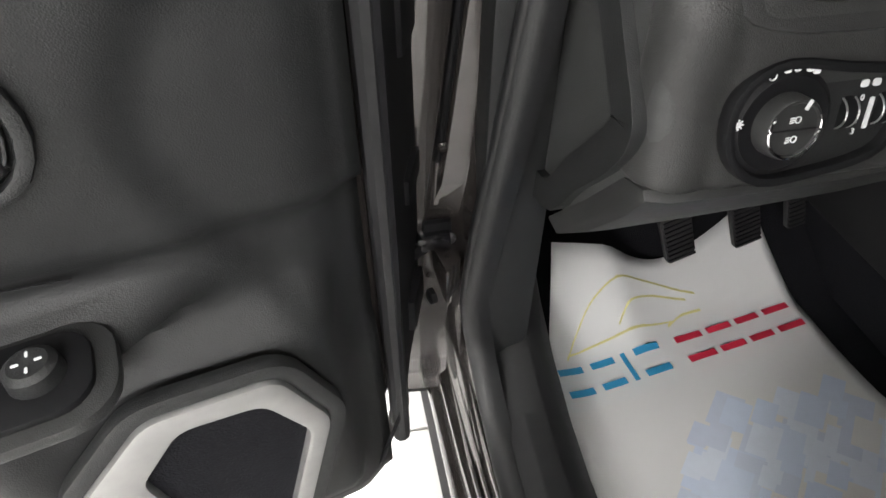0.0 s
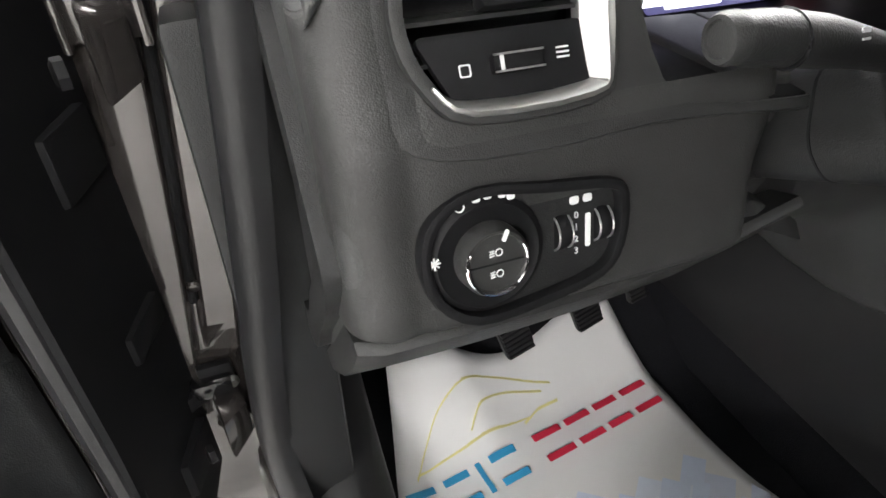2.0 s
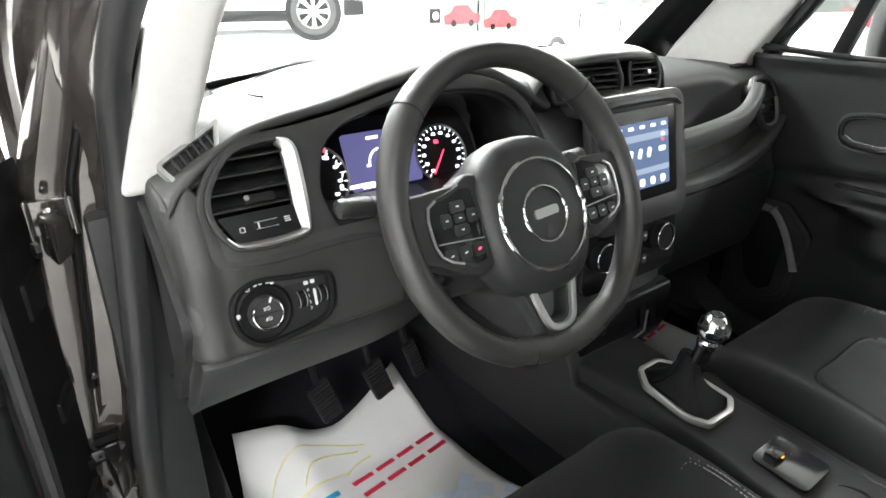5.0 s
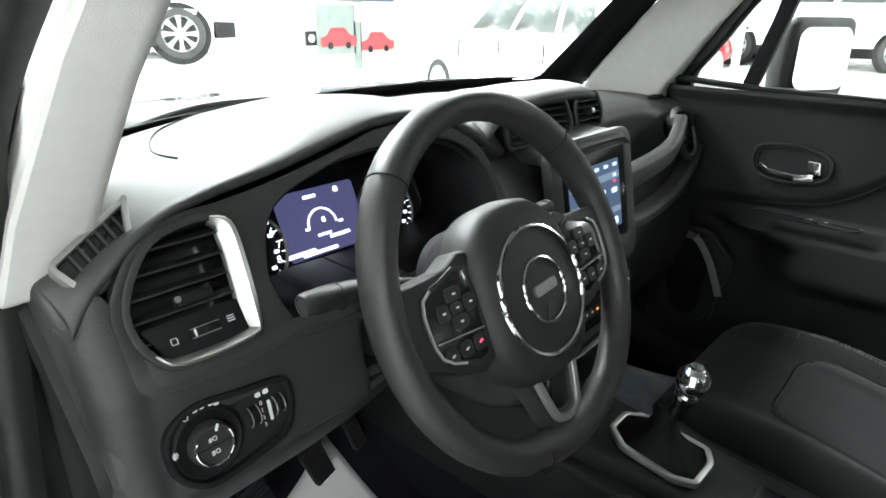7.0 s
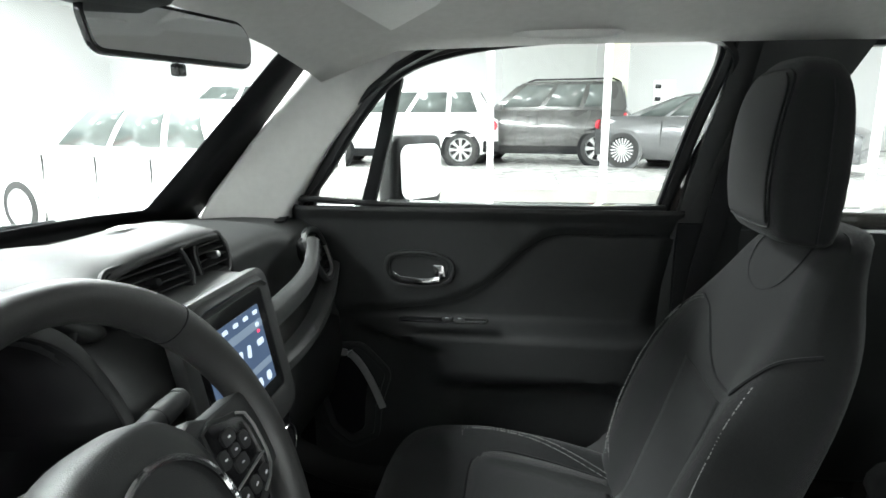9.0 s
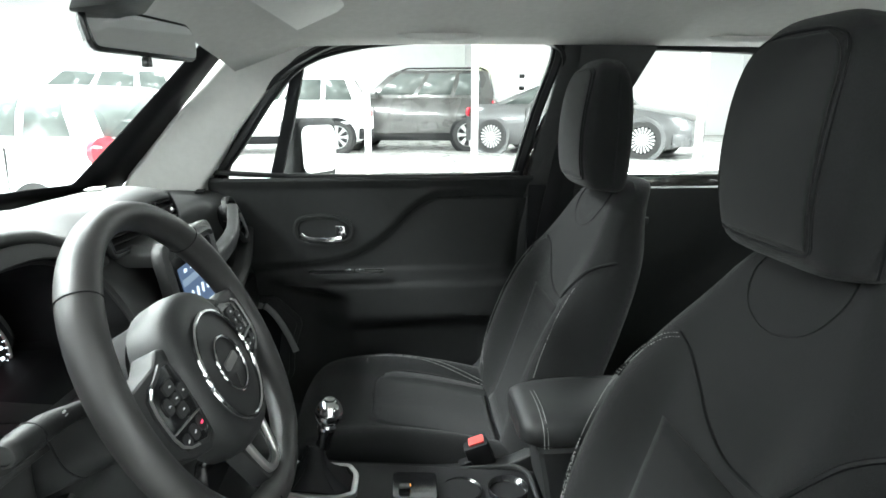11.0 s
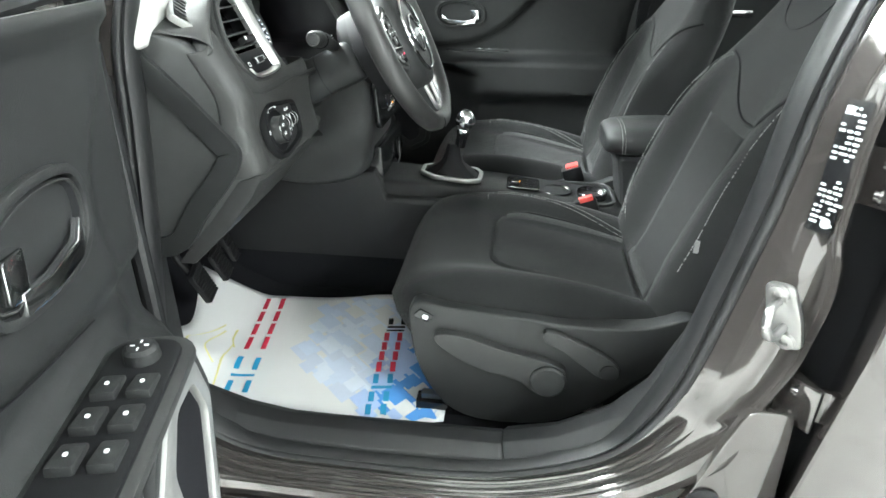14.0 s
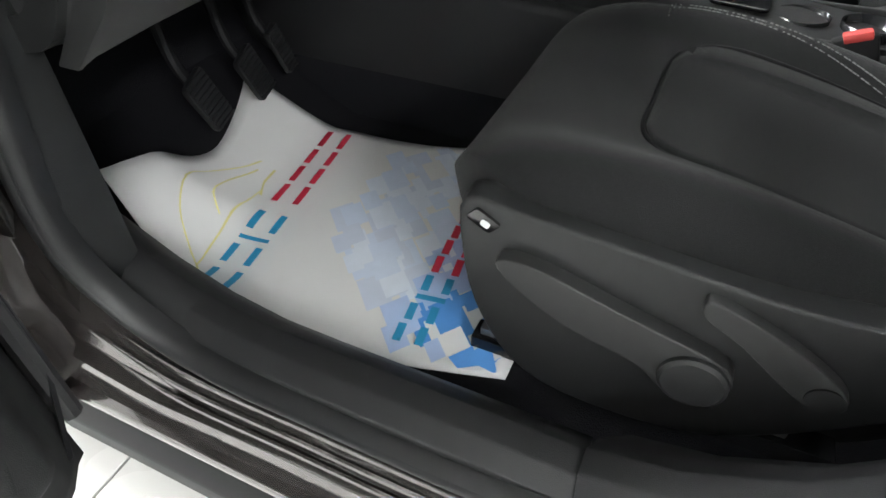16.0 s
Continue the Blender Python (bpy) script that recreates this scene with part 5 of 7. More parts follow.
    lever = flat_spline([(-.270, .572), (-.300, .566), (-.35, .545), (-.395, .516), (-.408, .494), (-.395, .480), (-.365, .488), (-.31, .530), (-.272, .552)], 3)
    part("recline_lever", plate(lever, HM, .018, z0=.030), PLASTIC_LOW, seat, "charcoal recline lever", bevel=.005, segs=3)
    part("lever_disc", lathe([(.016, 0), (.016, .006), (.0, .007)], HM @ Matrix.Translation((-.388, .497, .044)), 24), PLASTIC, seat)
    part("lumbar_switch", plate(rounded([(-.046, .597), (-.034, .583), (-.060, .569), (-.072, .582)], .004), HM, .008, z0=.030), PIANO, seat, "small black airbag symbol plate", bevel=.001)
    bar("switch_mark", -.056, .581, .010, .008, WHITE_PRINT, seat, HM, .5, .0385)
    # base and rails
    part("seat_pan", loft([[(SX - w, y0, z), (SX + w, y0, z), (SX + w, y1, z), (SX - w, y1, z)] for w, y0, y1, z in ((.20, -.09, -.46, .335), (.215, -.05, -.50, .40), (.235, -.03, -.52, .50))]), MATTE, seat, bevel=.02)
    for s in (-1, 1):
        part("rail", box((SX + s * .222, -.24, .345), (.034, .42, .030)), PIANO, seat, "black steel seat rail", bevel=.003)
        part("rail_slide", box((SX + s * .222, -.22, .366), (.018, .36, .012)), STEEL, seat, bevel=.002)
    return seat


driver_seat = front_seat()
passenger_seat = copy_thing(driver_seat, pose(SX + .712, -.268, .33))

# rear bench
bench = thing("rear_bench", (0, -1.35, .40), "black cloth rear bench seat with headrests", "rear seat")
part("cushion", loft([[(x, y, z) for y, z in ((-1.02, .50), (-.98, .54), (-1.0, .60), (-1.1, .625), (-1.45, .60), (-1.5, .5), (-1.45, .41), (-1.05, .41))] for x in (-.62, -.58, -.3, 0, .3, .58, .62)]), FABRIC, bench, sub=1)
part("backrest", loft([[(x, y, z) for y, z in ((-1.38, .58), (-1.36, .62), (-1.44, .85), (-1.53, 1.06), (-1.58, 1.10), (-1.64, 1.08), (-1.58, .8), (-1.5, .56))] for x in (-.63, -.58, -.3, 0, .3, .58, .63)]), FABRIC, bench, sub=1)
for x in (-.36, .36, 0):
    part("headrest", loft([[(x + a, -1.60 + q, z + q * .2) for a, q in superell(w, d, 20, 3.4)] for z, w, d in ((1.10, .16, .05), (1.13, .24, .09), (1.22, .25, .10), (1.29, .22, .08), (1.31, .14, .04))]), FABRIC, bench, sub=1)

# ---- centre console ----
console = thing("centre_console", (-.02, -.30, .32), "black centre console with silver gear surround and cup holders", "centre console")
rows = []
for y, zt in ((.70, .62), (.34, .655), (.20, .672), (.150, .672), (.132, .640), (.122, .606), (.02, .602), (-.16, .594), (-.30, .585), (-.48, .57), (-.70, .56), (-.74, .54)):
    rows.append([(-.130, y, .43), (-.130, y, zt - .012), (-.124, y, zt - .003), (-.114, y, zt), (.074, y, zt), (.084, y, zt - .003), (.090, y, zt - .012), (.090, y, .43)])
part("body", loft(rows), PLASTIC_DARK, console, bevel=.003)
rows = []
for y, zt, w in ((.145, .645, .085), (.05, .640, .080), (-.02, .638, .076), (-.16, .628, .078), (-.30, .610, .085), (-.48, .590, .088), (-.70, .58, .088), (-.72, .57, .085)):
    rows.append([(-.025 - w, y, .55), (-.025 - w, y, zt - .02), (-.025 - w * .94, y, zt - .006), (-.025 - w * .8, y, zt), (-.025 + w * .8, y, zt), (-.025 + w * .94, y, zt - .006), (-.025 + w, y, zt - .02), (-.025 + w, y, .55)])
part("upper_deck", loft(rows), PLASTIC_DARK, console, "black upper deck", bevel=.003)
GM = basis((-.033, -.034, .642), (1, 0, 0), (0, 1, .06))
hexo = rounded([(-.052, .040), (-.020, .078), (.034, .078), (.058, .045), (.050, -.068), (.018, -.086), (-.046, -.084), (-.062, -.050)], .010)
part("gear_surround", ring_plate(hexo, inset(hexo, .011), GM, .012, z0=-.002), SATIN, console, "satin silver gear lever surround", bevel=.004)
part("surround_lip", ring_plate(inset(hexo, .011), inset(hexo, .014), GM, .012, z0=-.003), MATTE, console)
boot = []
for k, z in ((1.0, 0), (.96, .008), (.80, .016), (.60, .026), (.48, .034), (.36, .044), (.34, .052), (.28, .060), (.27, .07), (.22, .085)):
    boot.append([GM @ Vector((x * k - (1 - k) * .010, y * k - .004 * (1 - k), z)) for x, y in [(px + .003 * math.sin(9 * i), py + .003 * math.cos(7 * i)) for i, (px, py) in enumerate(inset(hexo, .013))]])
part("gear_boot", loft(boot), MATTE, console, "black pleated gear lever boot", sharp=80)
part("gear_stick", lathe([(.014, .08), (.0135, .105), (.016, .115), (.014, .125), (.0125, .13)], GM @ Matrix.Translation((-.006, -.006, 0)) @ Matrix.Rotation(radians(9), 4, "X"), 20), PIANO, console)
part("gear_collar", lathe([(.017, .118), (.018, .124), (.016, .128)], GM @ Matrix.Translation((-.006, -.006, 0)) @ Matrix.Rotation(radians(9), 4, "X"), 24), CHROME, console, "chrome collar")
knob_m = GM @ Matrix.Translation((-.006, -.029, .148))
prof = [(.0255 * math.sin(math.pi * i / 14), -.0255 * math.cos(math.pi * i / 14) * 1.06) for i in range(2, 14)] + [(.004, .027), (.0, .0272)]
part("gear_knob", lathe(prof, knob_m, 32, cap=False), CHROME, console, "polished chrome ball gear knob")
part("gear_knob_cap", lathe([(.011, .0252), (.010, .0268), (.0, .0275)], knob_m, 24, cap=False), PIANO, console)
# switches, cup holders, sockets
part("switch_plate", plate(round_rect(.085, .085, .012), basis((-.035, -.225, .622), (1, 0, 0), (0, 1, .06)), .006), PIANO, console, bevel=.002)
part("brake_switch", box((-.045, -.205, .632), (.030, .022, .014)), PIANO, console, "black parking brake switch", bevel=.004)
bar("brake_lamp", -.045, -.215, .008, .004, AMBER, console, Matrix.Translation((0, 0, .635)), 0, 0)
part("cup_trim", ring_plate(round_rect(.165, .20, .04, cx=-.03, cy=-.36), round_rect(.15, .185, .036, cx=-.03, cy=-.36), Matrix.Translation((0, 0, .600)), .008), PLASTIC_LOW, console, "charcoal cup holder rim", bevel=.002)
for y in (-.315, -.405):
    part("cup_well", lathe([(.038, 0), (.034, -.06), (.0, -.06)], Matrix.Translation((-.03, y, .612)), 28, cap=False), PIANO, console, solid=.002)

rings = []
for y, w, zt, zb in ((-.418, .07, .765, .745), (-.412, .150, .778, .735), (-.43, .185, .792, .722), (-.50, .195, .800, .718), (-.60, .195, .802, .72), (-.68, .19, .80, .725), (-.70, .16, .785, .74)):
    rings.append([(-.012 + x, y, (zt + zb) / 2 + q) for x, q in superell(w, zt - zb, 24, 3.0)])
armrest = part("armrest", loft(rings), VINYL, console, "black vinyl padded armrest", sub=1)
part("armrest_stem", loft([[(-.012 - w, y0, z), (-.012 + w, y0, z), (-.012 + w, y1, z), (-.012 - w, y1, z)] for w, y0, y1, z in ((.075, -.47, -.68, .59), (.070, -.46, -.66, .66), (.080, -.445, -.67, .725))]), VINYL, console, bevel=.02, segs=3)
for d in (0, .007):
    part("stitching", tube(spline([(-.104, -.455 - d, .735), (-.100, -.452 - d, .775), (-.06, -.45 - d, .7955), (0, -.449 - d, .797)], 6), .0009, 5), THREAD, armrest, "light grey stitching")


def buckle(x, y, z, lean):
    b = thing("seat_belt_buckle", (x, y, z - .10), "black seat belt buckle with red release button", "seat belt buckle", "seat belt buckles")
    rot = Euler((radians(-20), radians(lean), 0)).to_matrix()
    part("stalk", box((x, y + .015, z - .06), (.022, .030, .10), rot), MATTE, b, bevel=.006)
    part("housing", box((x, y, z), (.030, .055, .055), rot), MATTE, b, bevel=.008)
    part("button", box((x, y + .006, z + .026), (.024, .034, .012), rot), RED_PLASTIC, b, "red release button", bevel=.003)


buckle(-.125, -.385, .600, 8)
buckle(.095, -.365, .610, -8)
# ---- doors ----


SWOOSH = [(.30, .850), (.10, .862), (-.05, .885), (-.12, .918), (-.18, .965), (-.24, 1.025), (-.30, 1.062), (-.37, 1.068), (-.62, 1.070)]


def door_inset(y, z):
    """How far the trim stands in from the door skin line."""
    d = 0.0
    line = curve_at([(-p[0], p[1]) for p in SWOOSH], -y)
    d += .014 * smooth((z - line) / .014)
    d += .012 * smooth((z - 1.098) / .02)
    arm = smooth((.845 - z) / .028) * (1 - .55 * smooth((.72 - z) / .06)) * (1 - smooth((.56 - z) / .10) * .6)
    d += .062 * arm * smooth((.20 - .13 * smooth((.82 - z) / .05) - y) / .15)
    d -= .012 * smooth((.677 - .10 * (y + .05) - z) / .008) * smooth((y + .47) / .02) * smooth((-.06 - y) / .03)
    return d


def pod(y, z):
    """Raised field round the loudspeaker."""
    return smooth((y + .03) / .05) * smooth((.262 - y) / .02) * smooth((z - .44) / .05) * smooth((.80 - z) / .05)


SCOOP = [(.69, .252), (.81, .195), (.894, .159), (.95, .144), (.981, .150), (1.016, .172), (1.04, .196), (1.08, .23)]


def scoop(y, z):
    """Sunken field of the trim ahead of the handle."""
    return smooth((y - curve_at(SCOOP, z)) / .022) * smooth((z - .66) / .04)


def front_door(s):
    left = s < 0
    d = thing("front_door", (s * .87, .40, .40), "open dark grey car door with black inner trim and silver speaker frame" if left else "closed car door with black inner trim and chrome handle", "car door", "front doors")

    def P(x, y, z):
        return Vector((s * x, y, z))
    front = .298 if left else .34
    ys = [front - i * (front + .564) / 69 for i in range(70)]
    zs = [.40 + j * .01215 for j in range(61)]
    rows = []
    for z in zs:
        rows.append([P(.728 - door_inset(y, z) - (.034 * pod(y, z) - .009 * scoop(y, z) if left else 0) - .03 * max(0, (z - .9)) + .02 * smooth((y - front + .05) / .05) + .02 * smooth((-.50 - y) / .06), y - .06 * smooth((z - .75) / .36) * smooth((-.3 - y) / .25) - (0.06 * smooth((.52 - z) / .12) * (-1 if y < -.3 else 0)), z) for y in ys])
    part("trim_panel", loft(rows, closed=False), VINYL, d, "black grained door trim", solid=.004, sharp=50)
    # shell and painted skin
    bm = loft([[P(x, y0, z), P(x, y1, z), P(.90 - .02 * abs(z - .8), y1 - .01, z), P(.905 - .02 * abs(z - .8), y0 + (.105 if left else .03), z)] for x, y0, y1, z in ((.765, front - .03, -.50, .40), (.765, front + .005, -.53, .52), (.765, front + .012, -.55, .75), (.765, front + .012, -.575, 1.0), (.760, front, -.60, 1.12))])
    part("shell", bm, PAINT, d, bevel=.012, segs=3)
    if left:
        # black sheet laid over the painted edge, standing for the shadow there
        part("edge_shade", loft([[P(.738, front + .016 + q, z), P(.80, front + .050 + q, z), P(.86, front + .086 + q, z), P(.902, front + .118 + q, z), P(.902, front + .114 + q, z), P(.738, front + .010 + q, z)] for q, z in ((-.03, .42), (.003, .52), (.008, .75), (.008, 1.0), (-.004, 1.09))]), MATTE, d, "black sheet added for the shadow on the hinge edge")
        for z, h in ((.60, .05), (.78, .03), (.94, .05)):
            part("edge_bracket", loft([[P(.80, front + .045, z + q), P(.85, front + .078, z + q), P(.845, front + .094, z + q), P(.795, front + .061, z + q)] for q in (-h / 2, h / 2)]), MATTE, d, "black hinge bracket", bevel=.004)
    # weather strip on the hinge edge
    part("edge_strip", tube([P(.748, front + .016, z) for z in (.45, .55, .75, .95, 1.08)], .011, 10), RUBBER, d)
    part("edge_strip", tube([P(.785, front + .036, z) for z in (.45, .55, .75, .95, 1.08)], .006, 8), RUBBER, d)
    # window frame
    fr = [P(.755, .335, 1.120), P(.735, .255, 1.21), P(.705, .155, 1.345), P(.685, .065, 1.435), P(.668, -.05, 1.480), P(.655, -.22, 1.503), P(.650, -.45, 1.512), P(.652, -.60, 1.508), P(.662, -.645, 1.470), P(.70, -.600, 1.31), P(.745, -.555, 1.12)]
    path = spline(fr, 5)
    part("window_frame", sweep(path, [(-.016, -.010), (.016, -.010), (.016, .012), (-.016, .012)], up=(s, 0, 0)), MATTE, d, "black window frame", bevel=.003)
    part("window_seal", sweep([p + Vector((-s * .010, 0, 0)) for p in path], [(-.007, -.005), (.008, -.005), (.008, .006), (-.007, .006)], up=(s, 0, 0)), RUBBER, d)
    part("belt_seal", tube([P(.722, y, z) for y, z in ((.325, 1.144), (.22, 1.138), (.1, 1.131), (-.2, 1.126), (-.4, 1.127), (-.56, 1.132))], .008, 8), RUBBER, d)
    # fixed quarter light bar and glass
    part("quarter_bar", loft([[P(.722, y + .017, z), P(.722, y - .017, z), P(.748, y - .017, z), P(.748, y + .017, z)] for y, z in ((.150, 1.12), (.105, 1.28), (.070, 1.43))]), MATTE, d, "black quarter window bar", bevel=.004)
    g = part("pane", loft([[P(.742, y, 1.12) for y in (.31, .15, -.2, -.56)], [P(.71, y, 1.30) for y in (.17, .07, -.2, -.625)], [P(.668, y, 1.485) for y in (-.02, -.06, -.2, -.62)]], closed=False), GLASS, d, "clear door glass")
    g.visible_shadow = False
    # inner handle
    HMx = Matrix(((0, 0, -s, s * .708), (-1 if s > 0 else 1, 0, 0, (.022 if s > 0 else .040)), (0, 1, 0, .970), (0, 0, 0, 1)))
    k = 1 if s > 0 else -1

    def H(pts):
        return [(1.15 * x * k, 1.15 * y) for x, y in (pts if k > 0 else pts[::-1])]
    bowl = flat_spline(H([(-.072, .010), (-.055, .038), (.0, .046), (.05, .038), (.078, .020), (.076, -.018), (.04, -.034), (-.03, -.036), (-.062, -.022)]), 3)
    part("handle_bezel", ring_plate(bowl, inset(bowl, .009), HMx, .010, z0=-.002), PLASTIC, d, bevel=.003)
    bowl2 = inset(bowl, .014)
    part("handle_frame", ring_plate(inset(bowl, .012), bowl2, HMx, .006, z0=0), PLASTIC_LOW, d, bevel=.001)
    part("handle_bowl", loft([[HMx @ Vector((x, y, .003)) for x, y in bowl2], [HMx @ Vector((x * .8, y * .8, -.022)) for x, y in bowl2]], cap=False), MATTE, d, solid=.002)
    part("handle_back", plate([(x * .82, y * .82) for x, y in bowl2], HMx, .002, z0=-.023), PIANO, d)
    part("door_pull", sweep([HMx @ Vector((1.15 * k * x, 1.15 * y, z)) for x, y, z in ((-.054, -.008, .002), (-.034, -.019, .007), (.015, -.022, .009), (.050, -.017, .009))], [(-.009, -.003), (.009, -.003), (.008, .004), (-.008, .004)], up=(-s, 0, 0)), CHROME, d, "chrome inner door handle", bevel=.001)
    part("lock_tab", plate(rounded(H([(.034, .016), (.058, .015), (.062, -.012), (.040, -.016)]), .005), HMx, .010, z0=.002), CHROME, d, "chrome lock lever", bevel=.002)
    # swoosh crease
    part("crease", tube(spline([P(.714, y, z) for y, z in ((.10, .865), (-.05, .888), (-.12, .920), (-.18, .967), (-.24, 1.026), (-.30, 1.061), (-.37, 1.067), (-.54, 1.069))], 6), .0009, 6), MATTE, d)
    # armrest switch strip and pull cup
    AMx = Matrix(((0, -s, 0, s * .660), (-1 if s > 0 else 1, 0, 0, -.048), (0, 0, 1, .862), (0, 0, 0, 1)))
    if left:
        AMx = Matrix(((0, 1, 0, -.668), (1, 0, 0, -.018), (0, 0, -1, .838), (0, 0, 0, 1))) @ Matrix.Rotation(math.pi, 4, "X")
        sp = round_rect(.235, .062, .022)
        part("switch_pod", plate(round_rect(.26, .082, .03), AMx, .010, z0=-.012), PLASTIC_LOW, d, bevel=.003)
        part("switch_plate", plate(sp, AMx, .006, z0=-.003), MATTE, d, bevel=.002)
        part("mirror_knob", lathe([(.016, 0), (.015, .010), (.011, .013), (.0, .013)], AMx @ Matrix.Translation((.088, .0, .003)), 24), PLASTIC, d, "round mirror control knob")
        for j in range(4):
            bar("knob_mark", .088 + .006 * math.cos(j * 1.57), .006 * math.sin(j * 1.57), .004, .0015, WHITE_PRINT, d, AMx, j * 1.57, .0162)
        for i, x in enumerate((.045, .005, -.035)):
            for y in (-.014, .014):
                part("window_switch", box((0, 0, 0), (.030, .020, .010)), PLASTIC, d, bevel=.003).matrix_local = Matrix.Translation(-ORG[d]) @ AMx @ Matrix.Translation((x, y, .004)) @ Matrix.Rotation(.15, 4, "Y") @ Matrix.Translation(ORG[d])
                bar("switch_mark", x, y, .004, .0035, WHITE_PRINT, d, AMx, 0, .0095)
        part("pull_cup", plate(round_rect(.10, .05, .02, cx=-.185), AMx, .004, z0=-.002), PIANO, d)
    else:
        part("switch_plate", plate(round_rect(.215, .030, .012), AMx @ Matrix.Rotation(0, 4, "X"), .004, z0=-.004), PIANO, d, bevel=.001)
        for x in (.0, .03):
            bar("window_switch", x + .01, 0, .024, .014, PLASTIC, d, AMx, 0, .0, .004)
            bar("switch_mark", x + .01, 0, .007, .003, WHITE_PRINT, d, AMx, 0, .0042)
        part("pull_cup", ring_plate(round_rect(.085, .026, .012, cx=.068), round_rect(.078, .019, .009, cx=.068), AMx, .004, z0=-.001), PLASTIC_LOW, d, bevel=.001)
    # speaker with silver frame; the right one coloured black for its shade
    SMx = Matrix(((0, 0, -s, s * (.678 if left else .716)), (-1 if s > 0 else 1, 0, 0, 0), (0, 1, 0, 0), (0, 0, 0, 1)))
    flip = -1 if s > 0 else 1

    def S_(pts):
        return [(flip * y, z) for y, z in (pts if s < 0 else pts[::-1])]
    so = [(.195, .752), (.228, .675), (.186, .530), (.132, .486), (.070, .518), (.062, .600), (.034, .690), (.100, .758)]
    si = [(.178, .728), (.208, .668), (.170, .540), (.130, .508), (.096, .530), (.090, .610), (.078, .686), (.118, .735)]
    if not left:
        so, si = ([(y + .075, z) for y, z in q] for q in (so, si))
    so, si = rounded(S_(so), .014), rounded(S_(si), .012)
    if left:
        part("speaker_frame", ring_plate(so, si, SMx, .016, z0=-.006), SATIN_DULL, d, "satin silver speaker frame", bevel=.004)
    else:
        part("speaker_frame", ring_plate(so, si, SMx, .010, z0=-.006), PLASTIC, d, bevel=.003)
        # silver strip stands for the highlight on the shaded frame
        part("speaker_glint", sweep(spline([P(.700, y, z) for y, z in ((.228, .752), (.198, .746), (.168, .712), (.140, .660), (.116, .600))], 4), [(-.003, -.010), (.003, -.010), (.003, .008), (-.003, .008)], up=(0, 1, .6)), SATIN_DULL, d, "lit stretch of the satin silver speaker frame", bevel=.001)
    part("speaker_bezel", ring_plate(inset(so, -.016), so, SMx, .014, z0=-.008), PLASTIC, d, bevel=.004)
    part("speaker_grille", plate(si, SMx, .005, z0=-.005), CARPET, d, "black speaker cloth")
    # side mirror
    turn = Matrix.Translation((s * .955, .078, .027)) @ Matrix.Rotation(radians(-34 * s), 4, "Z")
    rings = []
    for z, k2 in ((1.070, .80), (1.082, .95), (1.14, 1.0), (1.22, 1.0), (1.252, .96), (1.264, .82)):
        rings.append([turn @ Vector((x * k2 * s, y * k2, z)) for x, y in rounded([(-.10, -.035), (.10, -.035), (.085, .05), (0, .085), (-.09, .05)], .025)])
    m_ = part("mirror_housing", loft(rings), PLASTIC, d, "black mirror housing", bevel=.006)
    ORG[m_] = ORG[d]
    MM = turn @ basis((0, -.0365, 1.167), (1, 0, 0), (0, .03, 1))
    part("mirror_glass", plate(round_rect(.158, .148, .03), MM, .003, z0=.0), mirror_mat, m_, "silvered mirror glass")
    part("mirror_foot", box((s * .86, .10, 1.10), (.12, .06, .05)), PLASTIC, d, bevel=.012)
    # hinges towards the post
    for z in (.62, 1.0):
        h = part("hinge", loft([[P(.80, .40, z - .03), P(.87, .405, z - .03), P(.87, .405, z + .03), P(.80, .40, z + .03)], [P(.82, .43, z - .022), P(.87, .43, z - .022), P(.87, .43, z + .022), P(.82, .43, z + .022)]]), PAINT, d, bevel=.006)
        part("hinge_bolt", lathe([(.010, 0), (.010, .006), (.006, .008)], Matrix.Translation((s * .80, .385, z)) @ Matrix.Rotation(radians(90), 4, "X"), 6), MATTE, d, "black hinge bolt")
    return d


CAR_TAG = mat("pale_grey_sticker", (.42, .43, .44), .5, var=.12)
LABEL_INK = mat("pale_label_ink", (.34, .35, .36), .5, var=.05)
mirror_mat = mat("silvered_mirror", (.9, .91, .92), .03, metal=1.0, var=.01)
passenger_door = front_door(1)
driver_door = front_door(-1)
driver_door.rotation_euler = (0, 0, radians(-76))

# check strap, hinge plates, label, striker: fixed to the left opening
strap = thing("door_check_strap", (-.86, .36, .63), "black steel door check strap with bright pin", "check strap")
part("bracket", box((-.852, .390, .657), (.034, .010, .040)), MATTE, strap, bevel=.004)
part("strap", sweep([(-.850, .385, .655), (-.92, .362, .635), (-1.0, .330, .61)], [(-.004, -.009), (.004, -.009), (.004, .009), (-.004, .009)]), MATTE, strap, bevel=.002)
part("clevis", box((-.858, .382, .655), (.040, .018, .020)), PIANO, strap, bevel=.004)
part("pin", lathe([(.006, 0), (.007, .003), (.005, .007), (.0, .007)], Matrix.Translation((-.838, .382, .656)) @ Matrix.Rotation(radians(90), 4, "X"), 16), STEEL, strap, "bright steel pin")
striker = thing("door_striker", (-.85, -.55, .72), "bright zinc door striker bolted to the pillar", "door striker")
KMx = basis((-.868, -.542, .771), (-.72, -.62, .2), (-.1, .25, .95))
part("plate", plate(rounded([(-.018, -.048), (.018, -.048), (.022, .0), (.018, .048), (-.018, .048), (-.022, 0)], .012), KMx, .008), STEEL, striker, bevel=.003)
part("loop", tube(spline([KMx @ Vector(p) for p in ((.0, .026, .004), (.0, .026, .03), (.0, .012, .042), (.0, -.006, .042), (.0, -.014, .03), (.0, -.014, .004))], 5), .0055, 10), STEEL, striker)
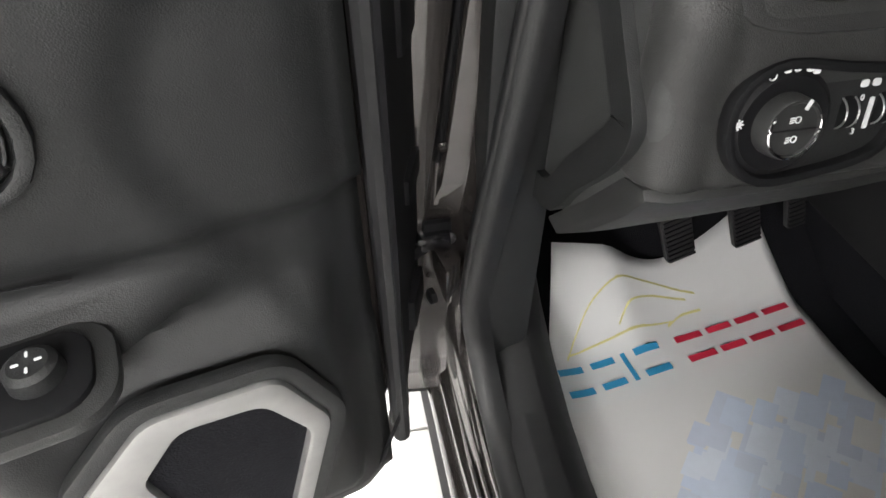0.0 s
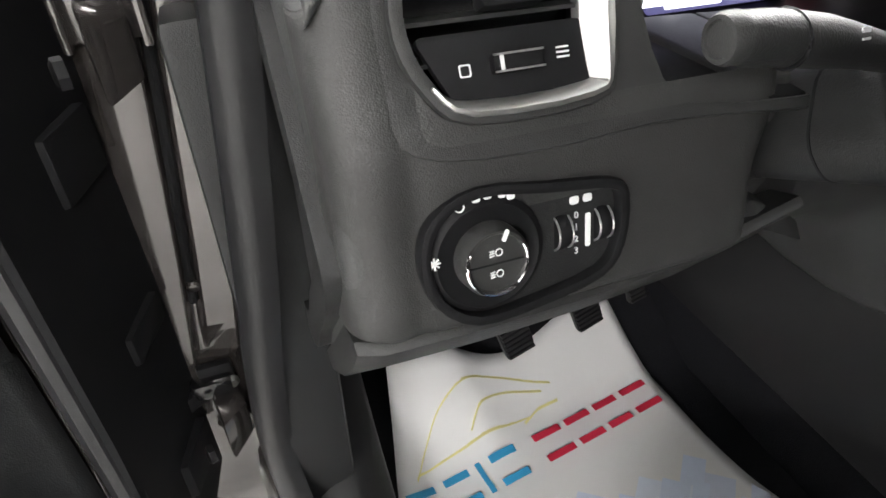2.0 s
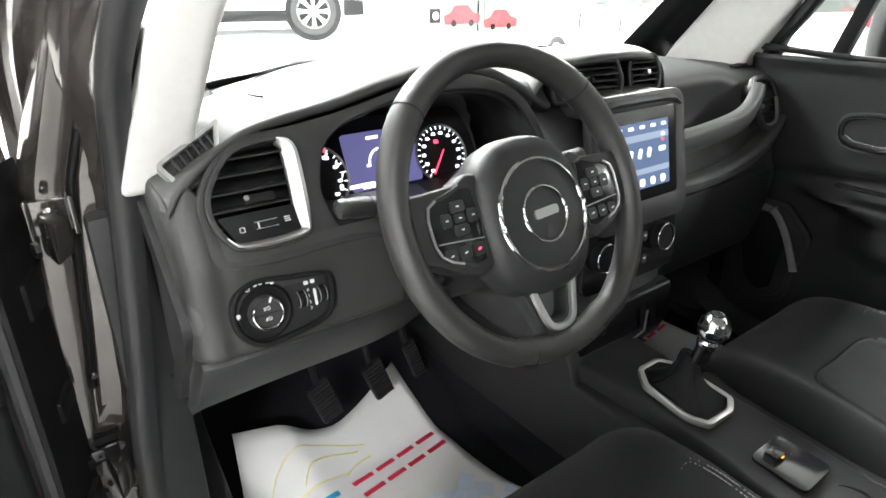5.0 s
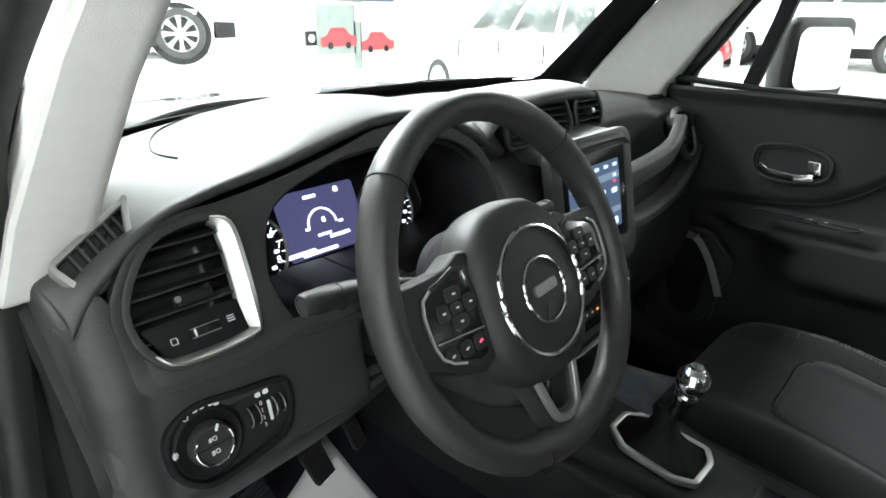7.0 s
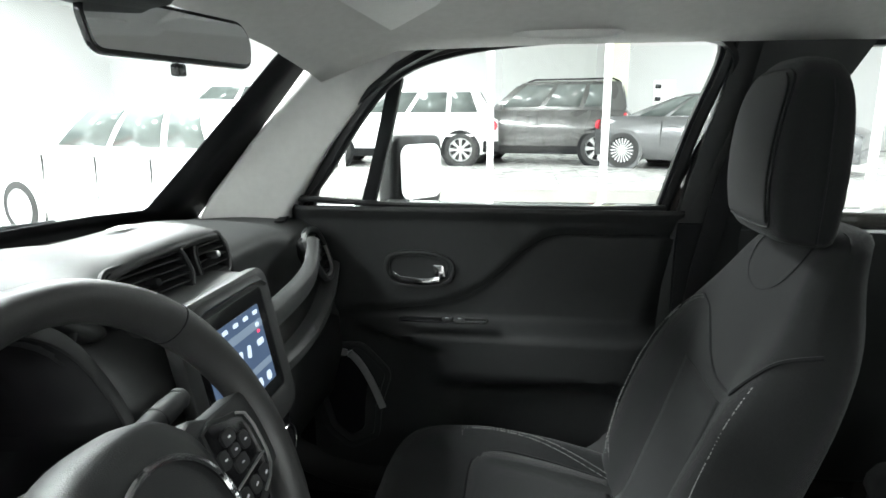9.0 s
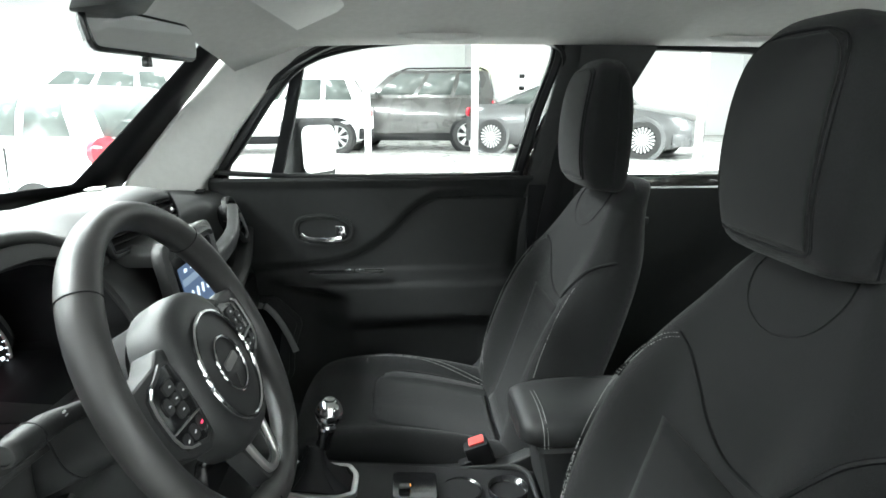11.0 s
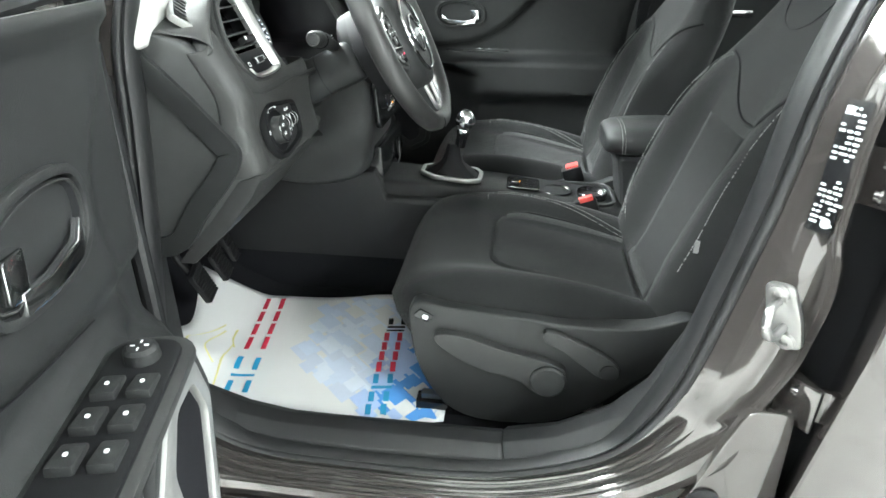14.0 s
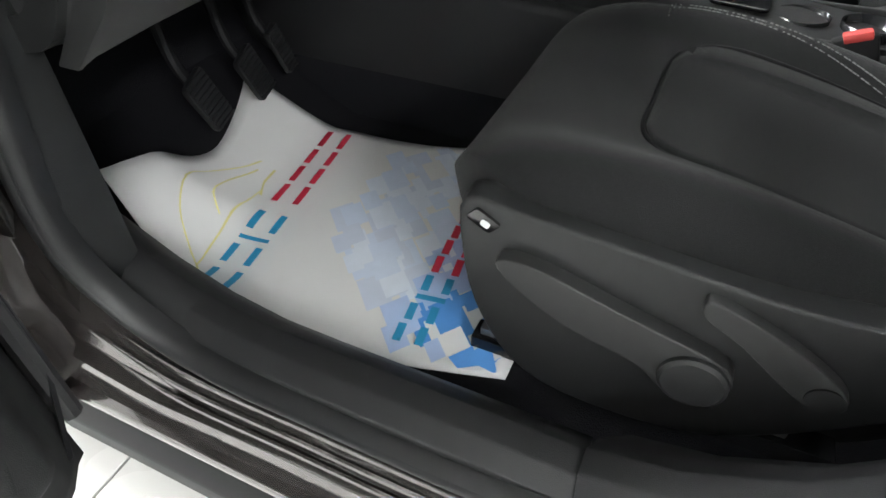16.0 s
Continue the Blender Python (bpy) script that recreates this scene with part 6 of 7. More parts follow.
for y in (.036, -.034):
    part("bolt", lathe([(.013, .006), (.012, .013), (.006, .014), (.005, .010)], KMx @ Matrix.Translation((0, y, 0)), 16), STEEL, striker)
label = thing("pillar_label", (-.81, -.59, .87), "black information label with white print on the door pillar", "label")
BM = basis((-.8397, -.566, .950), (-.81, -.58, .0), (.035, -.07, .99))
part("sheet", plate(round_rect(.030, .155, .003), BM, .0022), PIANO, label, bevel=.0004)
random.seed(4)
for j in range(22):
    y = .069 - j * .0064
    x = -.0125
    while x < .010:
        w = random.uniform(.003, .010)
        if random.random() < .72 and not 9 < j < 13:
            bar("print_line", x + w / 2, y, w, .0032, LABEL_INK, label, BM, 0, .0024, .0010)
        x += w + .0016
bar("print_block", .007, -.064, .011, .012, LABEL_INK, label, BM, 0, .0024, .0010)
bar("print_block", -.007, .066, .010, .010, LABEL_INK, label, BM, 0, .0024, .0010)

for y, z, r_ in ((.376, 1.022, .0125), (.379, .985, .005), (.373, 1.058, .005), (.388, .78, .006)):
    top(part("jamb_bolt", lathe([(r_, 0), (r_, .004), (r_ * .66, .006), (r_ * .6, .003), (.0, .003)], Matrix.Translation((-.846, y, z)) @ Matrix.Rotation(radians(90), 4, "X"), 20), PAINT), "dark grey painted jamb bolt", "bolt", "jamb bolts")
part("hinge_plate", box((-.846, .380, 1.022), (.046, .008, .044)), PAINT, left_side, bevel=.003)
for x in (-.822, -.870):
    part("hinge_flange", box((x, .374, 1.022), (.006, .016, .050)), PAINT, left_side, bevel=.002)
part("wiring_boot", tube(spline([(-.90, .43, .80), (-.93, .40, .80), (-.97, .37, .79), (-1.01, .345, .79)], 8), .020, 12, scale=lambda t: 1 + .12 * math.sin(t * 60)), RUBBER, left_side, "ribbed black wiring boot")
# added block that hides the bright floor and keeps the cavity dark
part("post_filler", loft([[(-.862, .412, z), (-.914, .418, z), (-.918, .445, z), (-.862, .445, z)] for z in (.29, .45, .63)]), MATTE, left_side, "black block added to darken the cavity behind the post", bevel=.006)
part("loom_bracket", loft([[(-.880, .398, z), (-.935, .366, z - .006), (-.938, .374, z - .006), (-.880, .412, z)] for z in (.895, .915)]), STEEL, left_side, bevel=.002)
part("wiring_sticker", box((-.941, .376, .775), (.040, .016, .052), Euler((0, 0, radians(-32))).to_matrix()), CAR_TAG, left_side, "pale sticker on the wiring boot", bevel=.004)
part("jamb_plug", lathe([(.024, 0), (.024, .003), (.0, .004)], basis((-.8755, -.500, .450), (0, 1, 0), (0, 0, 1)) @ Matrix.Rotation(math.pi, 4, "Y"), 28), MATTE, left_side, "flat grey rubber plug")

# ---- rear doors and tail ----
def rear_quarter(s):
    d = thing("rear_door", (s * .86, -.68, .40), "closed dark grey rear car door with window", "car door", "rear doors")

    def P(x, y, z):
        return Vector((s * x, y, z))
    part("skin", loft([[P(.80, y0 - .045, z), P(x0, y1, z), P(x1, y1, z), P(x1 + .006, y0 + .015, z)] for x0, x1, y0, y1, z in ((.76, .865, -.585, -1.25, .25), (.76, .885, -.590, -1.30, .36), (.76, .905, -.608, -1.32, .50), (.755, .925, -.628, -1.45, .75), (.75, .922, -.642, -1.55, .95), (.745, .900, -.634, -1.55, 1.05), (.745, .880, -.630, -1.55, 1.12))]), PAINT, d, bevel=.010, segs=3)
    part("belt_strip", loft([[P(x - .004, y, 1.070), P(x + .007, y, 1.072), P(x + .006, y, 1.090), P(x - .006, y, 1.092)] for x, y in ((.905, -.640), (.900, -1.05), (.894, -1.50))]), MATTE, d, "black weather strip below the glass", bevel=.002)
    part("crease", loft([[P(x - .004, y, z - .016), P(x + .004, y, z - .004), P(x + .004, y, z + .004), P(x - .004, y, z + .016)] for x, y, z in ((.926, -.632, .905), (.926, -1.05, .912), (.924, -1.48, .920))]), PAINT, d, "pressed crease along the door", bevel=.002)
    part("trim", box((s * .725, -1.10, .78), (.04, .82, .62)), VINYL, d, bevel=.02)
    fr = [P(.745, -.665, 1.115), P(.70, -.70, 1.30), P(.668, -.735, 1.45), P(.655, -.78, 1.488), P(.645, -1.0, 1.492), P(.65, -1.35, 1.47), P(.67, -1.50, 1.40), P(.745, -1.53, 1.115)]
    part("window_frame", sweep(spline(fr, 5), [(-.018, -.016), (.018, -.016), (.018, .022), (-.018, .022)], up=(s, 0, 0)), MATTE, d, "black window frame", bevel=.004)
    g = part("pane", loft([[P(.742, y, 1.10) for y in (-.66, -1.1, -1.52)], [P(.70, y, 1.30) for y in (-.69, -1.1, -1.52)], [P(.655, y, 1.48) for y in (-.75, -1.1, -1.46)]], closed=False), GLASS, d, "clear door glass")
    g.visible_shadow = False
    part("inner_pull", box((s * .702, -.92, .99), (.014, .07, .025)), CHROME, d, "chrome inner door handle", bevel=.006)
    # solid black block fills the gap in place of the shade inside
    part("door_gap", loft([[P(.70, -.585, z), P(.800, -.590, z), P(.800, -.72, z), P(.70, -.72, z)] for z in (.42, .7, .95, 1.10)]), MATTE, d, "black block for the shade in the door gap")
    for x, y, z in ((.842, -.628, .936), (.852, -.600, .618)):
        h = part("hinge", loft([[P(x - .030, y + .018, z + q), P(x + .014, y - .016, z + q), P(x + .010, y - .022, z + q), P(x - .060, y + .004, z + q)] for q in (-.036, .036)]), PAINT, d, "painted door hinge", bevel=.004)
        for q in (-.019, .019):
            part("hinge_bolt", lathe([(.012, 0), (.012, .003), (.0085, .004), (.0085, .009), (.0, .010)], basis((s * (x - .008), y + .001, z + q), (.79, s * .61, 0), (0, 0, 1)) @ Matrix.Rotation(math.pi, 4, "Y"), 16), PAINT, h)
        part("hinge_arm", loft([[P(x - .004, y - .022, z + q), P(x + .020, y - .070, z + q), P(x + .008, y - .075, z + q), P(x - .016, y - .03, z + q)] for q in (-.026, .026)]), PAINT, h, bevel=.004)
    return d


rear_quarter(-1)
rear_quarter(1)
tail = thing("car_tail", (0, -2.0, .6), "black trimmed tail and rear pillars of the car", "car tail", kind="structure")
for s in (-1, 1):
    part("rear_pillar", loft([[(s * x0, y0, z), (s * x0, y1, z), (s * x1, y1, z), (s * x1, y0, z)] for x0, x1, y0, y1, z in ((.66, .74, -1.56, -1.75, 1.0), (.64, .72, -1.56, -1.72, 1.12), (.60, .68, -1.54, -1.66, 1.35), (.54, .64, -1.52, -1.70, 1.52))]), PLASTIC, tail, bevel=.015)
    part("rear_pillar", loft([[(s * x0, y0, z), (s * x0, y1, z), (s * x1, y1, z), (s * x1, y0, z)] for x0, x1, y0, y1, z in ((.62, .72, -1.98, -2.12, 1.0), (.60, .70, -1.96, -2.10, 1.2), (.54, .64, -1.90, -2.05, 1.52))]), PLASTIC, tail, bevel=.015)
    part("side_wall", box((s * .76, -1.85, .75), (.10, .60, .72)), PLASTIC, tail, bevel=.02)
part("tailgate", box((0, -2.12, .76), (1.40, .10, .62)), PLASTIC, tail, bevel=.03)
part("header", box((0, -2.0, 1.535), (1.15, .12, .05)), LINER, tail, bevel=.02)
g = part("rear_pane", loft([[(x, -2.12, 1.06) for x in (-.62, 0, .62)], [(x, -2.03, 1.51) for x in (-.54, 0, .54)]], closed=False), GLASS, tail)
g.visible_shadow = False

# ---- belts, mirror, roof fittings ----
belt = thing("seat_belt", (.70, -.66, .72), "black webbing seat belt hanging on the pillar", "seat belt")
part("webbing", sweep([(.655, -.715, 1.335), (.668, -.672, 1.20), (.690, -.640, 1.0), (.702, -.62, .80), (.705, -.60, .60)], [(-.003, -.022), (.003, -.022), (.003, .022), (-.003, .022)], up=(.1, .9, .2)), MATTE, belt, bevel=.001)
part("webbing", sweep([(.655, -.720, 1.335), (.672, -.70, 1.15), (.700, -.675, .92), (.71, -.655, .70)], [(-.002, -.020), (.002, -.020), (.002, .020), (-.002, .020)], up=(.1, .9, .2)), FABRIC, belt)
part("guide", loft([[(.645, -.745, 1.33), (.645, -.69, 1.33), (.66, -.69, 1.33), (.66, -.745, 1.33)], [(.640, -.74, 1.37), (.640, -.70, 1.37), (.655, -.70, 1.37), (.655, -.74, 1.37)]]), PLASTIC, belt, bevel=.006)
rvm = thing("rear_view_mirror", (.03, .20, 1.45), "black framed rear view mirror on the windscreen", "rear view mirror")
MV = basis((.035, .210, 1.440), (.262, -.082, -.006), (.02, .12, .99))
ov = rounded([(-.135, .016), (-.122, .036), (.118, .036), (.135, .012), (.128, -.030), (-.124, -.034)], .018)
part("housing", loft([[MV @ Vector((x * k, y * k, z)) for x, y in ov] for z, k in ((-.035, .55), (-.02, .88), (0, 1.0), (.006, .98))]), PIANO, rvm, bevel=.003)
part("glass", plate(inset(ov, .006), MV, .002, z0=.006), mirror_mat, rvm, "silvered mirror glass")
part("stem", tube([MV @ Vector((.0, .0, -.03)), (.03, .235, 1.47), (.03, .225, 1.51)], .011, 12), PIANO, rvm)
part("tab", box(MV @ Vector((.0, -.040, -.004)), (.020, .012, .016)), PIANO, rvm, bevel=.003)
visor_c = thing("overhead_console", (.03, -.02, 1.54), "pale grey overhead console with lamps", "overhead console")
part("housing", loft([[(.03 - w, y, z), (.03 - w * .8, y, z - d_), (.03 + w * .8, y, z - d_), (.03 + w, y, z)] for y, w, z, d_ in ((.07, .10, 1.545, .01), (.03, .15, 1.565, .028), (-.10, .15, 1.572, .030), (-.16, .12, 1.574, .008))]), PILLAR, visor_c, bevel=.008)
part("lamp_lens", plate(round_rect(.09, .05, .02), basis((.03, -.04, 1.539), (1, 0, 0), (0, -1, 0)), .004), PILLAR, visor_c)
sensor = thing("mirror_sensor_pod", (-.03, .20, 1.49), "grey sensor cover behind the mirror", "sensor cover")
part("cover", loft([[(-.11, .19, 1.47), (.0, .19, 1.47), (.0, .26, 1.46), (-.11, .26, 1.46)], [(-.12, .15, 1.52), (.01, .15, 1.52), (.0, .24, 1.50), (-.11, .24, 1.50)]]), PLASTIC_LOW, sensor, bevel=.01)


def grab(s, y0, y1):
    gset = thing("roof_grab_handle", (s * .545, (y0 + y1) / 2, 1.51), "pale grey folding roof grab handle", "grab handle", "roof grab handles")
    part("bar", sweep(spline([(s * .565, y0, 1.525), (s * .545, y0 - .02, 1.505), (s * .54, (y0 + y1) / 2, 1.498), (s * .545, y1 + .02, 1.503), (s * .565, y1, 1.523)], 6), circle(.012, 10), up=(0, 0, 1)), PILLAR, gset)
    for y in (y0, y1):
        part("mount", box((s * .570, y, 1.522), (.03, .035, .025)), PILLAR, gset, bevel=.008)


grab(1, -.20, -.42)
grab(1, -1.0, -1.22)
for s in (-1, 1):
    v = thing("sun_visor", (s * .33, -.02, 1.52), "pale grey folded sun visor", "sun visor", "sun visors")
    part("board", loft([[(s * .12, y, z), (s * .50, y - .03, z - .012), (s * .50, y - .03, z - .032), (s * .12, y, z - .020)] for y, z in ((.06, 1.535), (.055, 1.538), (-.07, 1.565), (-.078, 1.566))]), PILLAR, v, bevel=.006)

# ---- footwell ----
def pedal(x, y, z, w, h, tilt, label_):
    p = thing("pedal", (x, y + .10, z), label_, "pedal", "pedals")
    m = basis((x, y, z), (1, .0, .0), (0, .22, .97)) @ Matrix.Rotation(radians(tilt), 4, "Z")
    part("pad", plate(rounded([(-w / 2, h / 2 - .008), (w / 2, h / 2), (w / 2 * .92, -h / 2 + .006), (-w / 2 * .92, -h / 2)], .008), m, .012, z0=-.006), RUBBER, p, "ribbed black rubber pad", bevel=.003)
    n = int(h / .009)
    for i in range(n):
        part("rib", box((0, 0, 0), (w * .84, .004, .004)), RUBBER, p).matrix_local = Matrix.Translation(-ORG[p]) @ m @ Matrix.Translation((0, -h / 2 + (i + .8) * h / (n + .6), .0075)) @ Matrix.Translation(ORG[p])
    part("arm", tube(spline([(x, y + .012, z + .01), (x, y + .05, z + .06), (x + .01, y + .09, z + .20), (x + .01, y + .14, z + .30)], 6), .009, 8), MATTE, p)


pedal(-.474, .457, .522, .050, .092, 17, "black ribbed rubber clutch pedal on its arm")
pedal(-.335, .486, .498, .050, .090, 17, "black ribbed rubber brake pedal on its arm")
pedal(-.218, .520, .487, .034, .095, 14, "black narrow accelerator pedal on its arm")

SHEET = mat("white_printed_paper", (.72, .72, .72), .62, var=.03, scale=5, bump=.02, bscale=120, stain=6)
BLUES = [mat("pale_blue_print_%s" % n, c, .6, var=.04) for n, c in (("light", (.62, .70, .84)), ("mid", (.44, .56, .80)), ("deep", (.10, .32, .74)), ("soft", (.70, .76, .86)), ("grey", (.60, .66, .78)))]
INK_BLUE = mat("teal_blue_ink", (.03, .30, .55), .5, var=.05)
INK_RED = mat("crimson_ink", (.62, .03, .07), .5, var=.05)
INK_YELLOW = mat("yellow_ink", (.82, .77, .36), .5, var=.05)


def mat_z(x, y):
    z = floor_z(y) + .002
    z += .014 * smooth((-.62 - x) / .07) * smooth((y - .05) / .3) + .115 * smooth((-.40 - x) / .24) * smooth((y - .37) / .17)
    z += .004 * math.sin(9 * x + 5) * math.sin(7 * y + 1) + .010 * math.exp(-((x + .53 + .25 * (y - .45)) / .035) ** 2) * smooth((y - .33) / .1)
    return z


def mat_left(y):
    return curve_at([(-.09, -.634), (-.03, -.650), (.05, -.668), (.22, -.684), (.34, -.684), (.45, -.660), (.62, -.625)], y)


def mat_right(y):
    return curve_at([(-.09, -.165), (.13, -.168), (.22, -.196), (.30, -.208), (.40, -.212), (.48, -.218), (.62, -.225)], y)


def mat_point(u, v, lift=0.0):
    x = mat_left(.1) * (1 - u) + mat_right(.1) * u
    ytop = .510 + .10 * u - .030 * math.sin(math.pi * u)
    y = -.09 + v * (ytop + .09)
    a, b = mat_left(y), mat_right(y)
    x = a * (1 - u) + b * u
    return Vector((x, y, mat_z(x, y) + lift))


def printed(pts, lift):
    """A printed shape on the sheet, from (x, y) places."""
    bm = bmesh.new()
    a, b, c, d = [Vector(p) for p in pts]
    g = [[(a.lerp(b, i / 4)).lerp(d.lerp(c, i / 4), j / 4) for i in range(5)] for j in range(5)]
    vs = [[bm.verts.new((p.x, p.y, mat_z(p.x, p.y) + lift)) for p in r] for r in g]
    for j in range(4):
        for i in range(4):
            bm.faces.new((vs[j][i], vs[j][i + 1], vs[j + 1][i + 1], vs[j + 1][i]))
    return bm


mat_thing = thing("floor_mat", (-.42, .2, .336), "white paper floor mat printed with blue diamonds and colour lettering bars", "floor mat", "paper floor mats")
part("sheet", loft([[mat_point(i / 24, j / 30) for i in range(25)] for j in range(31)], closed=False), SHEET, mat_thing, solid=.0016)
random.seed(11)
for k in range(330):
    y = -.075 + .36 * random.random() ** 1.25
    x = random.uniform(-.645 if y < .10 else -.60, -.20)
    fade = .25 - .20 * max(0, (-.50 - x) / .15)
    if y > fade * random.uniform(.75, 1.1):
        continue
    r = random.uniform(.018, .042)
    far_ = y + .08 + .30 * max(0, x + .58)
    c = BLUES[2] if far_ < random.uniform(.07, .16) else (BLUES[1] if far_ < random.uniform(.14, .25) else BLUES[random.choice((0, 3, 3, 4))])
    pts = [(x - r, y - r * .25), (x - r * .15, y - r * .9), (x + r, y + r * .25), (x + r * .15, y + r * .9)]
    pts = [(min(max(px, mat_left(py) + .006), -.19), max(py, -.076)) for px, py in pts]
    part("printed_diamond", printed(pts, .0012 + (.00007 * k) % .0018), c if random.random() > .10 else SHEET, mat_thing)


def bar_block(x, y, w, h, t, ink, lift, solid_bar=False):
    """A plain printed shape: one bar, or two slim bars of width t."""
    lean = .14

    def q(a, b):
        return (x + a - lean * b, y + lean * a + b)
    strokes = [((0, 0), (w, h))] if solid_bar else [((0, 0), (w, t)), ((0, h - t), (w, h))]
    for (a0, b0), (a1, b1) in strokes:
        part("lettering_bar", printed([q(a0, b0), q(a1, b0), q(a1, b1), q(a0, b1)], lift), ink, mat_thing)


# dealer mark as plain bars in its colours
for x, w, ink in ((-.664, .043, INK_BLUE), (-.606, .040, INK_BLUE), (-.553, .008, INK_BLUE), (-.530, .044, INK_BLUE), (-.452, .050, INK_RED), (-.391, .046, INK_RED), (-.334, .044, INK_RED), (-.278, .050, INK_RED)):
    bar_block(x, .318 + .14 * (x + .655), w, .050, .0115, ink, .0036, w < .02)
for i, (x, w) in enumerate(((-.632, .030), (-.594, .030), (-.555, .009), (-.538, .030), (-.500, .034), (-.460, .032), (-.422, .030), (-.386, .034), (-.346, .007), (-.332, .009), (-.316, .028))):
    bar_block(x, .026 + .05 * (x + .632), w, .042, .0115, INK_BLUE if i < 4 else (INK_RED if i < 8 else MATTE), .0042, w < .012)
for pts in ([(-.660, .385), (-.635, .42), (-.60, .455), (-.54, .482), (-.47, .487), (-.40, .47)], [(-.655, .392), (-.60, .404), (-.53, .418), (-.46, .43)], [(-.56, .425), (-.53, .455), (-.48, .468), (-.42, .462)], [(-.47, .42), (-.44, .437), (-.40, .442)]):
    line = spline([(x + .014, y, 0) for x, y in pts], 5)
    part("printed_line", loft([[(p.x, p.y - .0028, mat_z(p.x, p.y) + .0022), (p.x, p.y + .0028, mat_z(p.x, p.y) + .0022)] for p in line], closed=False), INK_YELLOW, mat_thing)
copy_thing(mat_thing, pose(.42, .21, .336))
# ---- showroom ----
top(part("wall_north", box((5, 13.1, 2.2), (34, .2, 4.6)), WALL), "plain white showroom wall", "wall", kind="structure")
top(part("wall_south", box((5, -11.1, 2.2), (34, .2, 4.6)), WALL), "plain white showroom wall", "wall", kind="structure")
top(part("wall_east", box((18.1, 1, 2.2), (.2, 24, 4.6)), WALL), "plain white showroom wall", "wall", kind="structure")
top(part("wall_west", box((-9.1, 1, 2.2), (.2, 24, 4.6)), WALL), "plain white showroom wall", "wall", kind="structure")
top(part("ceiling", box((5, 1, 4.55), (34, 24.4, .1)), WALL), "white showroom ceiling", "ceiling", kind="structure")
DIFFUSER = glow("white_lamp_diffuser", (.96, .985, 1.0), 6.0)


def ceiling_fixture(x, y, sx, sy, watts):
    f = thing("ceiling_light", (x, y, 4.46), "white rectangular ceiling light panel", "ceiling light", "ceiling lights")
    part("frame", ring_plate(round_rect(sx, sy, .03), round_rect(sx - .1, sy - .1, .02), Matrix.Translation((x, y, 4.42)), .08), WALL, f, bevel=.005)
    part("diffuser", box((x, y, 4.47), (sx - .1, sy - .1, .02)), DIFFUSER, f, "glowing white diffuser")
    ceiling_lamp(x, y, 4.40, sx - .1, sy - .1, watts)


for x in (-5.5, -.2, 5.2, 12.0):
    for y in (-5.5, 3.4, 9.5):
        ceiling_fixture(x, y, 2.6, 1.6, 420 if x > 10 else (1250 if y == 3.4 and x > -1 else ((620 if y < 0 and x < 1 else 850) if x > -1 else (600 if y < 0 else 380))))

# inner glass wall posts
for x, y in ((6.3, .15), (6.3, -1.12), (6.3, 1.9), (6.3, -3.9)):
    p = thing("partition_post", (x, y, 0), "slim white glazing post between floor and ceiling", "post", "glazing posts")
    part("post", box((x, y, 2.25), (.06, .075, 4.5)), WALL, p, bevel=.006)
    part("foot", box((x, y, .03), (.10, .12, .06)), WALL, p, bevel=.008)
COLUMN = mat("pale_green_cream_paint", (.66, .68, .48), .7, var=.04, scale=6)
top(part("column", box((14.6, -2.35, 2.25), (.45, .50, 4.5)), COLUMN, bevel=.02), "pale cream green square column", "column")
PANEL = mat("pale_grey_wall_panel", (.52, .53, .52), .6, var=.03, scale=6)
top(part("wall_panel", box((16.6, -.85, 1.9), (.10, 2.5, 3.8)), PANEL, bevel=.02), "pale grey display wall panel", "wall panel")
kiosk = thing("brochure_stand", (15.2, -3.6, 0), "slim white brochure stand with dark leaflets", "brochure stand")
part("board", box((15.2, -3.6, 1.1), (.08, .5, 2.2)), WALL, kiosk, bevel=.01)
for z in (1.45, 1.75, 2.05):
    part("leaflet", box((15.155, -3.45, z), (.02, .14, .10)), PIANO, kiosk, bevel=.003)

# ---- parked cars ----
CAR_WHITE = mat("white_car_paint", (.80, .80, .79), .25, coat=.8, var=.02)
CAR_GREY = mat("mid_grey_car_paint", (.062, .062, .060), .28, metal=.35, coat=.8, var=.04)
CAR_SILVER = mat("graphite_car_paint", (.12, .122, .125), .25, metal=.45, coat=.8, var=.04)
CAR_GLASS = mat("tinted_car_glass", (.10, .115, .11), .08, var=.05)
TYRE = mat("black_tyre_rubber", (.03, .03, .03), .75, var=.2)
RIM = mat("silver_alloy_rim", (.60, .60, .60), .3, metal=.7, var=.05)
LAMP_RED = mat("red_tail_lamp_plastic", (.55, .03, .05), .15, coat=.8, var=.1)
LAMP_CLEAR = mat("clear_headlamp_plastic", (.70, .72, .73), .12, coat=.8, var=.1)


def table(tab, x):
    for (a, p), (b, q) in zip(tab, tab[1:]):
        if x <= b:
            k = max(0, (x - a) / (b - a))
            return p + (q - p) * k
    return tab[-1][1]


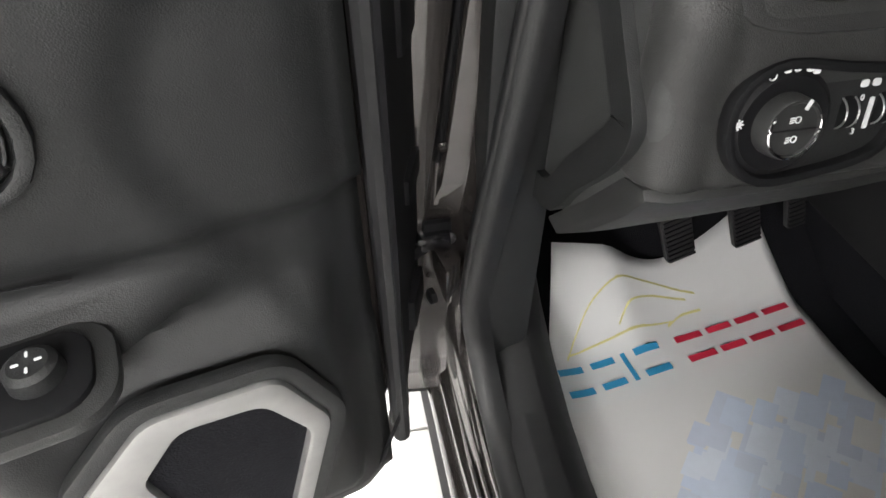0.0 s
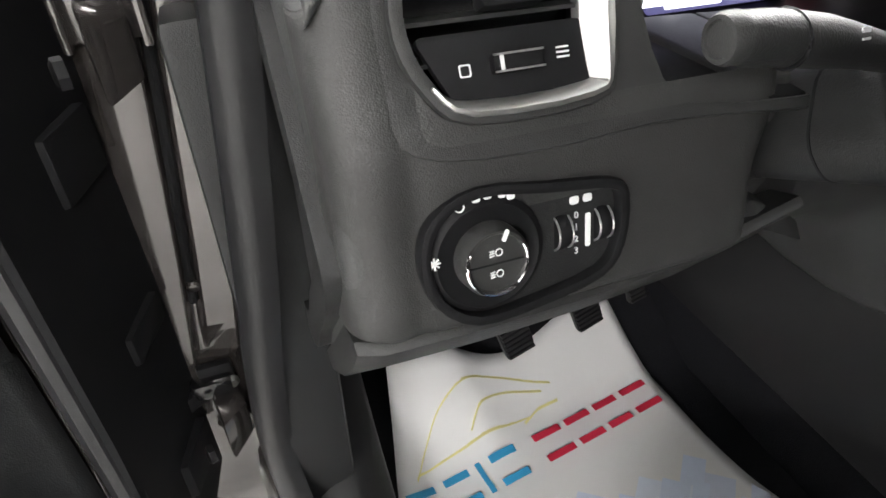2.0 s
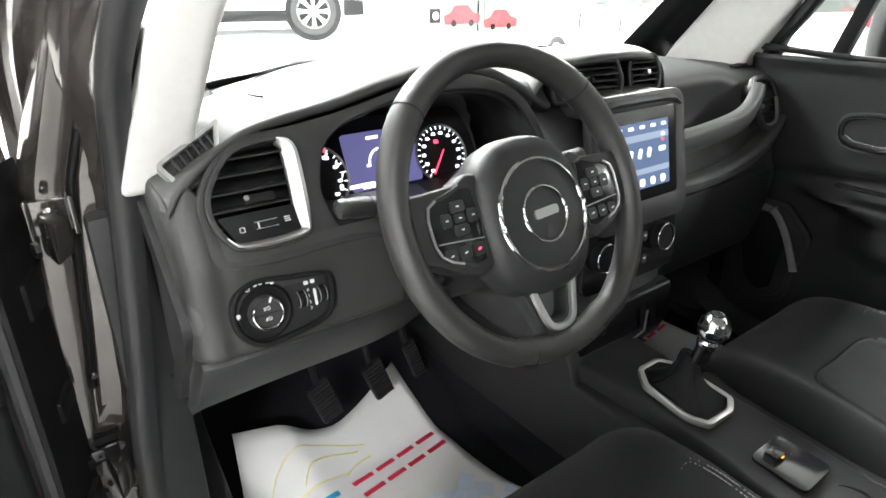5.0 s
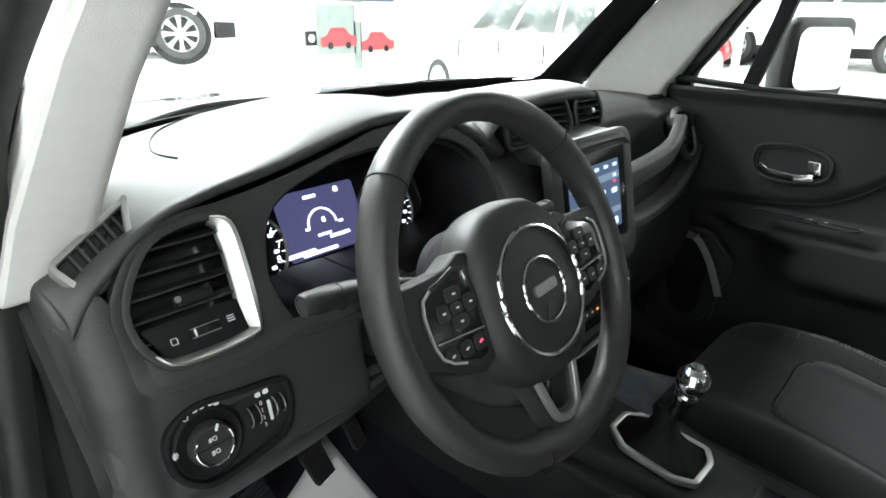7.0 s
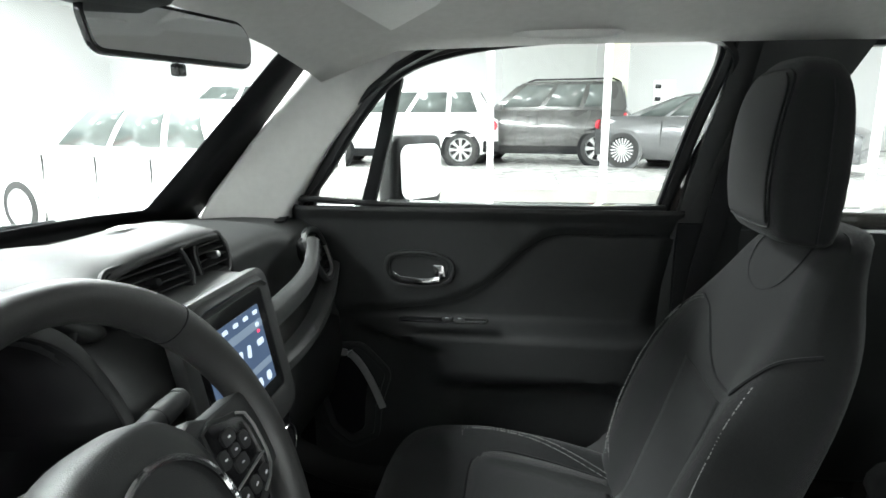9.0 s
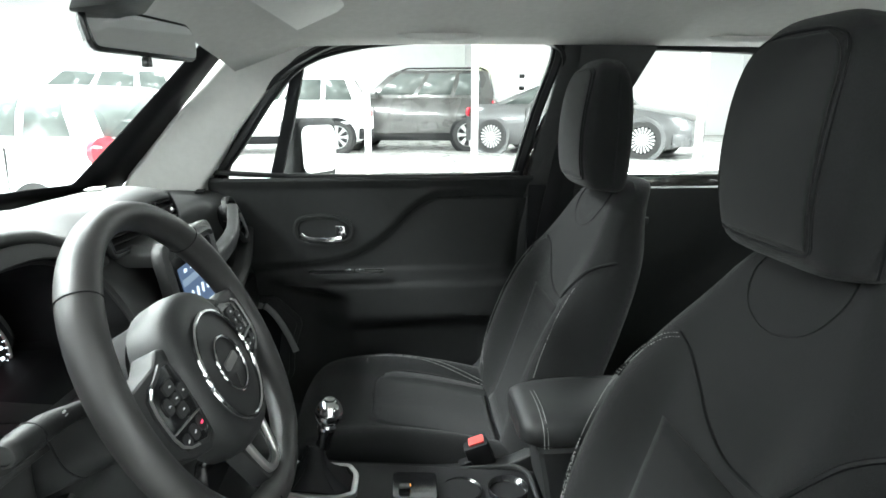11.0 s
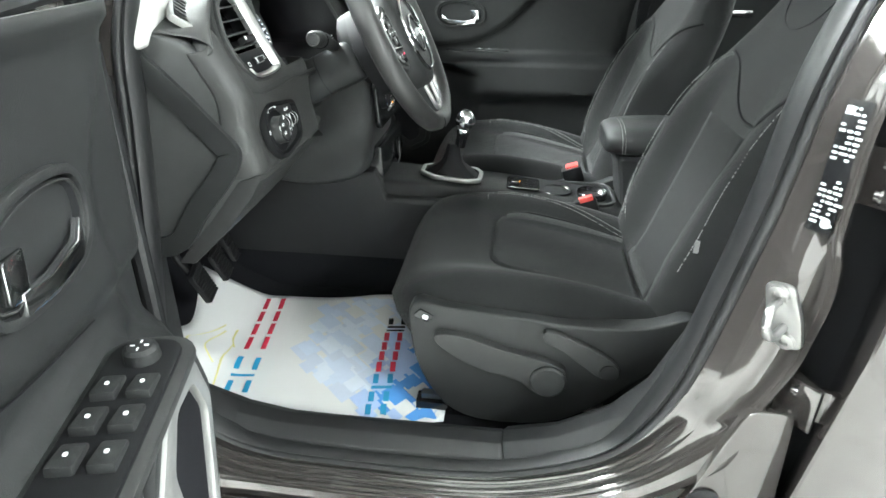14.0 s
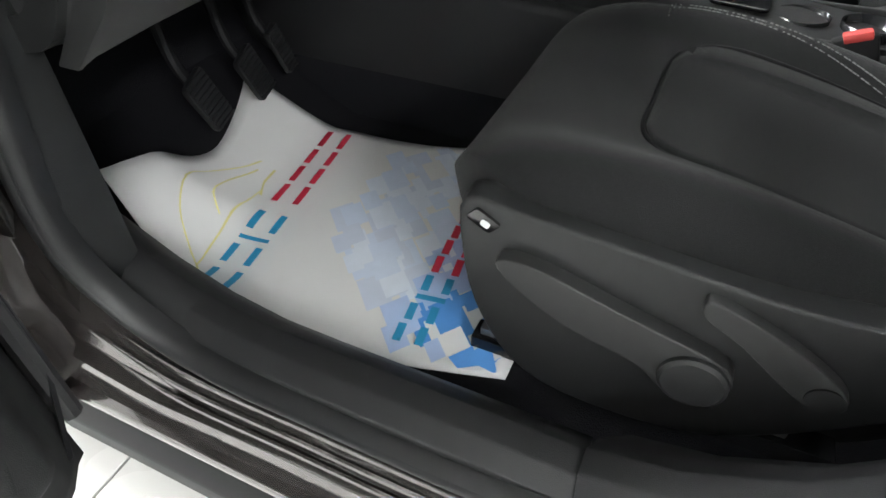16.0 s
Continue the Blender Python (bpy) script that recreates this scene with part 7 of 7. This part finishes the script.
def parked_car(name, loc, heading, paint, label_, L, W, base, deck, cabin, belt, roof, wheels, r, spokes, rails=False, clad=True, tail=1.0):
    """Built with its nose to +x about its middle; heading turns it about z."""
    car = thing(name, (0, 0, 0), label_, "car", "parked cars")
    w = W / 2
    n = 25
    rings = []
    for i in range(n):
        x = -L / 2 + L * i / (n - 1)
        e = abs(2 * i / (n - 1) - 1)
        k = 1 - .16 * max(0, (e - .75) / .25) ** 2
        top_ = table(deck, x)
        low = base + .10 * max(0, (e - .86) / .14)
        rings.append([(x, -w * k * .90, low), (x, -w * k * .99, low + .14), (x, -w * k, (low + top_) / 2), (x, -w * k * .975, top_ - .10), (x, -w * k * .90, top_ - .015), (x, -w * k * .6, top_ + .012), (x, 0, top_ + .022), (x, w * k * .6, top_ + .012), (x, w * k * .90, top_ - .015), (x, w * k * .975, top_ - .10), (x, w * k, (low + top_) / 2), (x, w * k * .99, low + .14), (x, w * k * .90, low)])
    part("body", loft(rings), paint, car, sharp=40)
    # cabin: base and roof outlines along x
    x0, x1, x2, x3 = cabin
    zb = belt - .03
    part("roof", loft([[(x0, -w * .84, zb), (x3, -w * .84, zb), (x3, w * .84, zb), (x0, w * .84, zb)],
                       [(x0 + (x1 - x0) * .55, -w * .80, zb + (roof - zb) * .55), (x3 + (x2 - x3) * .55, -w * .80, zb + (roof - zb) * .55), (x3 + (x2 - x3) * .55, w * .80, zb + (roof - zb) * .55), (x0 + (x1 - x0) * .55, w * .80, zb + (roof - zb) * .55)],
                       [(x1, -w * .70, roof - .03), (x2, -w * .70, roof - .03), (x2, w * .70, roof - .03), (x1, w * .70, roof - .03)],
                       [(x1 + .12, -w * .58, roof), (x2 - .12, -w * .58, roof), (x2 - .12, w * .58, roof), (x1 + .12, w * .58, roof)]]), paint, car, bevel=.03, segs=3)

    def side(s, u, v):
        a, b = x0 + (x1 - x0) * v, x3 + (x2 - x3) * v
        y = w * (.84 - .0727 * v) if v <= .55 else w * (.80 - .222 * (v - .55))
        return Vector((a + (b - a) * u, s * (y + .006), zb + (roof - zb) * v))
    for s in (1, -1):
        for u0, u1 in ((.10, .30), (.335, .60), (.635, .93)):
            pts = [side(s, u0, .14), side(s, u1, .14), side(s, u1 - .01, .55), side(s, u1 - (.02 if u1 > .9 else .0), .86), side(s, u0, .86), side(s, u0, .55)]
            bm = bmesh.new()
            vs = [bm.verts.new(p) for p in pts]
            bm.faces.new((vs[0], vs[1], vs[2], vs[5]))
            bm.faces.new((vs[5], vs[2], vs[3], vs[4]))
            part("side_window", bm, CAR_GLASS, car, "tinted side window", solid=.006)
        for xx in (x0 + (x3 - x0) * .33, x0 + (x3 - x0) * .62, x0 + (x3 - x0) * .93):
            part("door_gap", box((xx, s * (w * .992), (base + .2 + belt) / 2), (.006, .024, belt - base - .30)), PLASTIC_LOW, car)
        for xx in (x0 + (x3 - x0) * .40, x0 + (x3 - x0) * .68):
            part("door_handle", box((xx, s * (w + .008), belt - .13), (.16, .03, .025)), paint, car, bevel=.008)
        part("door_mirror", box((x3 - .30, s * (w + .07), belt + .05), (.10, .20, .14)), paint, car, bevel=.03)
        if rails:
            part("roof_rail", tube([(x1 + .05, s * w * .66, roof - .02), (x1 + .18, s * w * .66, roof + .03), (x2 - .25, s * w * .66, roof + .03), (x2 - .1, s * w * .66, roof - .02)], .018, 8), MATTE, car, "black roof rail")
        for xx, q in ((-L / 2 + .05, LAMP_RED), (L / 2 - .13, LAMP_CLEAR)):
            zz = table(deck, xx) - (.14 if tail == 1 or q == LAMP_CLEAR else .02)
            big = tail if q == LAMP_RED else 1
            part("tail_lamp" if q == LAMP_RED else "headlamp", lathe([(.02, -.05), (.13, -.05), (.125, .0), (.06, .035), (.0, .04)], basis((xx, s * w * .80, zz), (0, 1, 0), (.12, 0, 1)) @ Matrix.Rotation(math.pi if q == LAMP_RED else 0, 4, "Y") @ Matrix.Diagonal((1.15 * big, .8 * big, 1, 1)), 20), q, car, "red tail lamp" if q == LAMP_RED else "clear headlamp")
        for xw in wheels:
            part("wheel_arch", lathe([(r + .005, -.02), (r + .075, -.02), (r + .065, .012), (r + .005, .012)], Matrix.Translation((xw, s * w * .985, r)) @ Matrix.Rotation(radians(-90 * s), 4, "X"), 36), MATTE if clad else paint, car, bevel=0)
            part("wheel_well", lathe([(r + .03, -.02), (.0, -.02)], Matrix.Translation((xw, s * w * .985, r)) @ Matrix.Rotation(radians(-90 * s), 4, "X"), 30, cap=False), MATTE, car)
            wm = Matrix.Translation((xw, s * (w - .02), r)) @ Matrix.Rotation(radians(-90 * s), 4, "X")
            wheel_ = part("wheel", lathe([(r * .62, -.10), (r * .97, -.10), (r, -.07), (r, .0), (r * .97, .03), (r * .72, .035), (r * .70, .01)], wm, 40, cap=False), TYRE, car, "black tyre")
            part("rim", lathe([(r * .72, .03), (r * .70, .036), (r * .66, .02), (r * .64, -.02), (.0, -.03)], wm, 36, cap=False), RIM if spokes < 9 else PIANO, wheel_)
            for k in range(spokes):
                a = 2 * math.pi * k / spokes
                t = .34 * r / spokes * 5 if spokes < 9 else .07 * r
                part("spoke", loft([[wm @ Matrix.Rotation(a, 4, "Z") @ Vector(p) for p in ((rr, -t * q, h - .012), (rr, t * q, h - .012), (rr, t * q * .8, h), (rr, -t * q * .8, h))] for rr, q, h in ((.03, .35, .024), (r * .4, .40, .022), (r * .68, .62, .030))]), RIM, wheel_, "silver alloy spoke")
            part("hub_cap", lathe([(.035, .015), (.033, .030), (.0, .032)], wm, 16), RIM, wheel_)
    # screens, bumpers, grille
    for xa, xb, nm in ((x0, x1, "rear_screen"), (x3, x2, "front_screen")):
        o = -.012 if xa < xb else .012
        pts = [[(xa + (xb - xa) * v + o, u * w * (.74 - .12 * v), zb + (roof - zb) * v + .004) for u in (-1, -.5, 0, .5, 1)] for v in (.12, .5, .86)]
        part(nm, loft(pts, closed=False), CAR_GLASS, car, "tinted screen glass", solid=.008)
    for sx in (-1, 1):
        part("bumper", sweep([(sx * (L / 2 - .30), -w * .97, base + .17), (sx * (L / 2 - .02), -w * .82, base + .17), (sx * (L / 2 + .03), 0, base + .17), (sx * (L / 2 - .02), w * .82, base + .17), (sx * (L / 2 - .30), w * .97, base + .17)], [(-.03, -.12), (.03, -.12), (.03, .10), (-.03, .10)]), MATTE if clad else paint, car, bevel=.02)
    if clad:
        for s in (1, -1):
            part("sill_cladding", box((sum(wheels) / 2, s * w * .965, base + .06), (wheels[1] - wheels[0] - 2 * r - .1, .06, .16)), MATTE, car, "black sill cladding", bevel=.02)
    car.location = loc
    car.rotation_euler = (0, 0, heading)
    return car


def heading(dx, dy):
    return math.atan2(dy, dx)


SUV_DECK = [(-2.12, 1.02), (-1.9, 1.10), (.75, 1.10), (1.0, 1.09), (1.85, 1.0), (2.0, .92), (2.12, .72)]
HATCH_DECK = [(-2.0, .90), (-1.85, 1.0), (.7, 1.0), (1.0, .98), (1.75, .86), (1.92, .76), (2.0, .60)]
COUPE_DECK = [(-2.3, .86), (-2.1, .98), (-1.0, .97), (.8, .93), (1.1, .92), (2.0, .76), (2.2, .66), (2.3, .52)]


def by_wheel(p, q, x_rear, x_front, half_w):
    """Middle and heading of a car from the ground points of its left rear and front wheels."""
    d = Vector((q[0] - p[0], q[1] - p[1])).normalized()
    side_ = Vector((d.y, -d.x))
    mid = Vector(p) - d * x_rear + side_ * half_w
    return (mid.x, mid.y, DAIS), heading(d.x, d.y)


# height of a step added under the far cars to lift them
DAIS = .38
loc, hd = by_wheel((11.75, -1.68), (12.2, .86), -1.45, 1.12, .87)
parked_car("parked_suv", loc, hd, CAR_GREY, "grey boxy compact suv with black wheel arches and roof rails", 4.04, 1.80, .24, SUV_DECK, (-1.95, -1.84, .12, .80), 1.10, 1.66, (-1.45, 1.12), .34, 7, rails=True)
loc, hd = by_wheel((11.12, -2.25), (9.55, -4.53), -1.35, 1.40, -.86)
parked_car("parked_coupe", loc, hd, CAR_SILVER, "graphite grey low coupe with multi spoke alloy wheels", 4.4, 1.80, .18, COUPE_DECK, (-1.75, -.55, .25, 1.05), .93, 1.36, (-1.55, 1.40), .335, 20, clad=False)
loc, hd = by_wheel((11.45, 1.02), (11.2, 3.52), -1.25, 1.25, .86)
parked_car("parked_hatchback", loc, hd, CAR_WHITE, "white compact hatchback with black wheel arches", 4.0, 1.76, .22, HATCH_DECK, (-1.90, -1.60, .2, .95), 1.0, 1.52, (-1.25, 1.25), .32, 8)
parked_car("parked_hatchback", (6.05, 4.10, 0), heading(.30, .95), CAR_WHITE, "white hatchback with large red tail lamps", 4.0, 1.76, .22, HATCH_DECK, (-1.90, -1.60, .2, .95), 1.0, 1.52, (-1.25, 1.25), .32, 8, clad=False, tail=1.4)
parked_car("parked_city_car", (10.6, 5.3, DAIS), heading(-.10, 1), CAR_WHITE, "white tall city car with dark windows", 3.9, 1.72, .22, HATCH_DECK, (-1.90, -1.60, .2, .95), 1.0, 1.60, (-1.25, 1.25), .31, 8, clad=False)
platform = thing("display_platform", (1.85, 10.0, 0), "low white display platform under a parked suv", "platform")
part("deck", box((1.85, 10.2, .29), (5.6, 3.4, .58)), WALL, platform, bevel=.02)
sv = parked_car("parked_suv", (2.4, 9.55, .58), heading(.93, -.36), CAR_WHITE, "white compact suv with black arches on a display platform", 4.1, 1.78, .22, SUV_DECK, (-1.98, -1.75, .25, .95), 1.05, 1.62, (-1.25, 1.30), .335, 8)
# printed display wall with pictures of cars
poster = thing("display_poster", (7.4, 9.6, 0), "tall printed display board with pictures of red cars", "poster")
part("board", box((7.45, 9.60, 1.2), (2.55, .06, 2.4)), WALL, poster, bevel=.006)
GREENISH = mat("grey_green_print", (.20, .24, .22), .5, var=.3, scale=5)
PALE = mat("pale_landscape_print", (.42, .44, .34), .5, var=.25, scale=4)
SLATE = mat("slate_blue_print", (.07, .09, .11), .5, var=.4, scale=7)
REDP = mat("faded_red_print", (.36, .04, .05), .5, var=.3, scale=9)
for x, z, ww, h, q in ((7.05, .86, .95, .90, GREENISH), (8.13, .80, .95, .80, PALE), (7.05, 1.85, .95, .95, SLATE), (8.13, 1.85, .95, .95, SLATE), (7.60, 1.75, .22, .80, GREENISH), (7.58, .55, .20, .9, GREENISH)):
    part("picture", box((x, 9.564, z), (ww, .006, h)), q, poster)
for x, z in ((7.10, .68), (8.12, .58)):
    part("picture_car", plate(rounded([(x - .44, z - .13), (x + .44, z - .13), (x + .46, z + .04), (x + .28, z + .08), (x + .14, z + .22), (x - .20, z + .22), (x - .30, z + .08), (x - .46, z + .04)], .05), Matrix(((1, 0, 0, 0), (0, 0, -1, 9.558), (0, 1, 0, 0), (0, 0, 0, 1))), .004), REDP, poster, "red printed car shape")
    for dx in (-.22, .22):
        part("picture_wheel", plate(circle(.065, 16), Matrix(((1, 0, 0, x + dx), (0, 0, -1, 9.553), (0, 1, 0, z - .11), (0, 0, 0, 1))), .003), PIANO, poster)
part("sign", box((6.42, 9.55, .72), (.24, .05, .26)), PIANO, poster, "small black sign plate", bevel=.005)
part("sign_mark", lathe([(.05, 0), (.07, 0), (.07, .006), (.05, .006)], Matrix(((1, 0, 0, 6.42), (0, 0, -1, 9.523), (0, 1, 0, .72), (0, 0, 0, 1))), 20), WHITE_PRINT, poster)

# ---- floor tiles ----
floor = thing("floor", (0, 0, 0), "pale glazed tiled showroom floor with thin grey joints", "floor", kind="structure")
part("bed", box((5, 1, -.056), (27.9, 23.9, .10)), GROUT, floor)
S = .42


def tile_mesh(x0, y0, x1, y1):
    g_, c_ = .0022, .0035
    v = [(x0 + g_, y0 + g_, -.008), (x1 - g_, y0 + g_, -.008), (x1 - g_, y1 - g_, -.008), (x0 + g_, y1 - g_, -.008),
         (x0 + g_, y0 + g_, -.001), (x1 - g_, y0 + g_, -.001), (x1 - g_, y1 - g_, -.001), (x0 + g_, y1 - g_, -.001),
         (x0 + c_, y0 + c_, 0), (x1 - c_, y0 + c_, 0), (x1 - c_, y1 - c_, 0), (x0 + c_, y1 - c_, 0)]
    f = [(8, 9, 10, 11)] + [(a, (a + 1) % 4, (a + 1) % 4 + 4, a + 4) for a in range(4)] + [(a + 4, (a + 1) % 4 + 4, (a + 1) % 4 + 8, a + 8) for a in range(4)]
    return v, f


part("dais", box((12.8, -1.75, DAIS / 2 - .012), (10.4, 18.3, DAIS)), GROUT, floor, "floor block added to lift the far parked cars")
verts, faces = [], []
near = []
for i in range(-20, 43):
    for j in range(-27, 29):
        x, y = -.70 + i * S, .09 + j * S
        if not (-8.9 < x < 17.4 and -10.9 < y < 12.5):
            continue
        if -8 <= i <= 1 and -10 <= j <= 14:
            near.append((x, y))
            continue
        v, f = tile_mesh(x, y, x + S, y + S)
        if x > 7.65 and y + S < 7.4:
            v = [(a, b, c + DAIS) for a, b, c in v]
        faces += [tuple(k + len(verts) for k in q) for q in f]
        verts += v
me = bpy.data.meshes.new("tiles")
me.from_pydata(verts, [], faces)
me.materials.append(TILE)
rest = new("tiles", me)
rest.parent = floor
tagged(rest, "", kind="stuff")
me = bpy.data.meshes.new("tile")
v, f = tile_mesh(0, 0, S, S)
me.from_pydata(v, [], f)
me.materials.append(TILE)
random.seed(3)
for x, y in near:
    t = new("tile", me)
    t.parent = floor
    t.location = (x, y, random.uniform(-.0006, .0004))
    tagged(t)

# ---- wheels and ends of the viewed car ----
def road_wheel(x, y, r=.335):
    s = 1 if x > 0 else -1
    w = thing("road_wheel", (x, y, r), "black tyre on a silver alloy rim under the viewed car", "wheel", "wheels of the viewed car")
    m = Matrix.Translation((x, y, r)) @ Matrix.Rotation(radians(90 * s), 4, "Y")
    tyre = part("tyre", lathe([(r * .62, -.11), (r * .96, -.11), (r, -.085), (r, .0), (r * .97, .03), (r * .72, .035), (r * .66, .01), (r * .62, -.11)], m, 44, cap=False), TYRE, w)
    rim = part("rim", lathe([(r * .72, .028), (r * .70, .034), (r * .66, .018), (r * .63, -.03), (.0, -.04)], m, 40, cap=False), RIM, w)
    for k in range(7):
        part("spoke", loft([[m @ Matrix.Rotation(2 * math.pi * k / 7, 4, "Z") @ Vector(p) for p in ((rr, -t, h - .014), (rr, t, h - .014), (rr, t * .8, h), (rr, -t * .8, h))] for rr, t, h in ((.03, .018, .02), (r * .4, .018, .018), (r * .68, .028, .026))]), RIM, rim)
    return w


for x in (-.80, .80):
    for y in (1.13, -1.44):
        road_wheel(x, y)
ends = thing("car_ends", (0, 1.7, .3), "dark grey nose and tail bodywork of the viewed car", "car body", kind="structure")
part("nose", loft([[(x * k, y - .10 * (abs(x) / .8) ** 3, z) for x in (-.84, -.5, 0, .5, .84)] for y, z, k in ((1.72, .92, .97), (1.80, .80, 1.0), (1.84, .60, 1.0), (1.83, .40, 1.0), (1.76, .28, .96), (1.55, .24, .95))], closed=False), PAINT, ends, solid=.02)
part("grille", box((0, 1.83, .72), (1.0, .03, .14)), MATTE, ends, bevel=.01)
for s in (-1, 1):
    part("headlamp", lathe([(.10, -.04), (.11, .0), (.07, .02), (.0, .025)], Matrix.Translation((s * .62, 1.795, .73)) @ Matrix.Rotation(radians(-90), 4, "X"), 28), LAMP_CLEAR, ends, "clear round headlamp")
    part("rear_wing", loft([[(s * x, y, z) for z, x in ((.30, .87), (.55, .915), (.85, .91), (1.08, .83))] for y in (-1.50, -1.85, -2.12)], closed=False), PAINT, ends, solid=.02)
    part("tail_lamp", box((s * .74, -2.16, .92), (.16, .05, .17)), LAMP_RED, ends, "red square tail lamp", bevel=.015)
part("rear_skin", box((0, -2.175, .72), (1.62, .04, .66)), PAINT, ends, bevel=.015)
part("rear_bumper", box((0, -2.19, .42), (1.72, .10, .24)), MATTE, ends, bevel=.04)
